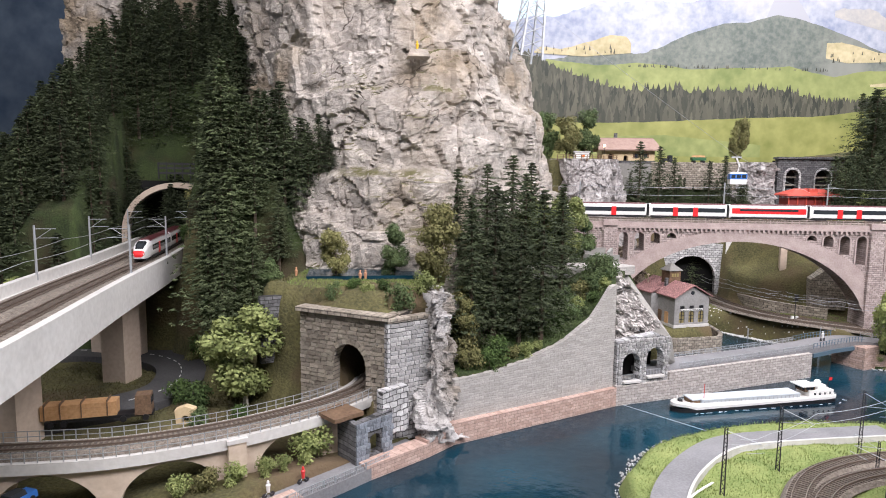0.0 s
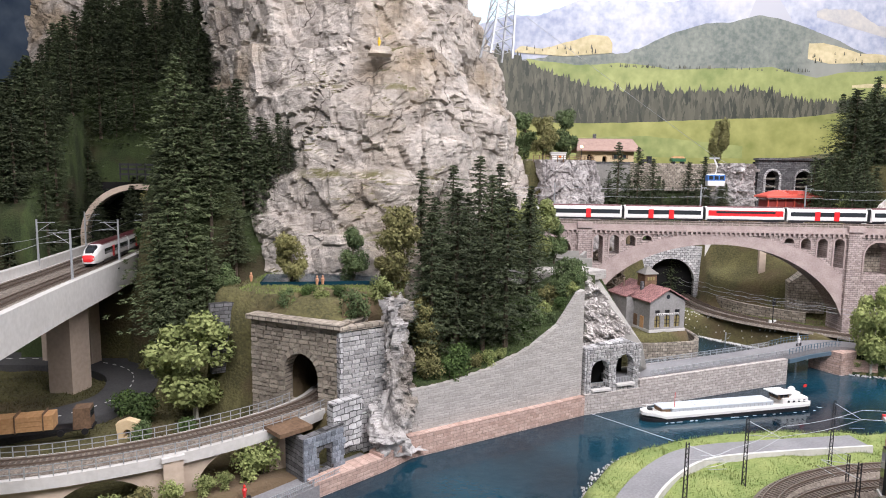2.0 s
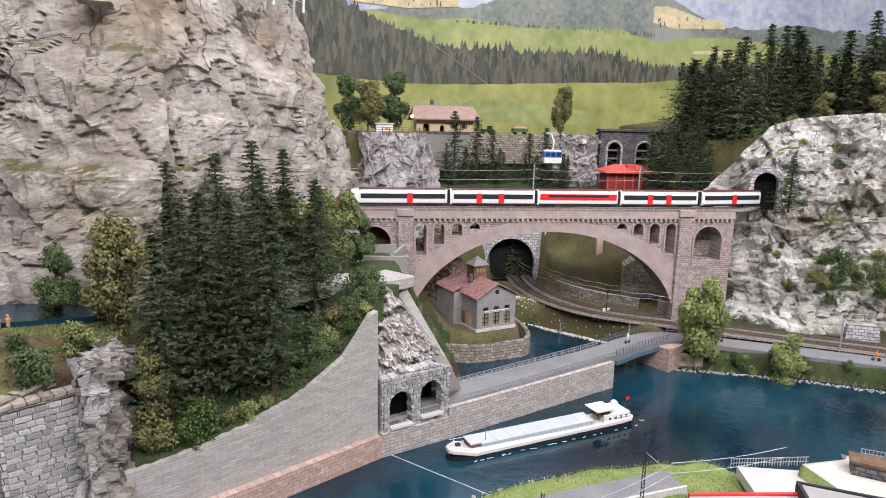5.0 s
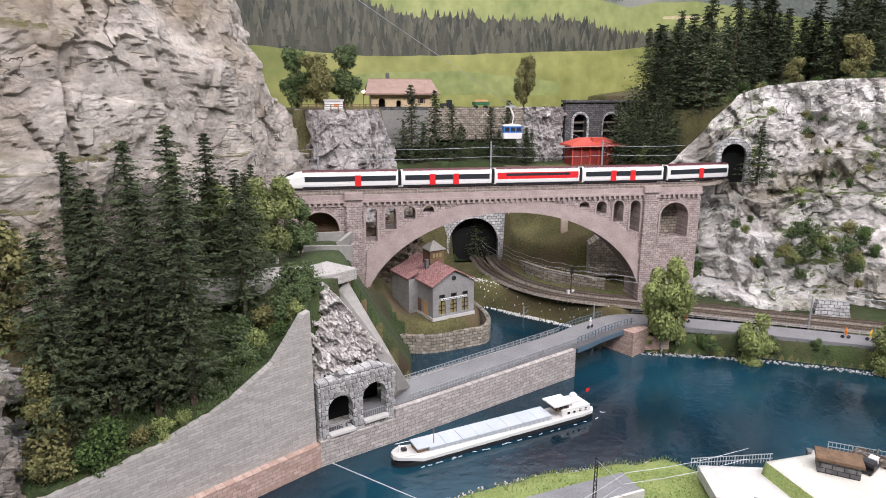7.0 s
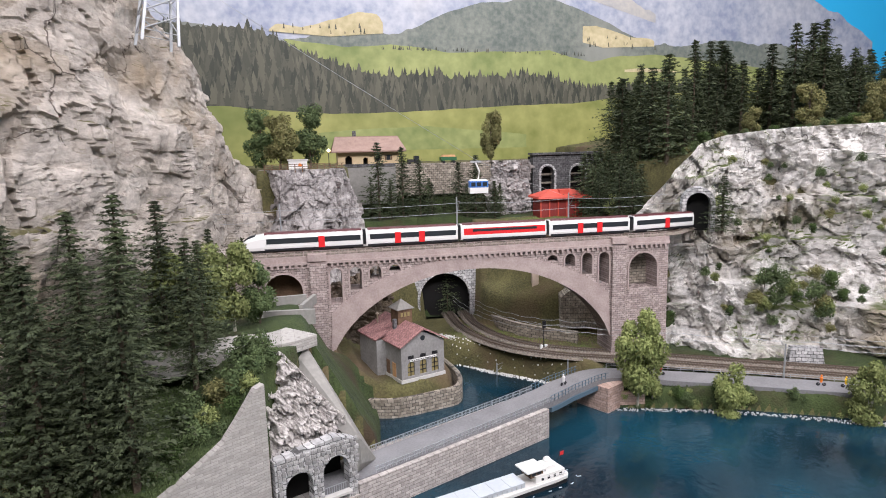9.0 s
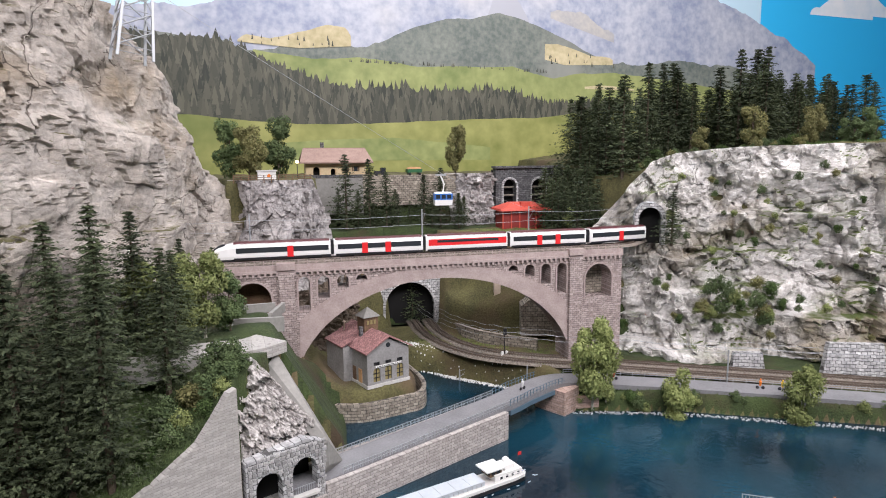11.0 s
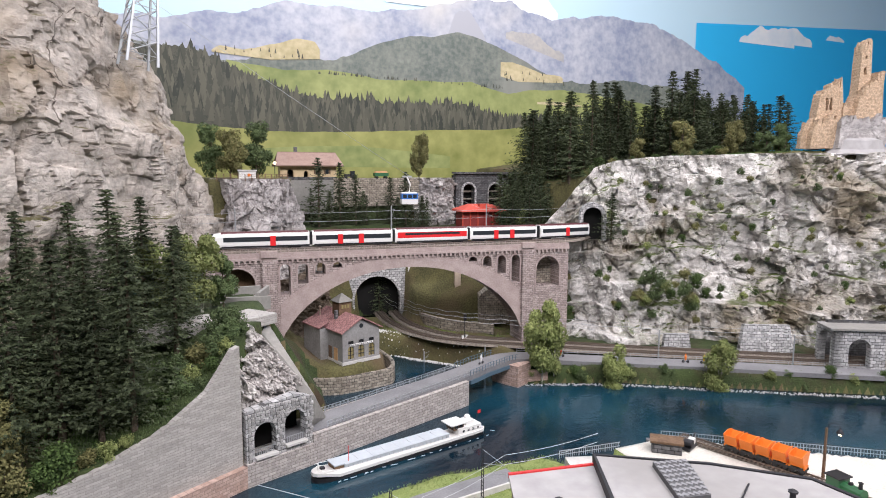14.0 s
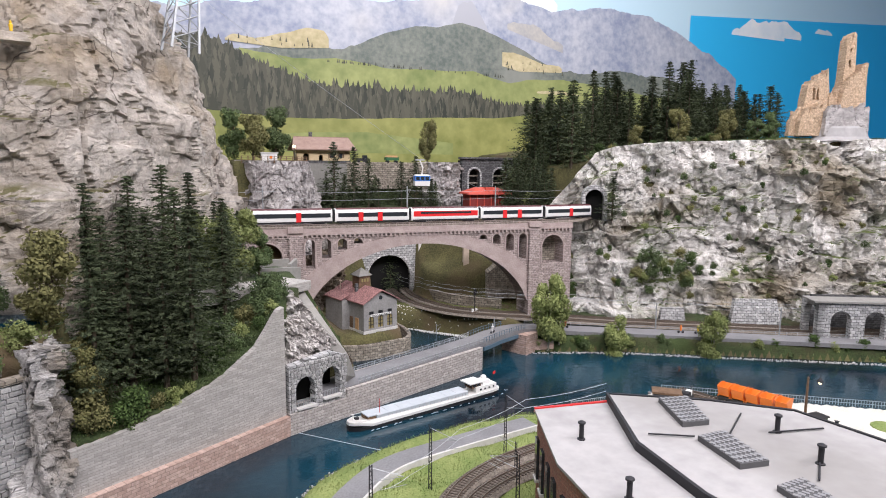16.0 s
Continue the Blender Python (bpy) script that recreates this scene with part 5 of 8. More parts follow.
for z in (0.498, 0.513, 0.526):
    part("rail", boxes(((-0.784, 1.842, z), (0.14, 0.002, 0.006), 10)), M_dark_metal, fence_t)

# ---- lower viaduct ----
low = spline([(-1.2, 0.90, 0.115), (-0.95, 0.82, 0.115), (-0.75, 0.785, 0.115), (-0.55, 0.805, 0.115), (-0.44, 0.83, 0.115), (-0.32, 0.89, 0.115), (-0.22, 0.97, 0.115), (-0.165, 1.035, 0.115), (-0.135, 1.10, 0.115), (-0.12, 1.2, 0.115)])
lower = thing("curved_viaduct", "beige plastered curved viaduct with round arches", "bridge")
bm = bmesh.new()
ribbon(bm, low, 0.038, -0.038, -0.006, -0.022)
part("deck", bm, M_concrete, lower)
ln = sides_of(low)
# side walls with arches, following the curve
cum = [0.0]
for a, b in zip(low, low[1:]):
    cum.append(cum[-1] + (b - a).length)


def low_at(s):
    k = max(0, min(len(low) - 2, int(np.searchsorted(cum, s)) - 1))
    f = (s - cum[k]) / (cum[k + 1] - cum[k])
    return low[k].lerp(low[k + 1], f), ln[k].lerp(ln[k + 1], f).normalized()


def nearest_s(x, y):
    return min((cum[k] + 0.0 for k in range(len(low))), key=lambda s: (low_at(s)[0] - Vector((x, y, 0.115))).length)


s_col = nearest_s(-0.318, 0.885)
S0, S1 = cum[4], nearest_s(-0.19, 1.0)
arches = [(s_col - 0.085, 0.125, 0.088), (s_col - 0.235, 0.135, 0.088), (s_col - 0.385, 0.135, 0.088), (s_col + 0.082, 0.105, 0.092)]
pro = [(S0, 0.02)]
for c, w, zt in sorted(arches):
    pro += [(x, z) for x, z in reversed(arch(c, 0.02, w, zt, 14, w * 0.46)[2:])]
pro = [(S0, 0.02)] + [q for c, w, zt in sorted(arches) for q in [(c - w / 2, 0.02)] + [(c + w / 2 * math.cos(math.pi - math.pi * k / 14), zt - w * 0.46 + w * 0.46 * math.sin(math.pi * k / 14)) for k in range(15)] + [(c + w / 2, 0.02)]] + [(S1, 0.02)]
grid = sorted({round(S0 + (S1 - S0) * k / 60, 4) for k in range(61)}, reverse=True)
bm = plate(pro + [(s, 0.096) for s in grid], [], 0.06, -0.03)
for v in bm.verts:
    p, n = low_at(v.co.x)
    v.co = (p.x + n.x * v.co.y, p.y + n.y * v.co.y, v.co.z)
part("arched_wall", bm, M_beige, lower)
for s in (s_col, s_col - 0.47):
    p, n = low_at(s)
    q = p - n * 0.033
    part("column", boxes(((q.x, q.y, 0.06), (0.026, 0.018, 0.085), math.degrees(math.atan2(n.y, n.x)) - 90)), M_beige, lower)
    part("column_cap", boxes(((q.x, q.y, 0.105), (0.03, 0.022, 0.006), math.degrees(math.atan2(n.y, n.x)) - 90)), M_concrete, lower)
railway(low, "grey ballasted track on the curved viaduct", 0.03)
k1 = len(low) - 16
for o in (0.036, -0.036):
    railing([p + n * o + Vector((0, 0, -0.006)) for p, n in zip(low[4:k1 + (2 if o > 0 else 3)], ln[4:k1 + (2 if o > 0 else 3)])], "grey metal railing along the curved viaduct", 0.016, 0.016, 2)

# ---- tunnel block with ashlar faces ----
T_ANG = math.degrees(math.atan2(-0.08, 0.172))
TL = 0.19
tunnel = thing("tunnel_portal", "grey-brown ashlar tunnel portal block with flat top", "tunnel", pose(-0.262, 1.105, 0, 0, 0, T_ANG))
hole = arch(0.108, 0.108, 0.07, 0.196, 14, 0.04)
part("front_wall", plate([(-0.004, 0.03), (TL, 0.03), (TL - 0.004, 0.248), (0.006, 0.248)], [hole], 0.02), M_stone, tunnel)
part("side_wall", boxes(((TL - 0.012, 0.08, 0.14), (0.022, 0.118, 0.216))), M_stone_g, tunnel)
part("side_wall", boxes(((0.012, 0.08, 0.14), (0.022, 0.118, 0.216))), M_stone, tunnel)
part("coping", boxes(((TL / 2, 0.004, 0.252), (TL + 0.006, 0.03, 0.008))), M_stone, tunnel)
part("coping", boxes(((TL - 0.010, 0.085, 0.252), (0.03, 0.12, 0.008))), M_stone, tunnel)
part("lining", boxes(((0.06, 0.10, 0.14), (0.006, 0.16, 0.12)), ((0.156, 0.10, 0.14), (0.006, 0.16, 0.12)), ((0.108, 0.18, 0.14), (0.1, 0.006, 0.12)), ((0.108, 0.1, 0.203), (0.1, 0.16, 0.006))), M_stone_d, tunnel)
mound = grid_mesh("earth_top", np.array([[(TL * (0.06 + 0.9 * i / 12), 0.012 + 0.115 * j / 8, 0.252 + 0.034 * (math.sin(math.pi * i / 12) * min(1, j / 3.0)) ** 0.6) for i in range(13)] for j in range(9)]), M_ground, tunnel, "earth and turf on top of the block")
# ashlar pieces of the front and the ring of the mouth
M_ashlar = material("ashlar_pieces", (0.23, 0.20, 0.16), (0.42, 0.375, 0.31), 45, 0.95, 0.7, 5, per_object=0.28)
rg = random.Random(31)
ash = part("stone", boxes(((0, 0, 0), (1, 1, 1))), M_ashlar, tunnel)
for v in ash.data.vertices:
    if v.co.y < 0:
        v.co.x, v.co.z = v.co.x * 0.86, v.co.z * 0.78
first = True
for row in range(27):
    zc = 0.036 + row * 0.0079
    x = 0.0
    while x < TL - 0.004:
        w = min(rg.uniform(0.010, 0.022), TL - 0.001 - x)
        cx = x + w / 2
        inn = math.hypot((cx - 0.108) / 0.046, max(0, zc - 0.156) / 0.05) < 1.0 and abs(cx - 0.108) < 0.046 + w * 0.2 and zc > 0.106
        if not inn and w > 0.004:
            m = pose(cx, -0.0005 + rg.uniform(-0.001, 0.0006), zc, 0, rg.uniform(-2, 2), 0) @ Matrix.Diagonal((w * 0.95, 0.0045, 0.0074, 1))
            if first:
                ash.matrix_basis, first = m, False
            else:
                shared("stone", ash, m, tunnel)
        x += w
for k in range(15):
    a = math.pi * k / 14
    shared("voussoir", ash, pose(0.108 + 0.041 * math.cos(a), -0.002, 0.156 + 0.046 * math.sin(a), 0, -math.degrees(a), 0) @ Matrix.Diagonal((0.011, 0.006, 0.0098, 1)), tunnel)
for sg in (-1, 1):
    for k in range(5):
        shared("voussoir", ash, pose(0.108 + sg * 0.041, -0.002, 0.113 + 0.0088 * k) @ Matrix.Diagonal((0.011, 0.006, 0.0084, 1)), tunnel)

side = thing("side_wall", "grey ashlar side wall of the tunnel block", "wall", pose(-0.089, 1.021, 0, 0, 0, 36))
part("wall", boxes(((0.05, 0.006, 0.17), (0.11, 0.012, 0.15))), M_stone_g, side)
part("footing", boxes(((0.05, 0.004, 0.065), (0.11, 0.016, 0.07))), M_stone_g, side)
part("coping", boxes(((0.05, 0.006, 0.248), (0.112, 0.018, 0.007))), M_stone, side)
slab_st = part("stone", boxes(((0, 0, 0), (1, 1, 1))), M_fieldstone, side)
slab_st.matrix_basis = pose(0.004, 0.0, 0.1) @ Matrix.Diagonal((0.006, 0.003, 0.006, 1))
for v in slab_st.data.vertices:
    if v.co.y < 0:
        v.co.x, v.co.z = v.co.x * 0.86, v.co.z * 0.78
for row in range(18):
    x = 0.0
    while x < 0.098:
        w = rg.uniform(0.009, 0.018)
        shared("stone", slab_st, pose(x + w / 2, 0.0, 0.104 + row * 0.0079, 0, rg.uniform(-2, 2), 0) @ Matrix.Diagonal((w * 0.95, 0.004, 0.0074, 1)), side)
        x += w

# ---- footpath with its small stone arch ----
foot = spline([(-0.40, 0.60, 0.028), (-0.27, 0.78, 0.028), (-0.16, 0.895, 0.030), (-0.105, 0.955, 0.03), (-0.05, 1.02, 0.03)])
bm = bmesh.new()
ribbon(bm, foot, 0.03, -0.022, 0.005, -0.02)
tagged(part("footpath", bm, M_asphalt), "grey riverside footpath", "path", kind="structure")
fnn = sides_of(foot)
railing([p - n * 0.02 + Vector((0, 0, 0.005)) for p, n in zip(foot[4:26], fnn[4:26])], "pale picket railing beside the footpath", 0.012, 0.02, 2, None, 0.0035)
small = thing("stone_arch", "small blue-grey stone arch over the footpath", "arch", pose(-0.135, 0.925, 0.028, 0, 0, 45) @ Matrix.Diagonal((1.12, 1.0, 1.12, 1)))
part("wall", plate([(0, 0), (0.068, 0), (0.068, 0.072), (0, 0.066)], [arch(0.036, 0.012, 0.02, 0.044)], 0.012), M_stone_d, small)
part("side_wall", boxes(((0.005, 0.03, 0.034), (0.008, 0.04, 0.066))), M_stone_d, small)
part("slab", boxes(((0.0, 0.045, 0.0735), (0.05, 0.06, 0.006))), M_wood_d, small)
part("upper_wall", boxes(((0.078, 0.012, 0.066), (0.05, 0.016, 0.07))), M_stone_g, small)
M_slate_st = material("blue_grey_stones", (0.13, 0.15, 0.18), (0.30, 0.33, 0.37), 3, 0.9, 0.5, 6, per_object=0.4)
slate = part("stone", boxes(((0, 0, 0), (1, 1, 1))), M_slate_st, small)
slate.matrix_basis = pose(0.06, -0.0005, 0.06) @ Matrix.Diagonal((0.007, 0.004, 0.007, 1))
for row in range(8):
    x = 0.001
    while x < 0.064:
        w = rg.uniform(0.005, 0.009)
        zc = 0.005 + row * 0.0082
        if not (abs(x + w / 2 - 0.036) < 0.013 and 0.008 < zc < 0.047):
            m = pose(x + w / 2, -0.0005, zc) @ Matrix.Diagonal((w * 0.9, 0.004, 0.0074, 1))
            shared("stone", slate, m, small)
        x += w

# ---- trees ----
def conifer(name, h, r, seed, label, levels=20, sprig=0.021, bare=0.12, mat=None, per=4):
    rng = random.Random(seed)
    t = thing(name, label, "tree")
    bm = bmesh.new()
    tube(bm, [(0, 0, -0.004), (0, 0, h * 0.5), (0, 0, h * 0.97)], h * 0.016, h * 0.003, 5)
    part("trunk", bm, M_bark, t)
    bm = bmesh.new()
    for k in range(levels):
        f = k / (levels - 1)
        z = h * (bare + (0.985 - bare) * f)
        gap = h * (0.985 - bare) / levels
        rr = r * (1 - f) ** 0.8 * (0.86 + 0.14 * math.sin(k * 2.3 + seed)) * min(1, 0.6 + f * 2.5) + 0.012 * h
        n = int(9 - 4 * f) + rng.choice((-1, 0, 0, 1))
        for b in range(n):
            a = 2 * math.pi * (b + rng.random() * 0.7) / n + k
            L = rr * rng.choice((0.5, 0.7, 0.85, 1.0, 1.1, 1.25))
            droop = rng.uniform(0.05, 0.6)
            lift = rng.uniform(-1.1, 1.1) * gap
            for s in range(4):
                g = (s + 0.7) / 4
                c = Vector((math.cos(a) * L * g, math.sin(a) * L * g, z + lift * (1 - f) - droop * L * g + 0.2 * L * g * g))
                for _ in range(per):
                    sz = h * rng.uniform(0.7, 1.35) * sprig * (1.2 - 0.4 * g)
                    o = Vector((rng.gauss(0, 1), rng.gauss(0, 1), rng.gauss(0, 0.5))) * sz * 0.6
                    d1 = Vector((math.cos(a + rng.uniform(-1, 1)), math.sin(a + rng.uniform(-1, 1)), rng.uniform(-0.7, 0.2))) * sz
                    d2 = Vector((rng.uniform(-1, 1), rng.uniform(-1, 1), rng.uniform(-0.6, 0.6))).normalized() * sz * 0.5
                    bm.faces.new([bm.verts.new(c + o + q) for q in (-d1 * 0.5 - d2, d1, -d1 * 0.5 + d2)])
    part("crown", bm, mat or M_needle, t)
    return t


def broadleaf(name, h, r, seed, mat, bark, label, low=0.25, leaves=1800, leaf=0.0035, category="tree", limbs=7):
    rng = random.Random(seed)
    t = thing(name, label, category)
    bm = bmesh.new()
    tube(bm, [(0, 0, -0.004), (0.01 * h, 0, h * 0.35), (-0.01 * h, 0.01 * h, h * 0.75)], h * 0.02, h * 0.006, 5)
    clumps = []
    for k in range(18):
        a, f = rng.uniform(0, 6.28), rng.uniform(low, 0.9)
        g = (f - low) / (1 - low)
        w = (math.sin(math.pi * min(1, 0.2 + g * 0.78))) ** 0.7
        q = Vector((math.cos(a) * r * w * rng.uniform(0.2, 0.7), math.sin(a) * r * w * rng.uniform(0.2, 0.7), h * f))
        clumps.append((q, r * rng.uniform(0.28, 0.5)))
        if k < limbs:
            tube(bm, [(0, 0, h * max(0.1, f - 0.3)), (q.x * 0.5, q.y * 0.5, q.z - h * 0.08), q], h * 0.009, h * 0.003, 4)
    part("trunk", bm, bark, t)
    bm = bmesh.new()
    for _ in range(leaves):
        c, cr = clumps[rng.randrange(18)]
        d = Vector((rng.gauss(0, 1), rng.gauss(0, 1), rng.gauss(0, 1))).normalized()
        p = c + d * cr * rng.uniform(0.35, 1.0) ** 0.6
        u = Vector((rng.gauss(0, 1), rng.gauss(0, 1), rng.gauss(0, 1))).normalized()
        w = u.cross(d)
        w = w.normalized() if w.length > 0.1 else Vector((1, 0, 0))
        s = leaf * rng.uniform(0.6, 1.35)
        bm.faces.new([bm.verts.new(p + q) for q in (-u * s, w * s * 0.6, u * s, -w * s * 0.6)])
    part("crown", bm, mat, t)
    return t


used = set()


def plant(kinds, x, y, scale, rng, z=None, sink=0.003, group="", squash=1.0, label=""):
    ob = kinds[rng.randrange(len(kinds))]
    z = height(x, y) if z is None else z
    m = pose(x, y, z - sink, 0, 0, rng.uniform(0, 360))
    if ob.name not in used:
        used.add(ob.name)
        ob.matrix_basis = m
        t = ob
    else:
        t = copy_thing(ob, m)
    t.scale = (scale * squash, scale * squash, scale)
    if group:
        t["group"] = group
    if label:
        t["label"] = label
    return t


CON = [conifer("conifer", 0.15, 0.036 + 0.004 * k, 11 + k, "dark green model spruce on the forest slope", 27, 0.0170, 0.08, None, 4) for k in range(4)]
BIG = [conifer("conifer", 0.28, 0.066 + 0.008 * k, 41 + k, "tall dark green spruce with drooping branches", 34, 0.0105, 0.13, None, 9) for k in range(3)]
PINE = [conifer("pine_tree", 0.28, 0.075, 61 + k, "tall green pine with a bare lower trunk", 26, 0.0125, 0.3, M_needle_o, 9) for k in range(2)]
BIR = [broadleaf("birch_tree", 0.15, 0.045, 71 + k, M_leaf, M_birch, "light green birch with a pale trunk", 0.22, 8000, 0.0027) for k in range(2)]
DEC = [broadleaf("leafy_tree", 0.13, 0.038, 81 + k, M_leaf_d, M_bark, "green leafy tree with dense foliage", 0.15, 7000, 0.0025) for k in range(2)]
OLI = [broadleaf("leafy_tree", 0.13, 0.04, 91 + k, M_leaf_o, M_bark, "olive-brown leafy tree with dense foliage", 0.15, 7000, 0.0025) for k in range(2)]
BUSH = [broadleaf("bush", 0.04, 0.024, 101 + k, m, M_bark, "low leafy green bush", 0.15, 1500, 0.0019, "bush", 3) for k, m in enumerate((M_leaf_d, M_leaf, M_leaf_o, M_bush))]

def far_wood(places, seed, label):
    """Spruces too close together to tell apart, joined."""
    rg = random.Random(seed)
    V, F, base = [], [], 0
    for x, y, s in places:
        me = [c for c in CON[rg.randrange(4)].children if c.name.startswith("crown")][0].data
        co = np.empty(len(me.vertices) * 3)
        me.vertices.foreach_get("co", co)
        co = co.reshape(-1, 3) * (s * 1.25, s * 1.25, s)
        a = rg.uniform(0, 6.28)
        R = np.array([[math.cos(a), -math.sin(a), 0], [math.sin(a), math.cos(a), 0], [0, 0, 1]])
        V.append(co @ R.T + (x, y, height(x, y) - 0.004))
        F += [(base + 3 * k, base + 3 * k + 1, base + 3 * k + 2) for k in range(len(co) // 3)]
        base += len(co)
    me = bpy.data.meshes.new("far_wood")
    me.from_pydata(np.concatenate(V).tolist(), [], F)
    me.materials.append(M_needle)
    return tagged(new("far_wood", me), label, "forest", kind="stuff")


rng = random.Random(5)
far_wood([(rng.uniform(-0.95, -0.56), rng.uniform(1.74, 2.0), rng.uniform(1.1, 1.6)) for _ in range(45)] + [(rng.uniform(-1.5, -0.92), rng.uniform(1.55, 2.1), rng.uniform(0.9, 1.3)) for _ in range(70)], 2, "dense dark spruce wood high on the slope")
far_wood([(x, 2.3 - (x - 1.5) * 0.3 + rng.uniform(0, 0.3), rng.uniform(1.3, 1.8)) for x in [rng.uniform(1.6, 2.6) for _ in range(50)]], 3, "dense dark spruce wood on the plateau")
for k in range(16):
    plant([BUSH[rng.choice((0, 2, 3))]], rng.uniform(-0.62, -0.48), rng.uniform(1.36, 1.58), rng.uniform(0.9, 1.6), rng, group="bushes beside the tunnel portal")
for k in range(12):
    plant(CON, rng.uniform(1.33, 1.5), rng.uniform(1.95, 2.08), rng.uniform(0.8, 1.3), rng, group="spruces at the plateau edge", squash=1.3)
n = 0
while n < 150:
    x, y = rng.uniform(-1.32, -0.58), rng.uniform(1.50, 2.08)
    cx = -0.72 - (y - 1.35) * 0.22
    if -0.13 < x - cx < 0.16 and y < 1.93 or x > -0.62 and y < 1.62:
        continue
    plant(CON, x, y, rng.uniform(1.2, 1.75), rng, group="spruces on the left slope", squash=1.25)
    n += 1
for k in range(14):
    plant(CON, -1.0 + 0.024 * k + rng.uniform(-0.01, 0.01), 1.925 + rng.uniform(-0.004, 0.02), rng.uniform(1.2, 1.7), rng, z=rng.uniform(0.54, 0.68), squash=1.3, group="spruces on the left slope")
for k in range(20):
    plant(CON, rng.uniform(-1.12, -0.97), rng.uniform(1.55, 1.85), rng.uniform(1.1, 1.4), rng, group="spruces on the left slope", squash=1.25)
for k in range(20):
    x = -0.54 + 0.0115 * k + rng.uniform(-0.01, 0.01)
    plant(CON, x, 1.42 + rng.uniform(-0.03, 0.03), rng.uniform(1.1, 1.6), rng, group="spruces on the ledge", sink=0.006, squash=1.3)
for x, y, z in ((-0.31, 1.405, 0.50), (-0.285, 1.40, 0.50), (-0.26, 1.395, 0.50)):
    plant(CON, x, y, rng.uniform(0.7, 1.0), rng, z=z, group="spruces on the ledge", squash=1.3)
for x, y, s in ((-0.485, 1.25, 1.35), (-0.45, 1.23, 1.2), (-0.455, 1.31, 1.2), (-0.42, 1.36, 0.95), (-0.495, 1.32, 1.35), (-0.40, 1.27, 0.95), (-0.50, 1.39, 1.3), (-0.36, 1.33, 0.8), (-0.48, 1.38, 1.1)):
    plant(PINE, x, y, s * 0.86, rng, squash=1.2, group="pines beside the viaduct")
for x, y, s in ((0.055, 1.15, 1.0), (0.155, 1.20, 0.9), (0.103, 1.20, 1.12), (0.20, 1.208, 1.1), (0.03, 1.36, 0.9), (0.10, 1.40, 0.95), (0.16, 1.42, 1.0), (0.18, 1.33, 1.0), (0.265, 1.35, 0.85), (0.13, 1.31, 0.9), (0.06, 1.29, 0.85), (0.275, 1.415, 0.7), (0.21, 1.47, 0.9)):
    plant(BIG, x, y, s, rng, squash=1.3, group="spruces above the retaining wall")
for x, y, s, kd in ((0.275, 1.485, 1.15, BIR), (0.315, 1.53, 1.2, BIR), (0.36, 1.56, 0.95, DEC), (0.225, 1.50, 1.2, BIR), (0.33, 1.72, 1.0, CON), (0.27, 1.66, 1.2, CON)):
    plant(kd, x, y, s, rng, group="trees beside the bridge head")
for x, y, s, kd in ((0.30, 1.305, 1.2, 2), (0.34, 1.34, 1.2, 0), (0.36, 1.36, 1.1, 0), (0.285, 1.27, 0.9, 1), (0.27, 1.25, 0.9, 0), (0.05, 1.105, 1.3, 2), (0.105, 1.14, 1.4, 3), (0.09, 1.12, 1.1, 3), (0.14, 1.155, 0.8, 2), (0.165, 1.165, 0.8, 1), (0.19, 1.18, 0.6, 1), (0.045, 1.125, 1.5, 2), (0.26, 1.29, 1.3, 0), (0.355, 1.30, 0.9, 0), (0.345, 1.285, 0.8, 1), (0.33, 1.30, 1.2, 0), (0.32, 1.275, 0.8, 3), (0.30, 1.255, 0.6, 0), (0.365, 1.33, 1.1, 0), (0.24, 1.24, 0.8, 3), (0.22, 1.215, 0.7, 0)):
    plant([BUSH[kd]], x, y, s, rng, group="bushes above the retaining wall")
for x, y, s, kd in ((-0.215, 1.215, 0.72, OLI), (-0.10, 1.235, 0.72, DEC), (-0.01, 1.20, 1.0, OLI), (0.035, 1.17, 0.7, OLI), (-0.38, 1.30, 0.8, DEC), (-0.03, 1.36, 0.6, DEC)):
    plant(kd, x, y, s * 1.25, rng, group="trees on the pond terrace")
for x, y, s, kd, z in ((-0.035, 1.11, 1.1, 1, None), (-0.075, 1.075, 1.3, 0, 0.255), (-0.20, 1.12, 0.9, 0, 0.265), (-0.14, 1.115, 0.8, 1, 0.27), (-0.165, 1.135, 0.8, 3, 0.275), (-0.11, 1.125, 0.8, 3, 0.275), (0.04, 1.13, 1.0, 2, 0.24), (0.045, 1.12, 1.0, 2, 0.21)):
    plant([BUSH[kd]], x, y, s, rng, z=z, group="bushes on the pond terrace")
plant(BIR, -0.375, 1.13, 1.45, rng, squash=1.35, label="light green weeping birch beside the curved viaduct")
for x, y, s, kd in ((-0.45, 1.07, 1.5, 3), (-0.50, 1.12, 1.2, 3), (-0.26, 0.865, 0.8, 1), (-0.30, 0.845, 0.9, 1), (-0.33, 0.82, 1.0, 2), (-0.36, 0.80, 0.9, 1), (-0.215, 0.92, 1.3, 1), (-0.2, 0.945, 1.5, 1), (-0.24, 0.885, 0.7, 1), (-0.42, 1.02, 0.9, 0), (-0.36, 1.05, 1.0, 3)):
    plant([BUSH[kd]], x, y, s, rng, group="bushes below the curved viaduct")
plant(BIR, -0.66, 0.70, 1.0, rng, label="bright green leafy tree at the viaduct foot")
plant(BIR, -1.08, 1.30, 1.4, rng, label="slender birch beside the concrete viaduct")
plant(BIR, -1.0, 1.42, 1.4, rng, label="slender birch beside the concrete viaduct")
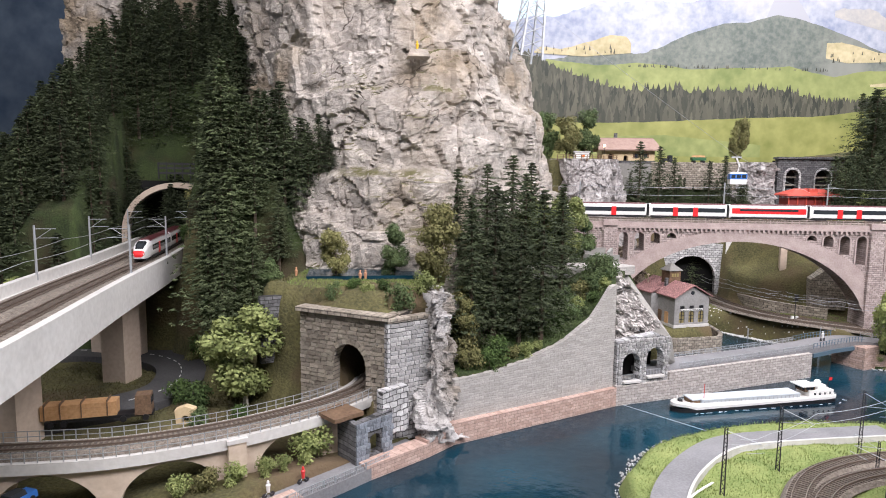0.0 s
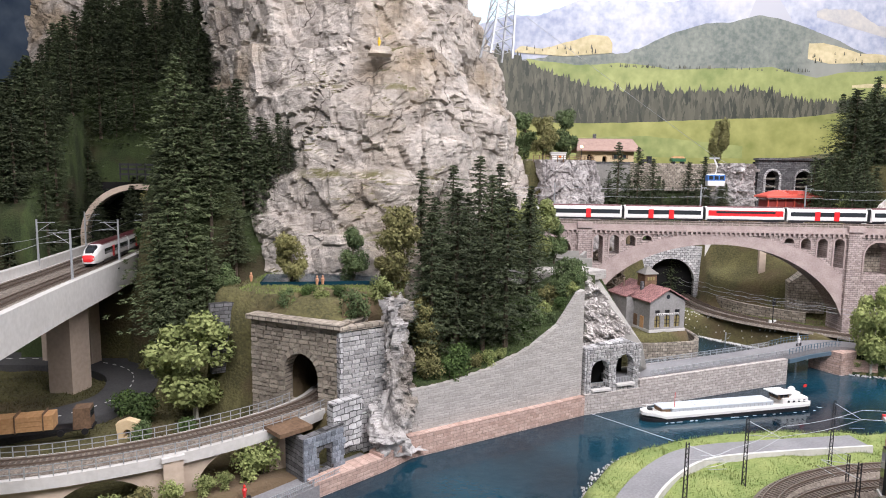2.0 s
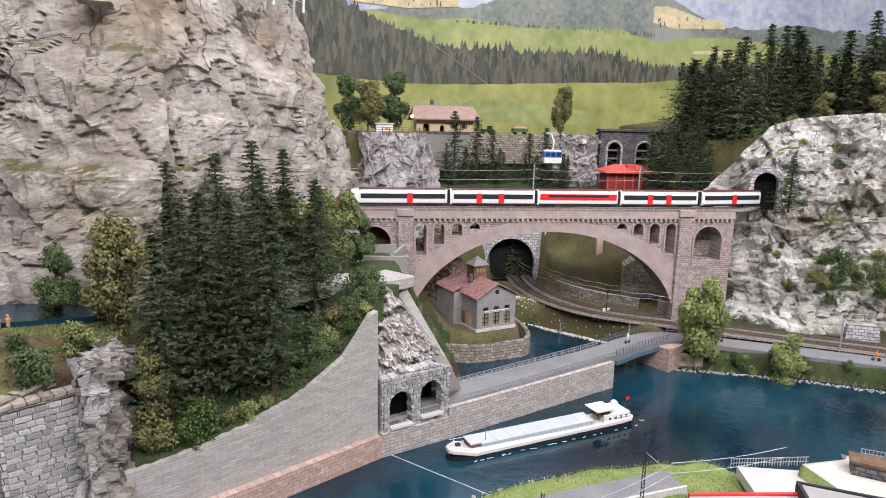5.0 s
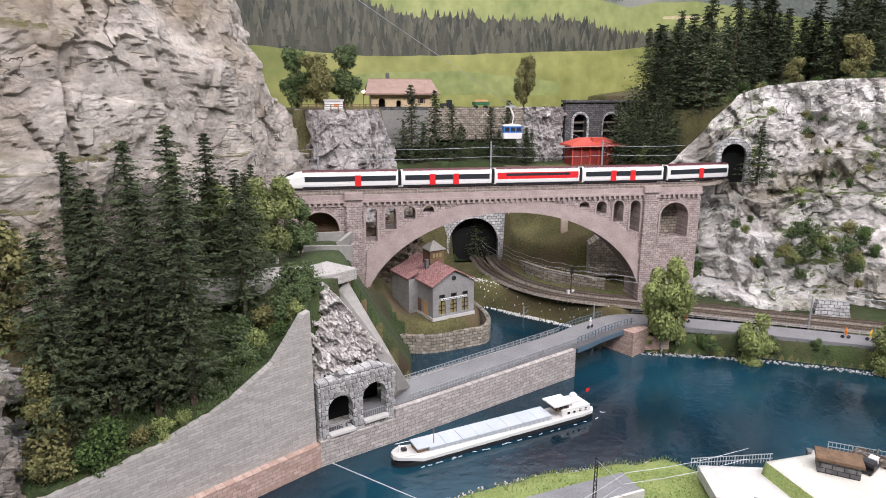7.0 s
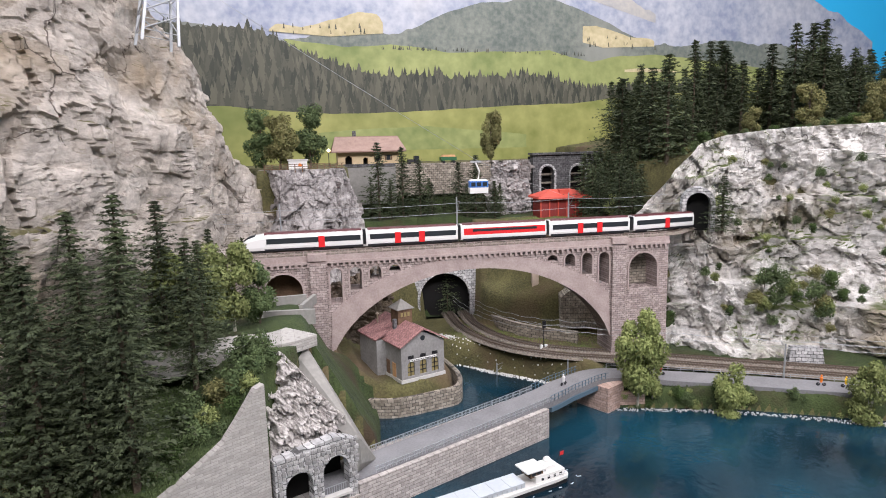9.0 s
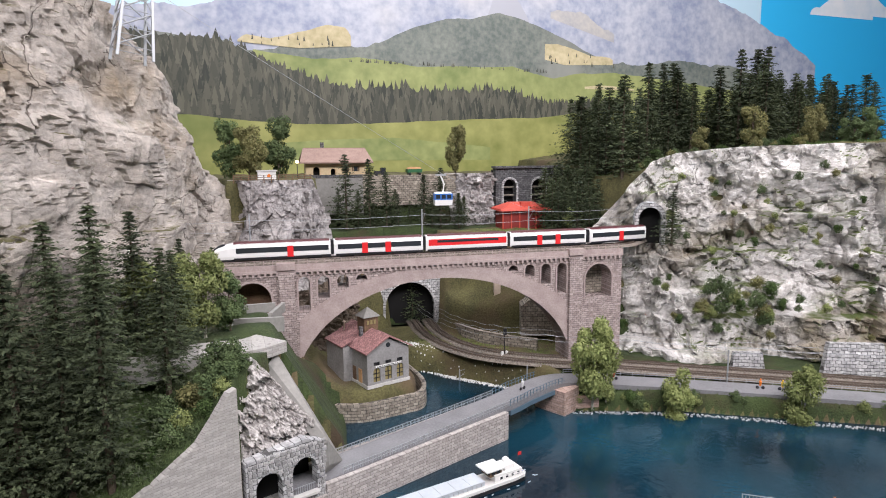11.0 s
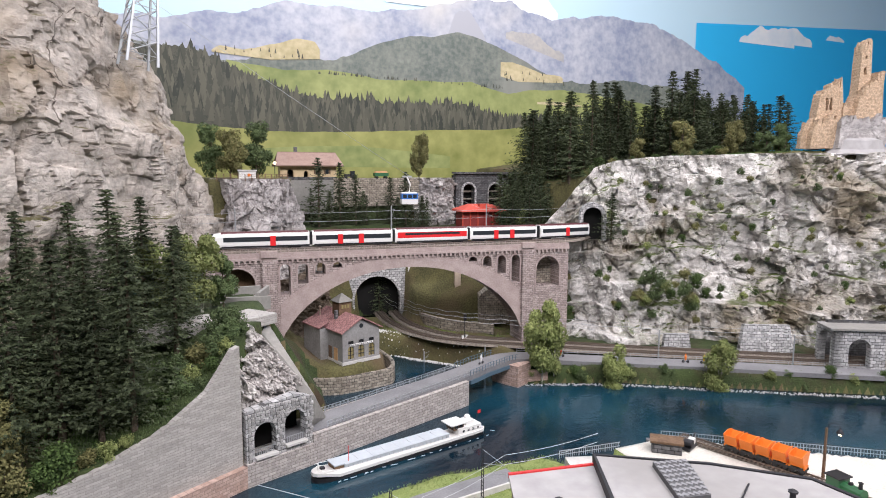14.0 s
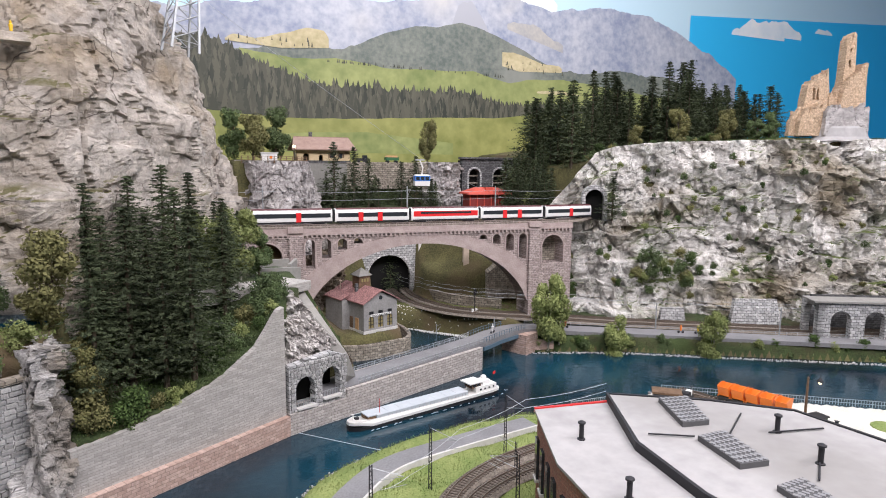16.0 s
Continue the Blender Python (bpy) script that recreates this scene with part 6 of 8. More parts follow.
# right bank
for x, y, s, kd in ((1.165, 1.53, 1.4, BIR), (1.20, 1.525, 1.05, BIR), (1.335, 1.435, 1.05, BIR), (1.575, 1.305, 1.1, BIR), (2.05, 1.03, 0.9, DEC)):
    plant(kd, x, y, s * 1.2, rng, group="trees on the right bank", squash=0.78)
for k in range(34):
    x = 1.14 + rng.random() ** 1.4 * 0.95
    y = float(np.interp(x, [1.1, 1.35, 1.6, 1.95, 2.2], [1.548, 1.452, 1.30, 1.09, 0.94])) + rng.uniform(0.005, 0.03)
    plant([BUSH[rng.choice((0, 0, 1, 3))]], x, y, rng.uniform(0.35, 0.9), rng, group="bushes on the right bank")
# shrubs on the right cliff
for k in range(90):
    u = rng.random()
    x = 1.5 + u * 0.75
    y0 = float(np.interp(x, [1.4, 1.5, 1.65, 1.85, 2.05, 2.25], [1.755, 1.69, 1.60, 1.485, 1.36, 1.24]))
    z = rng.uniform(0.1, 0.6) if k > 14 else rng.uniform(0.15, 0.27)
    if k <= 14:
        x = rng.uniform(1.60, 1.80)
        y0 = float(np.interp(x, [1.5, 1.65, 1.85], [1.69, 1.60, 1.485]))
    plant([BUSH[rng.choice((0, 0, 1, 2, 3))]], x, y0 + (z - 0.04) * 0.27, rng.uniform(0.3, 0.7) if k > 14 else rng.uniform(0.8, 1.3), rng, z=z, group="shrubs on the pale cliff")
# plateau forest
n = 0
while n < 74:
    x = rng.uniform(1.52, 2.6)
    y = 2.04 - (x - 1.5) * 0.36 + rng.uniform(0.0, 0.45)
    if height(x, y) < 0.5 or 2.05 < x and y < 1.9:
        continue
    plant(CON, x, y, rng.choice((0.9, 1.2, 1.4, 1.6, 1.9, 2.15)) if x < 2.25 else rng.uniform(1.2, 1.7), rng, group="spruces on the right plateau", squash=rng.uniform(1.0, 1.7))
    n += 1
for n in range(26):
    x = rng.uniform(1.36, 1.58)
    plant(CON, x, 2.06 + (x - 1.4) * 0.2 + rng.uniform(0, 0.16), rng.uniform(1.0, 1.45), rng, group="spruces at the plateau edge", squash=1.3)
for x, y, s, kd in ((1.95, 1.86, 1.2, OLI), (2.1, 1.78, 1.1, OLI), (2.14, 1.70, 0.6, DEC), (2.22, 1.66, 0.65, DEC), (1.78, 1.90, 0.8, OLI), (2.3, 1.75, 0.9, DEC)):
    plant(kd, x, y, s, rng, group="leafy trees on the right plateau")
for x, y, s in ((2.12, 1.655, 0.62), (2.06, 1.66, 0.55)):
    plant(DEC, x, y, s, rng, squash=1.25, group="round trees beside the ruin")
for k in range(34):
    x = 2.0 + 0.16 * rng.random()
    plant([BUSH[rng.choice((0, 3))]], x + 0.05, 1.60 - (x - 2.0) * 0.45 + rng.uniform(-0.035, 0.03), rng.uniform(0.45, 0.75), rng, squash=1.4, group="hedges below the ruin")
for k in range(46):
    x = 1.6 + 0.45 * rng.random()
    plant([BUSH[rng.choice((0, 0, 2, 3))]], x, 1.93 - (x - 1.55) * 0.5 + rng.uniform(0.0, 0.1), rng.uniform(0.5, 1.1), rng, group="bushes along the cliff top")
# behind the bridge
for x, s in ((0.72, 1.75), (0.80, 1.6), (0.86, 1.35), (0.93, 1.3), (0.985, 1.25), (1.05, 1.5), (0.76, 0.9), (0.90, 0.8), (1.01, 0.8), (1.10, 0.9)):
    plant(CON, x, rng.uniform(2.25, 2.30), s * 0.92, rng, group="spruces behind the bridge", squash=1.25)
for k in range(16):
    plant(CON, rng.uniform(0.70, 1.30), rng.uniform(2.30, 2.36), rng.uniform(0.5, 0.9), rng, group="spruces behind the bridge", squash=1.25)
plant(CON, 1.492, 1.668, 0.95, rng, z=0.385, squash=1.7, label="dark spruce beside the upper tunnel mouth")
plant(OLI, 1.151, 2.42, 1.55, rng, z=0.565, squash=0.72, label="tall slender olive-green tree on the plateau")
plant(OLI, 0.43, 2.17, 1.35, rng, label="olive weeping tree on the rocky lookout")
plant(DEC, 0.52, 2.28, 1.5, rng, label="dark leafy tree on the rocky lookout")
plant(DEC, 0.38, 2.26, 1.4, rng, label="green leafy tree on the rocky lookout")
plant([BUSH[0]], 1.22, 2.42, 1.2, rng, label="round bush on the plateau edge")
plant([BUSH[1]], 1.40, 2.02, 1.9, rng, label="green bush beside the upper line")
for k in range(9):
    plant([BUSH[rng.choice((0, 3))]], 1.24 + 0.018 * k, 1.80 - 0.012 * k + rng.uniform(-0.02, 0.02), rng.uniform(0.4, 0.8), rng, group="bushes at the bridge foot", z=0.17 + rng.uniform(-0.02, 0.01) if k > 3 else None)


for proto in CON + BIG + PINE + BIR + DEC + OLI + BUSH:
    if proto.name not in used:
        for o in (*proto.children_recursive, proto):
            bpy.data.objects.remove(o)


def grass(name, poly, count, h, mat, label, seed, zmin=0.02):
    """Blades scattered over a polygon of the ground."""
    rg = random.Random(seed)
    xs, ys = [p[0] for p in poly], [p[1] for p in poly]
    P = np.array([[rg.uniform(min(xs), max(xs)), rg.uniform(min(ys), max(ys))] for _ in range(count)])
    ok = inside(poly, P[:, 0], P[:, 1]) > 0
    verts, faces = [], []
    for x, y in P[ok]:
        z = height(x, y)
        if z < zmin:
            continue
        a, hh, w = rg.uniform(0, 6.28), h * rg.uniform(0.5, 1.3), h * 0.28
        i = len(verts)
        verts += [(x - w * math.cos(a), y - w * math.sin(a), z - 0.001), (x + w * math.cos(a), y + w * math.sin(a), z - 0.001), (x + rg.uniform(-0.5, 0.5) * h, y + rg.uniform(-0.5, 0.5) * h, z + hh)]
        faces.append((i, i + 1, i + 2))
    me = bpy.data.meshes.new(name)
    me.from_pydata(verts, [], faces)
    me.materials.append(mat)
    return tagged(new(name, me), label, "grass", kind="stuff")


grass("grass", [(0.03, 1.085), (0.2, 1.185), (0.34, 1.275), (0.42, 1.45), (0.2, 1.5), (0.0, 1.3)], 30000, 0.005, M_bush, "dark grass fibres on the wooded hill", 1)
grass("grass", [(0.2, 1.178), (0.345, 1.262), (0.39, 1.36), (0.25, 1.3)], 16000, 0.006, M_leaf_d, "fresh green grass fibres above the wall", 8)
grass("grass", [(1.1, 1.56), (1.35, 1.445), (1.6, 1.295), (1.95, 1.085), (2.6, 0.7), (2.62, 0.74), (1.97, 1.12), (1.6, 1.34), (1.36, 1.49), (1.15, 1.58)], 60000, 0.007, M_leaf_d, "green grass fibres on the right bank", 2)
grass("grass", [(0.2, 0.5), (0.27, 0.9), (0.34, 1.0), (0.42, 1.06), (0.54, 1.105), (0.7, 1.13), (0.9, 1.12), (0.98, 0.9), (0.6, 0.6)], 45000, 0.003, M_lawn, "short light green grass fibres on the near bank", 3)
grass("grass", [(0.8, 1.98), (0.9, 1.92), (1.0, 1.78), (1.1, 1.68), (1.4, 1.8), (1.4, 2.2), (1.0, 2.2)], 26000, 0.0035, M_lawn, "light green grass fibres on the railway bank", 4)
grass("grass", [(1.5, 2.0), (1.75, 1.84), (2.1, 1.64), (2.6, 1.4), (2.7, 1.8), (2.0, 2.2), (1.6, 2.4)], 40000, 0.006, M_bush, "grass fibres on the plateau", 5)
grass("grass", [(-1.4, 0.9), (-0.6, 1.05), (-0.3, 1.0), (-0.3, 1.3), (-0.9, 1.5), (-1.5, 1.4)], 40000, 0.004, M_ground, "earthy turf fibres below the viaducts", 6)
grass("grass", [(-0.3, 1.14), (-0.1, 1.05), (0.0, 1.13), (0.05, 1.3), (-0.3, 1.35)], 12000, 0.004, M_lawn, "green turf fibres on the pond terrace", 7)

# ---- trains ----
M_train_white = plain("train_white", (0.80, 0.80, 0.79), 0.25)
M_train_roof = plain("train_roof_maroon", (0.09, 0.02, 0.025), 0.4)
M_signal_red = plain("signal_red", (0.70, 0.025, 0.03), 0.3)


def loft(bm, rings):
    rows = [[bm.verts.new(p) for p in r] for r in rings]
    n = len(rows[0])
    for a, b in zip(rows, rows[1:]):
        for k in range(n):
            bm.faces.new((a[k], b[k], b[(k + 1) % n], a[(k + 1) % n]))
    bm.faces.new(rows[0])
    bm.faces.new(rows[-1][::-1])


def section(x, w, z0, z1, top=0.5):
    """A car's cross-section: upright sides with a rounded roof."""
    h = z1 - z0
    return [(x, -w * 0.9, z0), (x, -w, z0 + h * 0.2), (x, -w, z0 + h * 0.72), (x, -w * 0.82, z0 + h * 0.93), (x, -w * top, z1), (x, w * top, z1), (x, w * 0.82, z0 + h * 0.93), (x, w, z0 + h * 0.72), (x, w, z0 + h * 0.2), (x, w * 0.9, z0)]


def railcar(m, L, band, label, nose=0, red=False):
    """A passenger car along local x from 0 to L; nose: -1 if a cab is at x = 0."""
    t = thing("train_car", label, "train car", m, group="cars of the red and white train")
    bm = bmesh.new()
    W, Z0, Z1 = 0.0165, 0.006, 0.044
    if nose:
        prof = ((0.0, 0.42, 0.008, 0.016), (0.006, 0.7, 0.006, 0.024), (0.02, 0.9, 0.006, 0.034), (0.04, 0.98, 0.006, 0.041), (0.06, 1, 0.006, 0.044), (L, 1, 0.006, 0.044))
        loft(bm, [section(x, W * k, a, b) for x, k, a, b in prof])
    else:
        loft(bm, [section(x, W, Z0, Z1) for x in (0.0, L)])
    part("body", bm, M_train_white, t)
    x0 = 0.055 if nose else 0.004
    bm = bmesh.new()
    loft(bm, [[(x, -W * 0.86, 0.0405), (x, -W * 0.55, 0.0452), (x, W * 0.55, 0.0452), (x, W * 0.86, 0.0405)] for x in (x0, L - 0.002)])
    part("roof", bm, M_train_roof, t)
    for sg in (-1, 1):
        if red:
            part("red_panel", boxes((((x0 + L) / 2, sg * W, 0.026), (L - x0 - 0.006, 0.0007, 0.016))), M_signal_red, t)
        part("window_band", boxes((((x0 + L) / 2, sg * (W + 0.0002), 0.0285 if red else 0.026), (L - x0 - (0.05 if red else 0.01), 0.0008, 0.006 if red else 0.012))), M_glass, t)
        part("underframe", boxes((((x0 + L) / 2, sg * W * 0.9, 0.0065), (L - x0, 0.002, 0.005))), M_black, t)
        for d in band:
            part("door", boxes(((L * d, sg * (W + 0.0006), 0.021), (0.014, 0.0008, 0.026))), M_signal_red, t)
    for x in (0.14, 0.86):
        bg = part("bogie", boxes(((L * x, 0, 0.004), (0.034, 0.024, 0.006))), M_black, t)
        for dx in (-0.011, 0.011):
            bm = bmesh.new()
            tube(bm, [(L * x + dx, -0.0095, 0.0048), (L * x + dx, 0.0095, 0.0048)], 0.0048, sides=10)
            part("wheel", bm, M_dark_metal, bg)
    if nose:
        bm = bmesh.new()
        loft(bm, [[(x, -W * k, a), (x, -W * k * 0.6, b), (x, W * k * 0.6, b), (x, W * k, a)] for x, k, a, b in ((0.011, 0.5, 0.0265, 0.031), (0.022, 0.72, 0.031, 0.0385), (0.036, 0.8, 0.034, 0.0425))])
        part("windscreen", bm, M_glass, t)
        bm = bmesh.new()
        loft(bm, [section(x, W * k, a, b) for x, k, a, b in ((-0.0006, 0.44, 0.0105, 0.0168), (0.0055, 0.715, 0.013, 0.0246))])
        part("red_nose", bm, M_signal_red, t)
        for sg in (-1, 1):
            part("headlight", boxes(((0.004, sg * 0.009, 0.0165), (0.003, 0.004, 0.003))), M_white, t)
    else:
        part("gangway", boxes(((-0.0035, 0, 0.025), (0.006, 0.026, 0.034))), M_black, t)
    return t


def bridge_pose(s, z=0.384):
    q = BRIDGE @ Vector((s, 0, z))
    return pose(q.x, q.y, q.z, 0, 0, B_ANG)


railcar(bridge_pose(-0.19), 0.276, (0.66,), "white train cab car with black windows and one red door", -1)
railcar(bridge_pose(0.094), 0.219, (0.34, 0.60), "white passenger car with black windows and red doors")
railcar(bridge_pose(0.321), 0.216, (), "red and white dining car on the bridge", 0, True)
railcar(bridge_pose(0.545), 0.216, (0.38, 0.62), "white passenger car with black windows and red doors")
q = BRIDGE @ Vector((0.771, 0.001, 0.384))
railcar(pose(q.x, q.y, q.z, 0, 0, 4), 0.19, (0.55,), "white passenger car with one red door entering the tunnel")
vp, vd = via[23] + vn[23] * -0.03, (via[27] - via[23])
va = math.degrees(math.atan2(vd.y, vd.x))
railcar(pose(vp.x, vp.y, vp.z + 0.003, 0, 0, va), 0.25, (0.5,), "white train cab car with black windscreen and red nose", -1)
vq = Vector((vp.x, vp.y, 0)) + vd.normalized() * 0.256
railcar(pose(vq.x, vq.y, vp.z + 0.003, 0, 0, va + 1.5), 0.2, (0.4,), "white passenger car entering the concrete tunnel portal")

# ---- cargo ship ----
ship = thing("cargo_ship", "white river cargo ship with grey hatch covers and black hull", "ship", pose(0.482, 1.231, WATER, 0, 0, 12.2))
SL = 0.395


def ship_ring(w, z):
    pts = []
    for x, k in ((0.0, 0.25), (0.006, 0.55), (0.02, 0.85), (0.045, 1.0), (SL - 0.03, 1.0), (SL - 0.006, 0.86), (SL, 0.6)):
        pts.append((x, -w * k, z + (0.006 if x < 0.03 else 0.002 if x > SL - 0.07 else 0)))
    return pts + [(x, -y, z2) for x, y, z2 in reversed(pts)]


bm = bmesh.new()
loft(bm, [ship_ring(0.020, -0.012), ship_ring(0.0225, 0.006)])
for v in bm.verts:
    v.co.z = min(v.co.z, 0.0072)
part("black_hull", bm, M_black, ship)
bm = bmesh.new()
loft(bm, [ship_ring(0.0226, 0.0065), ship_ring(0.0232, 0.0125)])
part("white_hull", bm, M_white, ship)
bm = bmesh.new()
loft(bm, [ship_ring(0.0215, 0.0108), ship_ring(0.0215, 0.0131)])
part("deck", bm, M_concrete, ship)
M_hatch = material("grey_hatch", (0.45, 0.49, 0.53), (0.52, 0.56, 0.60), 30, 0.5, 0.05)
part("hold_coaming", boxes(((0.178, 0, 0.0165), (0.24, 0.036, 0.012))), M_hatch, ship)
for k in range(8):
    part("hatch_cover", boxes(((0.0735 + k * 0.030, 0, 0.0235), (0.0294, 0.037, 0.003))), M_hatch, ship)
rib = part("coaming_rib", boxes(((0, 0, 0), (0.0012, 0.0375, 0.010))), M_grey_metal, ship)
rib.matrix_basis = pose(0.065, 0, 0.0165)
for k in range(1, 24):
    shared("coaming_rib", rib, pose(0.065 + k * 0.0098, 0, 0.0165), ship)
part("forecastle_house", boxes(((0.048, 0, 0.0185), (0.018, 0.03, 0.012))), M_wood_d, ship)
part("forecastle_roof", boxes(((0.048, 0, 0.0255), (0.021, 0.033, 0.002))), M_hatch, ship)
bm = bmesh.new()
tube(bm, [(0.012, 0, 0.016), (0.012, 0, 0.032)], 0.0012, sides=6)
part("bow_post", bm, M_white, ship)
bm = bmesh.new()
tube(bm, [(0.07, -0.008, 0.02), (0.07, -0.008, 0.055)], 0.0007, sides=5)
part("mast", bm, M_red, ship)
part("winch", boxes(((0.022, 0.004, 0.0195), (0.008, 0.007, 0.005))), M_dark_metal, ship)
part("deckhouse", boxes(((0.352, 0, 0.02), (0.062, 0.037, 0.016))), M_white, ship)
wheel = part("wheelhouse", boxes(((0.326, 0, 0.031), (0.026, 0.028, 0.012))), M_wood_d, ship, "brown wheelhouse with windows")
for k in range(3):
    part("window", boxes(((0.3125, -0.009 + k * 0.009, 0.032), (0.001, 0.007, 0.006))), M_glass, wheel)
for k in range(2):
    part("window", boxes(((0.320 + k * 0.011, -0.0143, 0.032), (0.008, 0.001, 0.006))), M_glass, wheel)
part("wheelhouse_roof", boxes(((0.323, 0, 0.0385), (0.04, 0.038, 0.0025))), M_white, ship)
part("funnel_house", boxes(((0.358, 0, 0.032), (0.022, 0.024, 0.010))), M_white, ship)
bm = bmesh.new()
revolve(bm, (0.362, 0.005, 0.036), [(0.007, 0), (0.007, 0.005), (0.004, 0.008)], 10)
part("hatch_dome", bm, M_white, ship)
for k in range(4):
    part("porthole", boxes(((0.335 + k * 0.013, -0.0188, 0.021), (0.005, 0.0006, 0.005))), M_glass, ship)
bm = bmesh.new()
tube(bm, [(SL - 0.012, 0, 0.015), (SL - 0.008, 0, 0.05)], 0.0007, sides=5)
part("flagstaff", bm, M_dark_metal, ship)
part("flag", boxes(((SL - 0.004, 0, 0.046), (0.009, 0.0005, 0.007))), M_red, ship)
part("blue_tarpaulin", boxes(((SL - 0.012, -0.008, 0.019), (0.01, 0.012, 0.006), 20, 0.7)), M_blue, ship)
bm = bmesh.new()
for x0, x1 in ((0.0, 0.05), (0.31, SL)):
    for sg in (-1, 1):
        tube(bm, [(x0 + 0.012, sg * 0.018, 0.024), (x1 - 0.008, sg * 0.0215, 0.021)], 0.0005, sides=4)
part("handrail", bm, M_white, ship)
bm = bmesh.new()
for k in range(26):
    rgx = random.Random(k)
    x = rgx.uniform(-0.005, SL + 0.04)
    box(bm, (x, -0.0245 - rgx.random() * 0.004 if x < SL else rgx.uniform(-0.015, 0.015), 0.0003), (rgx.uniform(0.003, 0.009), 0.0016, 0.0006), rgx.uniform(-20, 20))
part("foam", bm, M_hatch, ship, "white foam at the waterline")
wake = part("water_seam", boxes(((0, 0, 0), (0.38, 0.0015, 0.0006))), M_hatch)
wake.matrix_world = pose(0.49, 1.15, WATER + 0.0005, 0, 0, -47)
tagged(wake, "thin pale seam line in the resin water", "seam")

# ---- round shed with white roof ----
shed = thing("engine_shed", "brick engine shed with a stepped dusty white roof", "building")
low_o = [(0.655, 0.815), (0.775, 0.792), (0.706, 0.655), (0.69, 0.528), (0.70, 0.42), (0.60, 0.42), (0.572, 0.56), (0.588, 0.66)]
hi_o = [(0.778, 0.80), (0.90, 0.72), (0.985, 0.64), (1.0, 0.52), (0.94, 0.40), (0.69, 0.40), (0.683, 0.522), (0.702, 0.648)]
inner = lambda o, k: [(sum(p[0] for p in o) / len(o) * (1 - k) + p[0] * k, sum(p[1] for p in o) / len(o) * (1 - k) + p[1] * k) for p in o]
part("wall", flat(inner(low_o, 0.96), 0.04, 0.186), M_brick, shed)
part("wall", flat(inner(hi_o, 0.97), 0.04, 0.194), M_brick, shed)
part("roof", flat(low_o, 0.186, 0.190), M_roof_white, shed)
part("roof", flat(hi_o, 0.194, 0.200), M_roof_white, shed)
bm = bmesh.new()
edge = [Vector((x, y, 0.2)) for x, y in (hi_o[5], hi_o[6], hi_o[7], hi_o[0], hi_o[1], hi_o[2], hi_o[3])]
ribbon(bm, edge, 0.003, -0.002, 0.002, -0.010)
part("roof_edge", bm, M_dark_metal, shed, "dark metal roof edging")
bm = bmesh.new()
ribbon(bm, [Vector((0.655, 0.815, 0.19)), Vector((0.775, 0.795, 0.19))], 0.002, -0.002, 0.002, -0.005)
part("roof_edge", bm, M_red, shed, "red painted roof edging")
for (ax, ay), (bx, by), n in (((0.655, 0.815), (0.588, 0.66), 4), ((0.588, 0.66), (0.572, 0.56), 3)):
    ang = math.degrees(math.atan2(by - ay, bx - ax))
    for k in range(n):
        f = (k + 0.6) / (n + 0.2)
        x, y = ax + (bx - ax) * f + 0.0045, ay + (by - ay) * f
        w = part("window", boxes(((x - 0.003, y, 0.125), (0.016, 0.004, 0.06), ang)), M_glass, shed)
        part("sill", boxes(((x - 0.004, y, 0.093), (0.02, 0.006, 0.004), ang)), M_concrete, w)
for x, y, z in ((0.656, 0.703, 0.19), (0.613, 0.561, 0.19), (0.896, 0.60, 0.2), (0.863, 0.518, 0.2)):
    bm = bmesh.new()
    revolve(bm, (x, y, z), [(0.0055, 0), (0.0055, 0.0012), (0.0032, 0.002), (0.0032, 0.021), (0.0052, 0.0222), (0.0052, 0.024), (0.002, 0.0258)], 12)
    part("vent_pipe", bm, M_dark_metal, shed, "dark round roof vent")
M_skylight, M_pane = plain("skylight_frame", (0.10, 0.10, 0.105), 0.6), plain("skylight_pane", (0.27, 0.27, 0.28), 0.3)
for pts in (((0.827, 0.744), (0.873, 0.734), (0.831, 0.653), (0.791, 0.661)), ((0.778, 0.623), (0.823, 0.622), (0.802, 0.539), (0.763, 0.546)), ((0.759, 0.496), (0.801, 0.497), (0.785, 0.42), (0.745, 0.42))):
    sk = part("skylight", flat(pts, 0.2, 0.207), M_skylight, shed, "dark framed roof skylight")
    (x0, y0), (x1, y1), (x2, y2), (x3, y3) = pts
    for i in range(6):
        for j in range(8):
            u, v = (i + 0.5) / 6, (j + 0.5) / 8
            x = (x0 * (1 - u) + x1 * u) * (1 - v) + (x3 * (1 - u) + x2 * u) * v
            y = (y0 * (1 - u) + y1 * u) * (1 - v) + (y3 * (1 - u) + y2 * u) * v
            part("pane", boxes(((x, y, 0.2075), (0.0052 if i not in (2, 3) else 0.0042, 0.0072, 0.001), -65 + 90)), M_pane, sk)
for a, b in (((0.80, 0.60), (0.90, 0.66)), ((0.82, 0.49), (0.91, 0.55)), ((0.73, 0.66), (0.78, 0.63)), ((0.88, 0.60), (0.96, 0.58))):
    bm = bmesh.new()
    tube(bm, [(*a, 0.2025), (*b, 0.2025)], 0.0012, sides=5)
    part("roof_pipe", bm, M_dark_metal, shed)

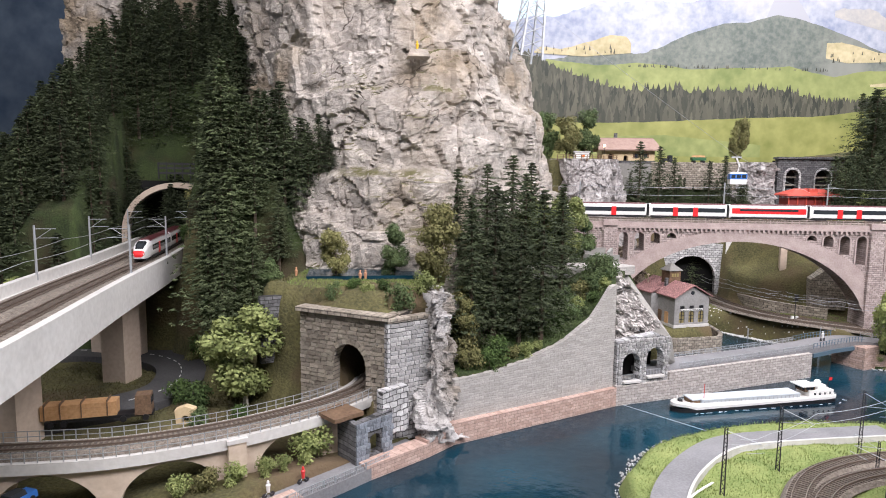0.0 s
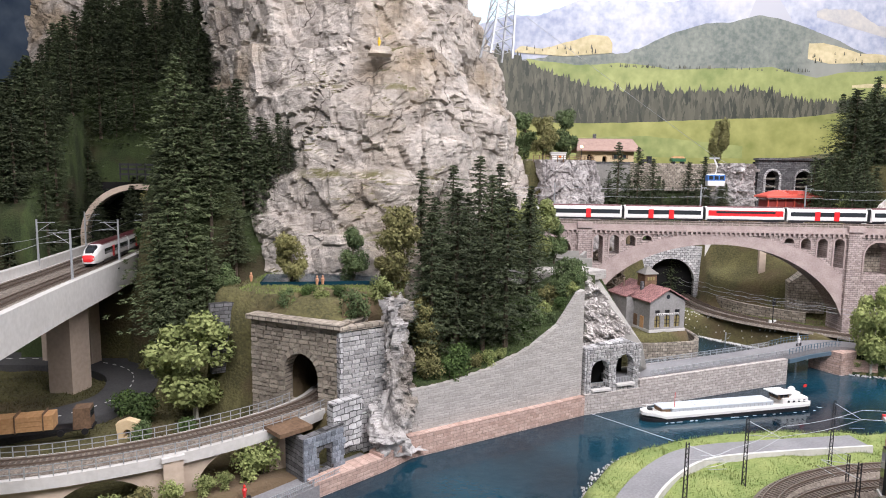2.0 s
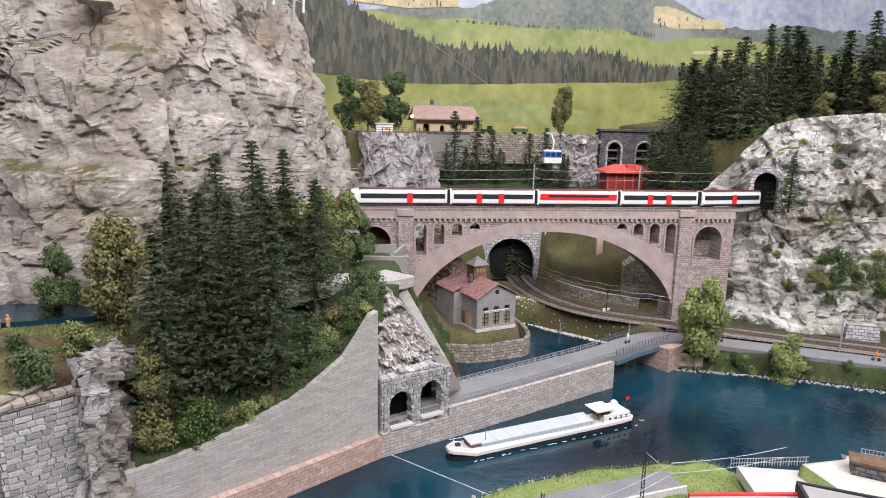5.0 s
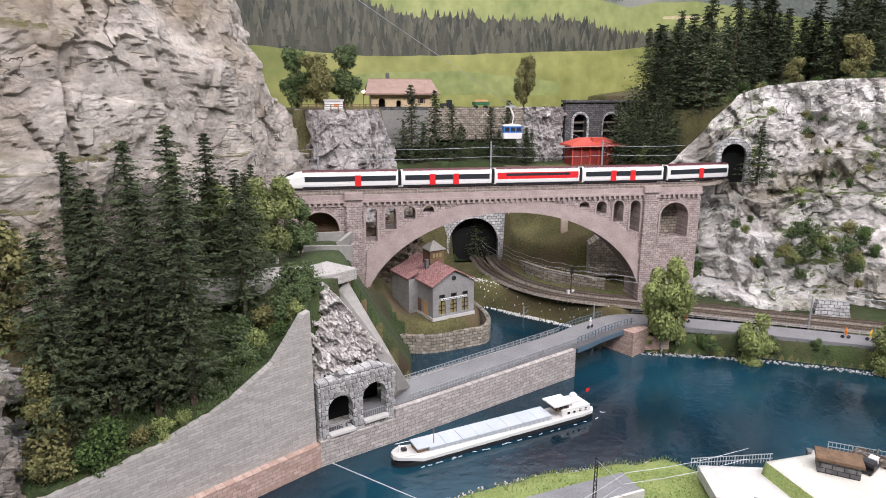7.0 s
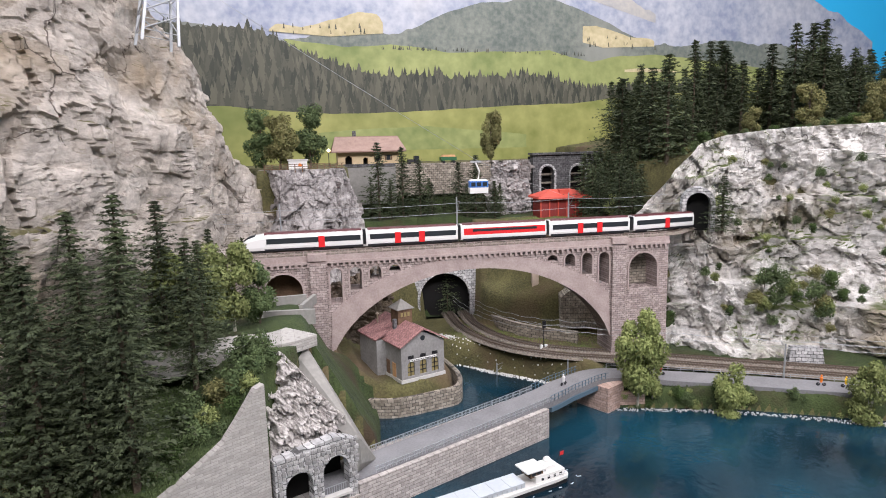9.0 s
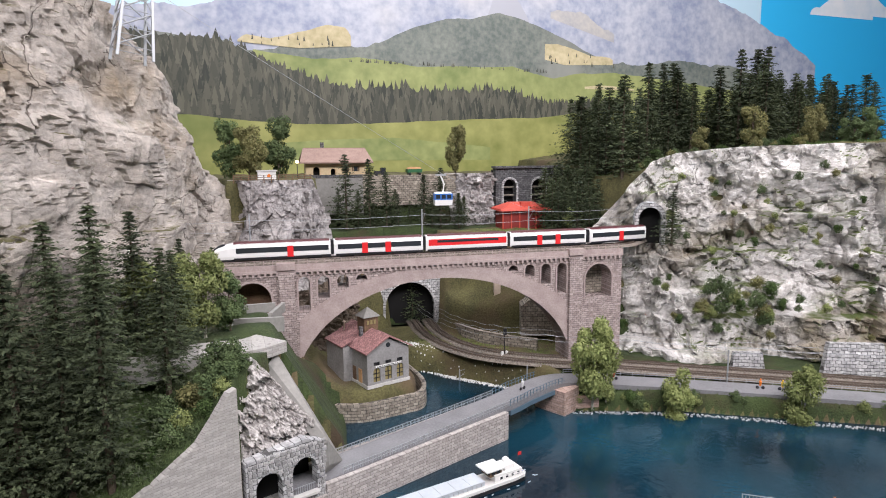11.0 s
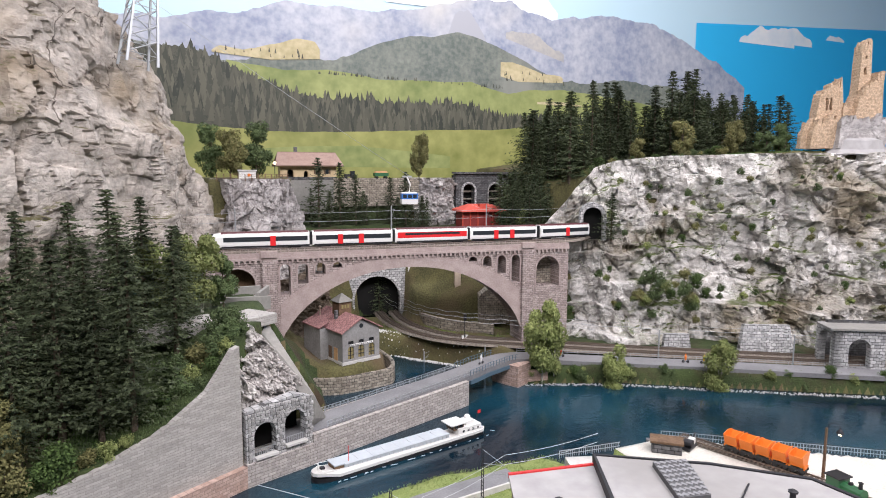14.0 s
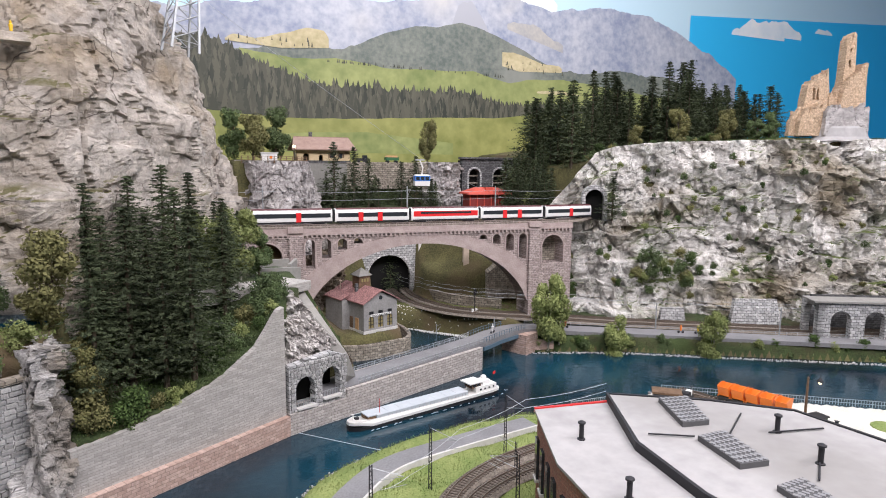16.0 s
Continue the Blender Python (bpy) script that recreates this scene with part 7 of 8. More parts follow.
# ---- gravel yard: hopper wagons, small engine, lamp, fence ----
for k in range(5):
    hx, hy = 1.149 + k * 0.0085, 0.896 - k * 0.0245
    hp = thing("tipper_wagon", "orange tipper wagon on black frame", "wagon", pose(hx, hy, 0.0975, 0, 0, -71), group="orange tipper wagons")
    hp.scale = (1.0, 1.0, 1.0)
    bm = bmesh.new()
    loft(bm, [[(x, -0.008, 0.012), (x, -0.018, 0.032), (x, -0.0165, 0.032), (x, -0.0065, 0.0135), (x, 0.0065, 0.0135), (x, 0.0165, 0.032), (x, 0.018, 0.032), (x, 0.008, 0.012)] for x in (-0.0095, 0.0095)])
    for sx in (-0.0105, 0.0095):
        loft(bm, [[(x, -0.008, 0.012), (x, -0.0185, 0.0335), (x, -0.006, 0.036), (x, 0.006, 0.036), (x, 0.0185, 0.0335), (x, 0.008, 0.012)] for x in (sx, sx + 0.001)])
    part("tub", bm, M_orange, hp)
    part("frame", boxes(((0, -0.007, 0.008), (0.0265, 0.0025, 0.004)), ((0, 0.007, 0.008), (0.0265, 0.0025, 0.004)), ((0, 0, 0.008), (0.004, 0.016, 0.004))), M_black, hp)
    part("rocker", boxes(((-0.011, 0, 0.0115), (0.002, 0.018, 0.004)), ((0.011, 0, 0.0115), (0.002, 0.018, 0.004))), M_orange, hp)
    for dx in (-0.0075, 0.0075):
        bm = bmesh.new()
        tube(bm, [(dx, -0.0065, 0.0045), (dx, 0.0065, 0.0045)], 0.0045, sides=10)
        part("wheel", bm, M_black, hp)
railway(spline([(1.118, 0.985, 0.094), (1.149, 0.896, 0.094), (1.183, 0.798, 0.094), (1.20, 0.72, 0.094), (1.20, 0.60, 0.094), (1.18, 0.45, 0.094)]), "narrow yard track in pale gravel", 0.012)
eng = thing("narrow_gauge_engine", "small green narrow-gauge locomotive with black frame", "locomotive", pose(1.168, 0.705, 0.0975, 0, 0, -92))
part("frame", boxes(((0, 0, 0.007), (0.06, 0.024, 0.006))), M_black, eng)
bm = bmesh.new()
tube(bm, [(-0.028, 0, 0.018), (0.02, 0, 0.018)], 0.0095, sides=12)
part("boiler", bm, M_green, eng)
part("cab", boxes(((-0.02, 0, 0.02), (0.02, 0.024, 0.022))), M_green, eng)
part("cab_roof", boxes(((-0.02, 0, 0.0322), (0.025, 0.028, 0.002))), M_black, eng)
bm = bmesh.new()
revolve(bm, (0.014, 0, 0.026), [(0.003, 0), (0.0025, 0.008), (0.004, 0.01)], 10)
revolve(bm, (0.0, 0, 0.026), [(0.004, 0), (0.003, 0.004)], 10)
part("chimney", bm, M_black, eng)
for dx in (-0.018, 0.0, 0.018):
    bm = bmesh.new()
    tube(bm, [(dx, -0.008, 0.005), (dx, 0.008, 0.005)], 0.005, sides=10)
    part("wheel", bm, M_dark_metal, eng)
M_glow = plain("warm_lamp_glow", (1.0, 0.72, 0.42), 0.4, 0, 6)
lamp = thing("yard_lamp", "brown wooden yard lamp post with a lit bulb", "lamp post", pose(1.215, 0.778, 0.09, 0, 0, -20))
bm = bmesh.new()
tube(bm, [(0, 0, -0.002), (0, 0, 0.085)], 0.0028, 0.002, 6)
part("post", bm, M_wood_d, lamp)
bm = bmesh.new()
tube(bm, [(0, 0, 0.08), (0.004, 0, 0.091), (0.014, 0, 0.093), (0.022, 0, 0.088), (0.023, 0, 0.082)], 0.0009, sides=5)
part("bracket", bm, M_dark_metal, lamp)
bm = bmesh.new()
revolve(bm, (0.023, 0, 0.075), [(0.006, 0), (0.004, 0.004), (0.0015, 0.007)], 10)
part("shade", bm, M_dark_metal, lamp)
bm = bmesh.new()
revolve(bm, (0.023, 0, 0.071), [(0.0015, 0), (0.003, 0.002), (0.002, 0.005)], 8)
part("bulb", bm, M_glow, lamp)
railing([Vector((1.085, 1.0, 0.09)), Vector((1.42, 0.755, 0.09)), Vector((1.9, 0.40, 0.09))], "grey picket fence along the yard quay", 0.014, 0.03, 2, None, 0.005)
railing([Vector((0.885, 1.035, 0.072)), Vector((0.99, 1.0, 0.085))], "grey picket railing on the landing", 0.014, 0.012, 2, None, 0.004)
tagged(part("landing_slab", boxes(((0.945, 0.985, 0.062), (0.12, 0.075, 0.016), -18)), M_concrete), "pale concrete landing slab by the water", "slab", kind="structure")
tagged(part("yard_quay", boxes(((1.235, 0.885, 0.035), (0.43, 0.012, 0.105), -36)), M_stone_d), "dark stone quay edge of the gravel yard", "wall", kind="structure")
ramp = thing("loading_ramp", "dark brown masonry loading ramp at the water", "ramp", pose(1.055, 0.955, 0.085, 0, 0, -40))
part("block", boxes(((0, 0, 0.008), (0.05, 0.03, 0.03))), M_stone_d, ramp)
part("plank", boxes(((0.0, 0, 0.025), (0.056, 0.034, 0.004))), M_wood_d, ramp)
mach = thing("winch_machine", "small black winch machine on the gravel", "machine", pose(1.10, 0.945, 0.09, 0, 0, 25))
part("bed", boxes(((0, 0, 0.004), (0.036, 0.014, 0.004))), M_black, mach)
bm = bmesh.new()
tube(bm, [(-0.006, -0.007, 0.012), (-0.006, 0.007, 0.012)], 0.007, sides=12)
part("drum", bm, M_dark_metal, mach)
bm = bmesh.new()
tube(bm, [(0.004, 0, 0.006), (0.026, 0, 0.022)], 0.0015, sides=5)
part("jib", bm, M_black, mach)
part("cover", boxes(((0.008, 0, 0.012), (0.012, 0.01, 0.010))), M_white, mach)
for x, y, s in ((1.33, 0.70, 0.03), (1.40, 0.66, 0.045), (1.37, 0.60, 0.02), (1.44, 0.58, 0.03)):
    bm = bmesh.new()
    revolve(bm, (x, y, 0.0885), [(s, 0), (s * 0.9, 0.003), (s * 0.4, 0.004)], 14)
    tagged(part("turf_patch", bm, M_lawn), "patch of light green turf on gravel", "turf", group="turf patches in the yard")

# ---- near bank: road, tracks, lattice masts ----
near_road = spline([(0.27, 0.70, 0.053), (0.325, 0.83, 0.053), (0.40, 0.93, 0.053), (0.49, 1.0, 0.053), (0.62, 1.03, 0.053), (0.80, 1.055, 0.053)])
bm = bmesh.new()
ribbon(bm, near_road, 0.018, -0.03, 0.0, -0.02)
tagged(part("road", bm, M_asphalt), "grey road curving along the near bank", "road", kind="structure")
bm = bmesh.new()
ribbon(bm, near_road, -0.029, -0.033, 0.003, -0.02)
tagged(part("kerb", bm, M_concrete), "pale blue-grey kerb of the near road", "kerb", kind="structure")
bm = bmesh.new()
ribbon(bm, spline([(0.30, 0.72, 0.0536), (0.345, 0.80, 0.0536), (0.40, 0.85, 0.0536)]), 0.0015, -0.0015, 0.0004, -0.001)
tagged(part("road_marking", bm, M_white), "white painted road line", "road marking")
for r0 in (0.0, 0.05):
    railway(spline([(0.40, 0.60 - r0, 0.055), (0.46, 0.74 - r0, 0.055), (0.535, 0.85 - r0 * 0.9, 0.055), (0.62, 0.91 - r0 * 0.9, 0.055), (0.74, 0.945 - r0, 0.055), (0.9, 0.955 - r0, 0.055)]), "curved double track on the near bank")
for x, y, h, a in ((0.405, 0.83, 0.10, -30), (0.525, 0.905, 0.105, -50), (0.70, 0.975, 0.11, -70), (0.68, 0.905, 0.05, 100), (0.62, 0.80, 0.09, 130)):
    lattice_mast(x, y, height(x, y), h, a, 0.045)
for z in (0.135, 0.15):
    wire([(0.40, 0.78, z), (0.45, 0.80, z), (0.56, 0.875, z), (0.72, 0.94, z), (0.9, 0.95, z)])

# ---- upper line behind the bridge ----
ptr = thing("tunnel_mouth", "small grey stone tunnel mouth in the pale cliff", "tunnel", pose(1.498, 1.775, 0.375, 0, 0, -32))
o, i = arch(0, 0, 0.082, 0.118, 14), arch(0, 0, 0.06, 0.104, 14)
part("arch_ring", plate(o[1:] + o[:1] + i[:1] + i[:0:-1], [], 0.06, -0.045), M_stone_g, ptr)
# thin black plate as the tunnel's shade; no bore behind it
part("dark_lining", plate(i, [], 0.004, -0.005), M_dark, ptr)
blk = thing("arched_wall", "dark slate stone wall with two arched openings", "wall", pose(1.30, 2.395, 0.38, 0, 0, -3))
part("wall", plate([(0, 0), (0.27, 0), (0.27, 0.205), (0, 0.205)], [arch(0.055, 0.06, 0.05, 0.165), arch(0.172, 0.06, 0.06, 0.165)], 0.03), M_stone_d, blk)
part("coping", boxes(((0.135, 0.012, 0.209), (0.28, 0.045, 0.008))), M_stone_d, blk)
# black backing painted as shade behind the two openings
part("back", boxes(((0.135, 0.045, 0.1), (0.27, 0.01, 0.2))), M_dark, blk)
for c in (0.055, 0.172):
    oo, ii = arch(c, 0.06, 0.066, 0.173), arch(c, 0.06, 0.05 if c < 0.1 else 0.06, 0.165)
    part("arch_ring", plate(oo[1:] + oo[:1] + ii[:1] + ii[:0:-1], [], 0.004, -0.004), M_stone_g, blk)
    part("cross_beam", boxes(((c, 0.02, 0.135), (0.05, 0.004, 0.006)), ((c, 0.02, 0.105), (0.05, 0.004, 0.006))), M_stone, blk)
M_redroof = material("red_sheet_roof", (0.50, 0.06, 0.04), (0.62, 0.10, 0.06), 20, 0.6, 0.1)
red = thing("red_shelter", "red lineside shelter with a bright red canopy roof", "shelter", pose(1.215, 2.17, 0.375, 0, 0, -8))
part("body", boxes(((0.085, 0.05, 0.035), (0.15, 0.08, 0.07))), plain("dark_red_boards", (0.25, 0.03, 0.025), 0.7), red)
for k in range(6):
    part("board_rib", boxes(((0.012 + k * 0.029, 0.008, 0.035), (0.004, 0.004, 0.07))), M_redroof, red)
bm = bmesh.new()
loft(bm, [[(-0.002, -0.012, 0.072), (0.182, -0.012, 0.072), (0.182, 0.11, 0.072), (-0.002, 0.11, 0.072)], [(0.0, -0.01, 0.078), (0.18, -0.01, 0.078), (0.18, 0.108, 0.078), (0.0, 0.108, 0.078)], [(0.05, 0.03, 0.098), (0.13, 0.03, 0.098), (0.13, 0.07, 0.098), (0.05, 0.07, 0.098)]])
part("canopy_roof", bm, M_redroof, red)
part("dormer", boxes(((0.09, 0.02, 0.092), (0.03, 0.03, 0.014))), M_redroof, red)

# ---- chalet and lookout ----
cha = thing("chalet", "cream chalet with a broad brown roof", "house", pose(0.615, 2.40, 0.562, 0, 0, -4))
M_cream = material("cream_plaster", (0.55, 0.42, 0.25), (0.65, 0.52, 0.33), 30, 0.9, 0.1)
M_roof_b = material("brown_shingles", (0.26, 0.17, 0.14), (0.36, 0.25, 0.21), 60, 0.9, 0.3)
part("wall", plate([(0, 0), (0.2, 0), (0.2, 0.052), (0, 0.052)], [arch(0.035, 0.006, 0.022, 0.036), arch(0.09, 0.006, 0.016, 0.03)], 0.11), M_cream, cha)
# black sheet for the shade behind the arched doorways
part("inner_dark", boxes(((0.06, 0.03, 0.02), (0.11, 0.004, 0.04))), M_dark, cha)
for k in (0.13, 0.165):
    w = part("window", boxes(((k, -0.0005, 0.028), (0.013, 0.001, 0.016))), M_glass, cha)
    part("shutter", boxes(((k - 0.01, -0.001, 0.028), (0.005, 0.001, 0.016)), ((k + 0.01, -0.001, 0.028), (0.005, 0.001, 0.016))), M_wood_d, w)
part("plinth", boxes(((0.1, -0.001, 0.004), (0.204, 0.004, 0.01))), M_stone_d, cha)
for sg in (0, 1):
    bm = bmesh.new()
    y0, y1 = (-0.025, 0.057) if sg == 0 else (0.135, 0.053)
    f = bm.faces.new([bm.verts.new(v) for v in ((-0.02, y0, 0.047), (0.222, y0, 0.047), (0.205, y1, 0.096), (-0.004, y1, 0.096))])
    got = bmesh.ops.extrude_face_region(bm, geom=[f])
    bmesh.ops.translate(bm, verts=[v for v in got["geom"] if isinstance(v, bmesh.types.BMVert)], vec=(0, 0, 0.004))
    part("roof", bm, M_roof_b, cha)
part("chimney", boxes(((0.06, 0.06, 0.105), (0.012, 0.012, 0.026))), M_stone_d, cha)
part("gable", plate([(0, 0.05), (0.2, 0.05), (0.195, 0.06), (0.005, 0.06)], [], 0.1, 0.005), M_wood_d, cha)
loo = thing("lookout_fence", "brown timber fence round the rocky lookout", "fence")
pts = [Vector((0.385, 2.095, 0.56)), Vector((0.46, 2.085, 0.56)), Vector((0.54, 2.095, 0.56)), Vector((0.60, 2.13, 0.56))]
for z in (0.006, 0.012, 0.018):
    bm = bmesh.new()
    ribbon(bm, pts, 0.0008, -0.0008, z + 0.0015, z)
    part("rail", bm, M_wood_d, loo)
for p, a in along(pts, 0.02):
    part("post", boxes(((p.x, p.y, p.z + 0.008), (0.0025, 0.0025, 0.022))), M_wood_d, loo)
kio = thing("kiosk", "small white kiosk beside the lookout fence", "kiosk", pose(0.475, 2.14, 0.56))
part("body", boxes(((0, 0, 0.014), (0.05, 0.03, 0.028))), M_white, kio)
part("roof", boxes(((0, 0, 0.03), (0.056, 0.036, 0.004))), M_concrete, kio)
bm = bmesh.new()
tube(bm, [(0.005, -0.0155, 0.016), (0.005, -0.0165, 0.016)], 0.005, sides=10)
part("round_sign", bm, M_orange, kio)
ul = thing("street_lamp", "lit street lamp near the kiosk", "lamp post", pose(0.565, 2.18, 0.56))
bm = bmesh.new()
tube(bm, [(0, 0, 0), (0, 0, 0.05)], 0.0012, sides=5)
part("post", bm, M_dark_metal, ul)
bm = bmesh.new()
revolve(bm, (0, 0, 0.05), [(0.002, 0), (0.005, 0.003), (0.005, 0.006), (0.002, 0.009)], 8)
part("globe", bm, M_glow, ul)
for c, s, r, lab in (((0.70, 2.375, 0.50), (0.20, 0.014, 0.12), 4, "pale concrete retaining wall of the upper road"), ((0.97, 2.388, 0.515), (0.34, 0.014, 0.105), 2, "grey-brown stone parapet of the upper road")):
    tagged(part("concrete_wall", boxes((c, s, r)), M_stone if "stone" in lab else M_ramp), lab, "wall", kind="structure")
trl = thing("farm_trailer", "green farm trailer on the plateau road", "trailer", pose(0.985, 2.39, 0.565, 0, 0, 4))
part("bed", boxes(((0, 0, 0.016), (0.055, 0.022, 0.012))), M_green, trl)
part("hay_load", boxes(((0, 0, 0.025), (0.05, 0.02, 0.008), 0, 0.8)), M_wood, trl)
for dx in (-0.018, 0.018):
    bm = bmesh.new()
    tube(bm, [(dx, -0.011, 0.005), (dx, 0.011, 0.005)], 0.005, sides=10)
    part("wheel", bm, M_black, trl)
trc = thing("tractor", "small dark tractor on the plateau road", "tractor", pose(0.865, 2.385, 0.565, 0, 0, 4))
part("bonnet", boxes(((-0.012, 0, 0.012), (0.022, 0.010, 0.010))), M_dark_metal, trc)
part("cab", boxes(((0.008, 0, 0.019), (0.016, 0.014, 0.018))), M_glass, trc)
for dx, r in ((-0.018, 0.005), (0.01, 0.008)):
    bm = bmesh.new()
    tube(bm, [(dx, -0.009, r), (dx, 0.009, r)], r, sides=12)
    part("wheel", bm, M_black, trc)

# ---- cable car ----
gon = thing("cable_car", "blue and white cable car cabin hanging on a cable", "cable car", pose(0.955, 2.0, 0.486, 0, 0, -10))
part("cabin_lower", boxes(((0, 0, 0.008), (0.05, 0.03, 0.016), 0, 1.05)), M_white, gon)
part("cabin_upper", boxes(((0, 0, 0.025), (0.052, 0.031, 0.018))), M_blue, gon)
for k in range(3):
    part("window", boxes(((-0.016 + 0.016 * k, -0.0158, 0.025), (0.012, 0.001, 0.011))), M_glass, gon)
part("roof", boxes(((0, 0, 0.036), (0.05, 0.029, 0.004), 0, 0.85)), M_white, gon)
bm = bmesh.new()
tube(bm, [(0, 0, 0.036), (0.004, 0, 0.06), (-0.006, 0, 0.085)], 0.003, 0.0025, 6)
part("hanger", bm, M_white, gon)
part("carriage", boxes(((-0.006, 0, 0.087), (0.03, 0.004, 0.005))), M_grey_metal, gon)
wire([(0.19, 1.66, 0.98), (0.95, 2.0, 0.578), (1.29, 2.16, 0.46)], "thin dark cable of the cable car", 0.0005)

# ---- lattice pylon on the cliff ----
pyl = thing("cable_pylon", "grey steel lattice pylon on the cliff top", "pylon", pose(0.214, 1.65, 0.825, 0, 7, 20))
PW = 0.062
for sx in (-1, 1):
    for sy in (-1, 1):
        bm = bmesh.new()
        tube(bm, [(sx * PW / 2, sy * PW / 2, -0.02), (sx * PW * 0.2, sy * PW * 0.2, 0.30)], 0.0034, 0.0024, 4)
        part("leg", bm, M_grey_metal, pyl)
for k in range(9):
    z0, z1 = 0.30 * k / 9, 0.30 * (k + 1) / 9
    w0, w1 = PW / 2 * (1 - 0.6 * k / 9), PW / 2 * (1 - 0.6 * (k + 1) / 9)
    for sx, sy, tx, ty in ((-1, -1, 1, -1), (1, -1, 1, 1), (1, 1, -1, 1), (-1, 1, -1, -1)):
        bm = bmesh.new()
        tube(bm, [(sx * w0, sy * w0, z0), (tx * w1, ty * w1, z1)], 0.0013, sides=4)
        part("diagonal_brace", bm, M_grey_metal, pyl)
        bm = bmesh.new()
        tube(bm, [(sx * w0, sy * w0, z0), (tx * w0, ty * w0, z0)], 0.0008, sides=4)
        part("cross_bar", bm, M_grey_metal, pyl)

# ---- castle ruin ----
M_castle = masonry("sandstone_ruin", (0.50, 0.36, 0.24), (0.64, 0.48, 0.34), (0.34, 0.24, 0.16), 0.007, 0.0045, bump=1.0, jitter=0.9)
cas = thing("castle_ruin", "crumbling sandstone castle ruin with a tall broken tower", "ruin", pose(2.205, 1.585, 0.70, 0, 0, -24) @ Matrix.Diagonal((0.82, 0.82, 0.98, 1)))


def ruin_wall(x0, w, h0, h1, d, y, seed, holes=(), slant=0.0):
    """A broken wall with a ragged stepped top and leaning ends."""
    rg = random.Random(seed)
    n = max(5, int(w / 0.008))
    tops = []
    for k in range(n, -1, -1):
        x, z = x0 + slant + (w - 2 * slant) * k / n, h0 + (h1 - h0) * k / n + rg.uniform(-0.014, 0.012)
        tops += [(x + 0.0015, z), (x - 0.0015, z + rg.uniform(-0.006, 0.006))]
    lower_z = 0.4 * min(h0, h1)
    bm = plate([(x0, -0.03), (x0 + w, -0.03), (x0 + w - slant * 0.2, lower_z)] + tops + [(x0 + slant * 0.2, lower_z)], list(holes), d, y)
    bmesh.ops.subdivide_edges(bm, edges=[e for e in bm.edges if e.calc_length() > 0.02], cuts=2)
    for v in bm.verts:
        v.co += 0.005 * noise.noise_vector(v.co * 60 + Vector((seed, 0, 0)))
    return bm


bm = bmesh.new()
revolve(bm, (0.215, 0.0, -0.05), [(0.135, 0), (0.115, 0.016), (0.104, 0.045), (0.09, 0.052)], 28)
for v in bm.verts:
    v.co.y *= 0.62
    v.co += 0.004 * noise.noise_vector(v.co * 30)
part("base_apron", bm, M_roof_white, cas, "pale grey plaster apron under the ruin")
part("curtain_wall", ruin_wall(-0.005, 0.085, 0.045, 0.085, 0.03, 0.01, 1, (), 0.01), M_castle, cas)
part("hall_wall", ruin_wall(0.050, 0.125, 0.165, 0.195, 0.05, 0.02, 2, (arch(0.098, 0.10, 0.011, 0.142), arch(0.114, 0.10, 0.011, 0.142)), 0.022), M_castle, cas)
part("rubble_mound", ruin_wall(0.02, 0.13, 0.055, 0.085, 0.05, -0.02, 3, (), 0.02), M_castle, cas)
part("link_wall", ruin_wall(0.16, 0.075, 0.11, 0.15, 0.05, 0.015, 4, (), 0.004), M_castle, cas)
part("tower", ruin_wall(0.212, 0.062, 0.315, 0.33, 0.055, 0.02, 5, (arch(0.243, 0.22, 0.008, 0.24), arch(0.243, 0.27, 0.008, 0.285)), 0.014), M_castle, cas)
part("tower_flank", ruin_wall(0.185, 0.12, 0.15, 0.215, 0.05, -0.012, 6, (), 0.026), M_castle, cas)
part("stub_wall", ruin_wall(0.262, 0.058, 0.19, 0.235, 0.05, 0.01, 7, (arch(0.295, 0.15, 0.009, 0.175),), 0.004), M_castle, cas)
part("front_wall", ruin_wall(0.115, 0.19, 0.065, 0.075, 0.04, -0.045, 8, (), 0.006), M_rock_g, cas, "grey masonry front of the ruin")

# ---- railway gallery on the right ----
gr = thing("rail_gallery", "pale rubble stone railway gallery with round arches", "gallery", pose(1.885, 1.215, 0.055, 0, 0, -29))
part("front_wall", plate([(0, 0), (0.62, 0), (0.62, 0.112), (0, 0.112)], [arch(0.065 + 0.095 * k, 0.006, 0.056, 0.088) for k in range(6)], 0.022), M_stone_g, gr)
part("end_wall", plate([(-0.1, 0), (0.0, 0), (0.0, 0.112), (-0.1, 0.112)], [arch(-0.05, 0, 0.07, 0.1)], 0.02), M_stone_g, gr).matrix_basis = pose(0.0, 0.0, 0, 0, 0, -90)
part("roof_slab", boxes(((0.30, 0.03, 0.1145), (0.63, 0.075, 0.005))), M_ramp, gr)
part("back_wall", boxes(((0.33, 0.13, 0.056), (0.58, 0.01, 0.11))), M_stone_d, gr)
for (x, y), L, hh in (((1.60, 1.545), 0.085, 0.05), ((1.79, 1.435), 0.16, 0.085)):
    w = part("retaining_wall", plate([(0, 0), (L, 0), (L * 0.92, hh), (L * 0.1, hh)], [], 0.02), M_stone_g)
    w.matrix_world = pose(x, y, 0.055, -8, 0, -26)
    tagged(w, "pale rubble retaining wall beside the lakeside railway", "wall", kind="structure")

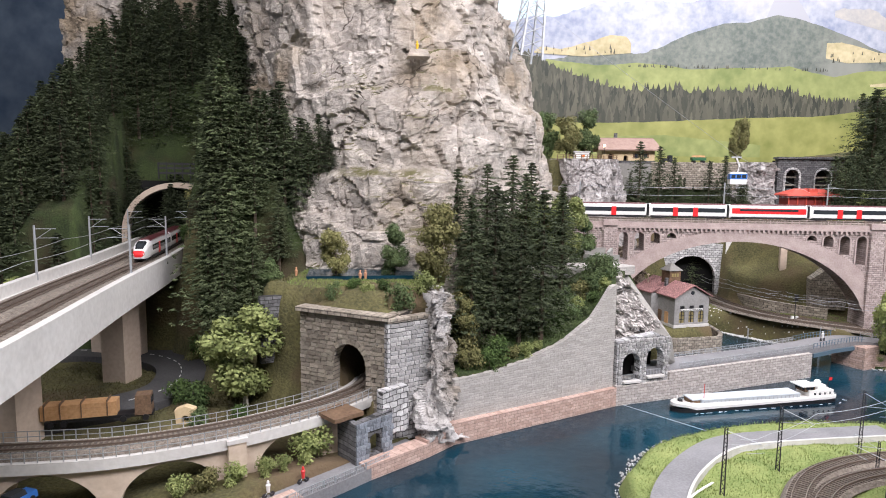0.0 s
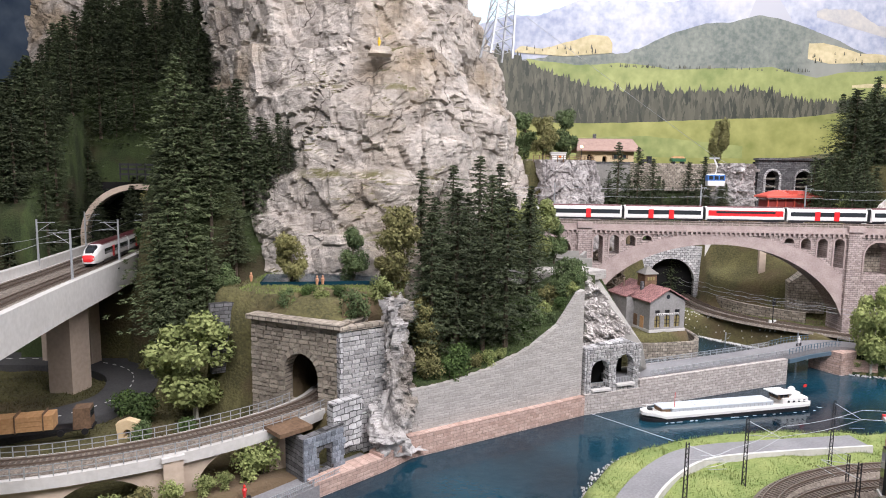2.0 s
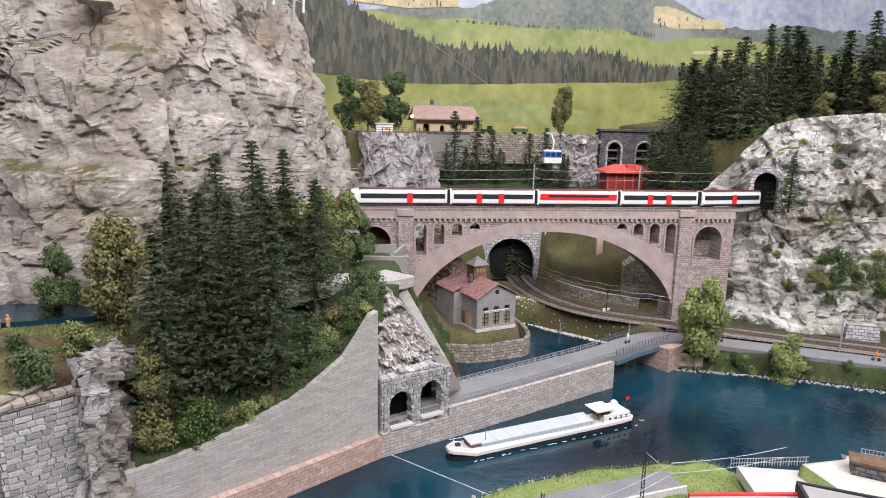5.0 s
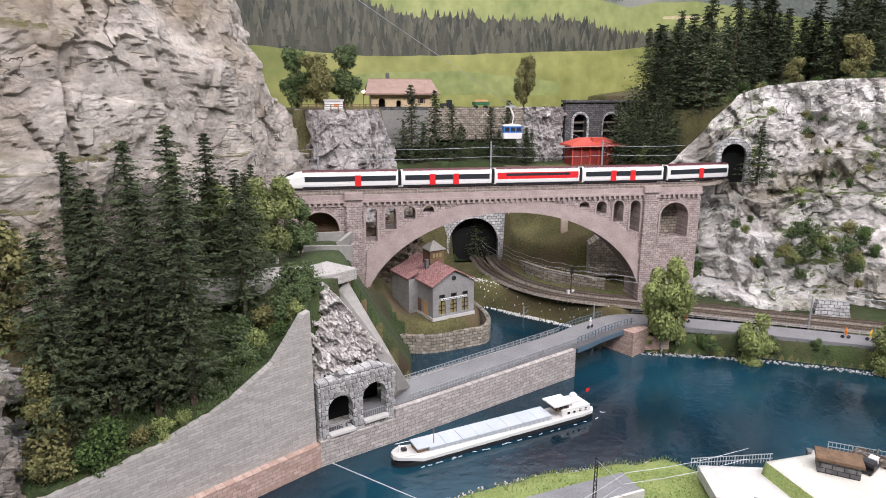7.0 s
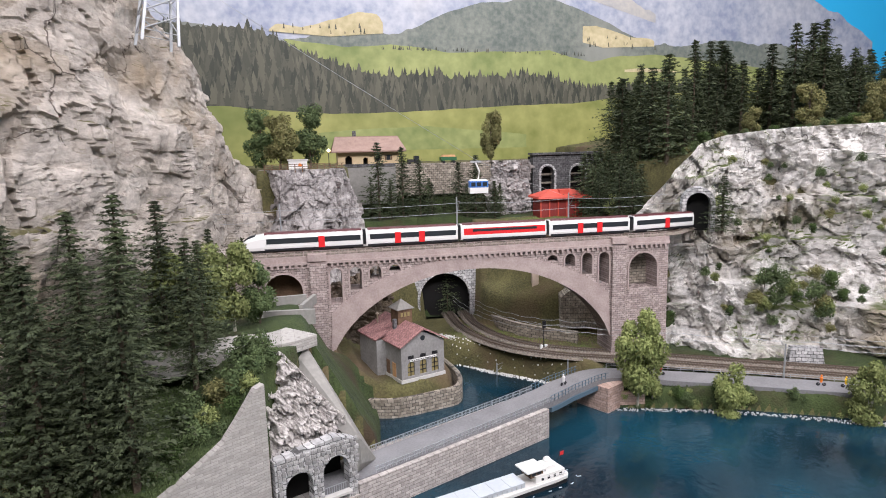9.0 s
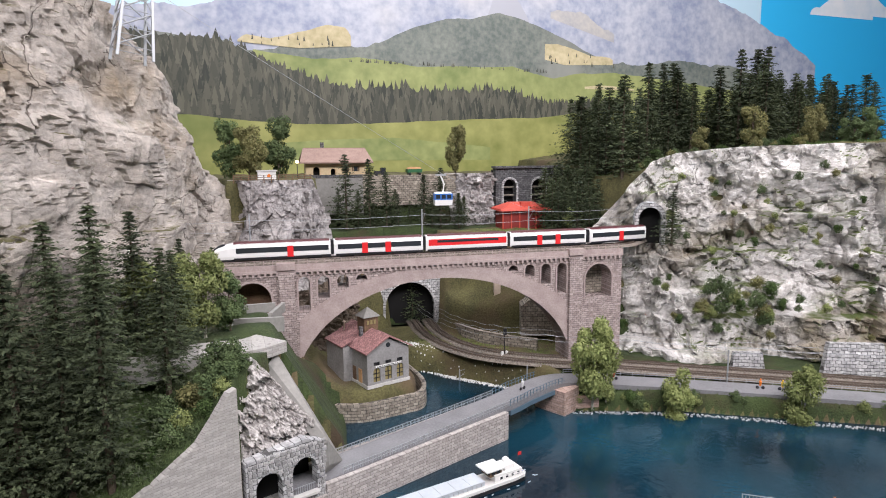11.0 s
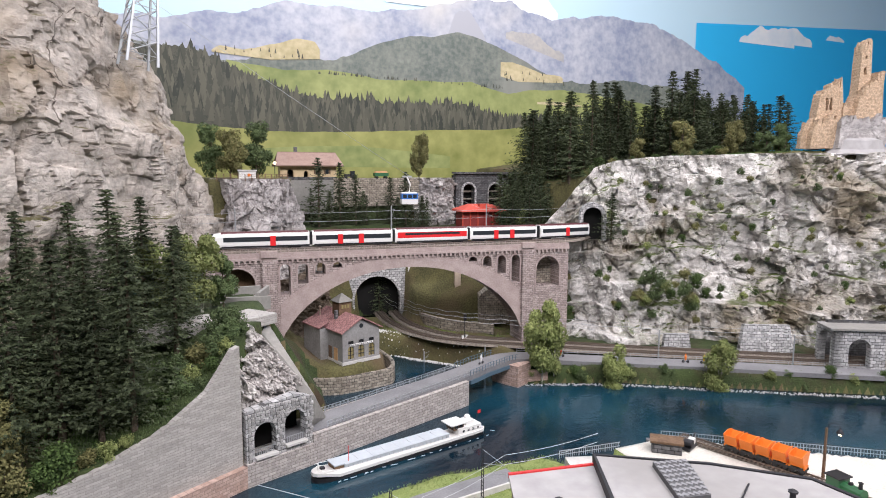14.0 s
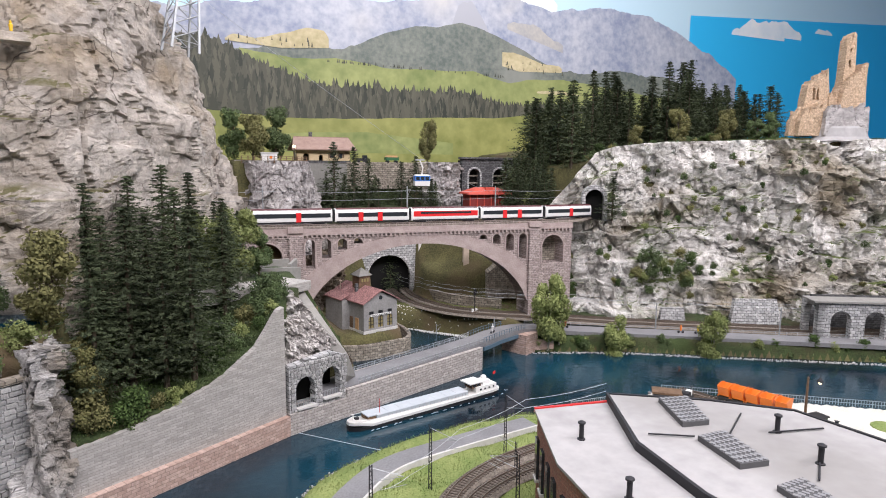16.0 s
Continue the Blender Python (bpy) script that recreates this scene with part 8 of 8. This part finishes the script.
# ---- left lowland: road, timber truck, car ----
lroad = spline([(x, y, 0.066) for x, y in VALLEY_ROAD])
bm = bmesh.new()
ribbon(bm, lroad, 0.05, -0.05, 0.004, -0.03)
tagged(part("road", bm, M_asphalt_d), "dark asphalt valley road under the viaduct", "road", kind="structure")
bm = bmesh.new()
for p, a in along(lroad, 0.03):
    box(bm, (p.x, p.y, p.z + 0.0045), (0.014, 0.0018, 0.0006), a)
tagged(part("road_marking", bm, M_white), "white dashed centre line", "road marking", kind="stuff")
trk = thing("timber_truck", "brown truck loaded with sawn timber", "truck", pose(-0.635, 0.985, 0.071, 0, 0, 17) @ Matrix.Diagonal((0.78, 0.9, 0.86, 1)))
part("chassis", boxes(((0.08, 0, 0.012), (0.2, 0.026, 0.006))), M_black, trk)
for k in range(3):
    for j in range(3):
        part("timber", boxes(((0.035 + 0.0 * k, -0.0105 + 0.0105 * j, 0.021 + 0.0095 * k), (0.145, 0.0098, 0.009))), M_wood, trk)
for x in (-0.03, 0.0, 0.04, 0.09):
    part("strap", boxes(((x, 0, 0.032), (0.002, 0.034, 0.034))), M_wood_d, trk)
part("cab", boxes(((0.16, 0, 0.032), (0.034, 0.031, 0.04), 0, 0.92)), M_wood_d, trk)
part("windscreen", boxes(((0.1765, 0, 0.039), (0.001, 0.026, 0.013))), M_glass, trk)
for x in (-0.02, 0.005, 0.12, 0.165):
    for sg in (-1, 1):
        bm = bmesh.new()
        tube(bm, [(x, sg * 0.010, 0.007), (x, sg * 0.0165, 0.007)], 0.0065, sides=12)
        part("wheel", bm, M_black, trk)
car = thing("parked_car", "dark blue parked car with black roof", "car", pose(-0.555, 0.755, 0.058, 0, 0, 75))
part("body", boxes(((0, 0, 0.008), (0.048, 0.02, 0.01), 0, 0.95)), M_blue, car)
part("cabin", boxes(((-0.003, 0, 0.016), (0.026, 0.018, 0.008), 0, 0.8)), M_glass, car)
for x in (-0.014, 0.015):
    for sg in (-1, 1):
        bm = bmesh.new()
        tube(bm, [(x, sg * 0.007, 0.004), (x, sg * 0.0105, 0.004)], 0.004, sides=10)
        part("wheel", bm, M_black, car)
mile = thing("spring_house", "small cream plaster spring house with arched niche", "hut", pose(-0.445, 1.02, height(-0.445, 1.02), 0, 0, 10))
part("body", plate([(-0.015, 0), (0.015, 0), (0.017, 0.026), (0.0, 0.032), (-0.017, 0.026)], [arch(0, 0.002, 0.012, 0.016)], 0.016), M_cream, mile)
tagged(part("terrace_wall", boxes(((-0.30, 1.165, 0.2), (0.11, 0.014, 0.13), 30)), M_stone_d), "dark stone wall beside the tunnel block", "wall", kind="structure")
bm = bmesh.new()
box(bm, (-0.15, 1.265, 0.291), (0.26, 0.10, 0.008), 8)
tagged(part("pond_water", bm, M_water), "dark pond water at the cliff foot", "water", kind="structure")

# ---- little figures on the layout: plain shapes ----
M_fig1, M_fig2, M_fig3 = plain("figure_yellow", (0.8, 0.5, 0.03), 0.7), plain("figure_skin_tone", (0.55, 0.28, 0.16), 0.7), plain("figure_white", (0.7, 0.7, 0.7), 0.7)


def figurine(x, y, z, mat, label, turn=0):
    bm = bmesh.new()
    revolve(bm, (0, 0, 0), [(0.0022, 0), (0.0028, 0.006), (0.0036, 0.011), (0.0014, 0.0135), (0.0022, 0.0155), (0.001, 0.018)], 8)
    ob = part("figurine", bm, mat)
    ob.matrix_world = pose(x, y, z, 0, 0, turn)
    return tagged(ob, label, "figurine", group="tiny painted figurines")


figurine(-0.062, 1.375, 0.772, M_fig1, "tiny yellow climber figurine on a rock ledge")
figurine(-0.165, 1.205, 0.29, M_fig2, "tiny sunbather figurine beside the pond")
figurine(-0.155, 1.21, 0.29, M_fig2, "tiny sunbather figurine beside the pond")
figurine(-0.30, 1.235, 0.29, M_fig2, "tiny sunbather figurine beside the pond")
tagged(part("rock_ledge", boxes(((-0.06, 1.375, 0.762), (0.05, 0.04, 0.016), 10, 0.7)), M_rock_l), "small projecting rock ledge", "rock")


def cycle(x, y, z, turn, mat, label):
    t = thing("bicycle", label, "bicycle", pose(x, y, z, 0, 0, turn), group="tiny bicycles")
    for dx in (-0.006, 0.006):
        bm = bmesh.new()
        tube(bm, [(dx, -0.0004, 0.004), (dx, 0.0004, 0.004)], 0.004, sides=12)
        part("wheel", bm, M_dark_metal, t)
    bm = bmesh.new()
    tube(bm, [(-0.006, 0, 0.004), (0, 0, 0.009), (0.006, 0, 0.004)], 0.0006, sides=4)
    part("frame", bm, M_grey_metal, t)
    figurine(x, y, z + 0.008, mat, "tiny painted cyclist figurine", turn)


for x, y, a, m in ((-0.205, 0.868, 45, M_red), (-0.245, 0.825, 45, M_fig3)):
    cycle(x, y, 0.035, a, m, "tiny bicycle on the riverside footpath")
for i, m in ((31, M_fig3), (46, M_red), (56, M_orange), (57, M_fig1)):
    p, d = road_line[i], road_line[i + 1] - road_line[i]
    cycle(p.x, p.y, p.z, math.degrees(math.atan2(d.y, d.x)), m, "tiny bicycle on the lakeside road")
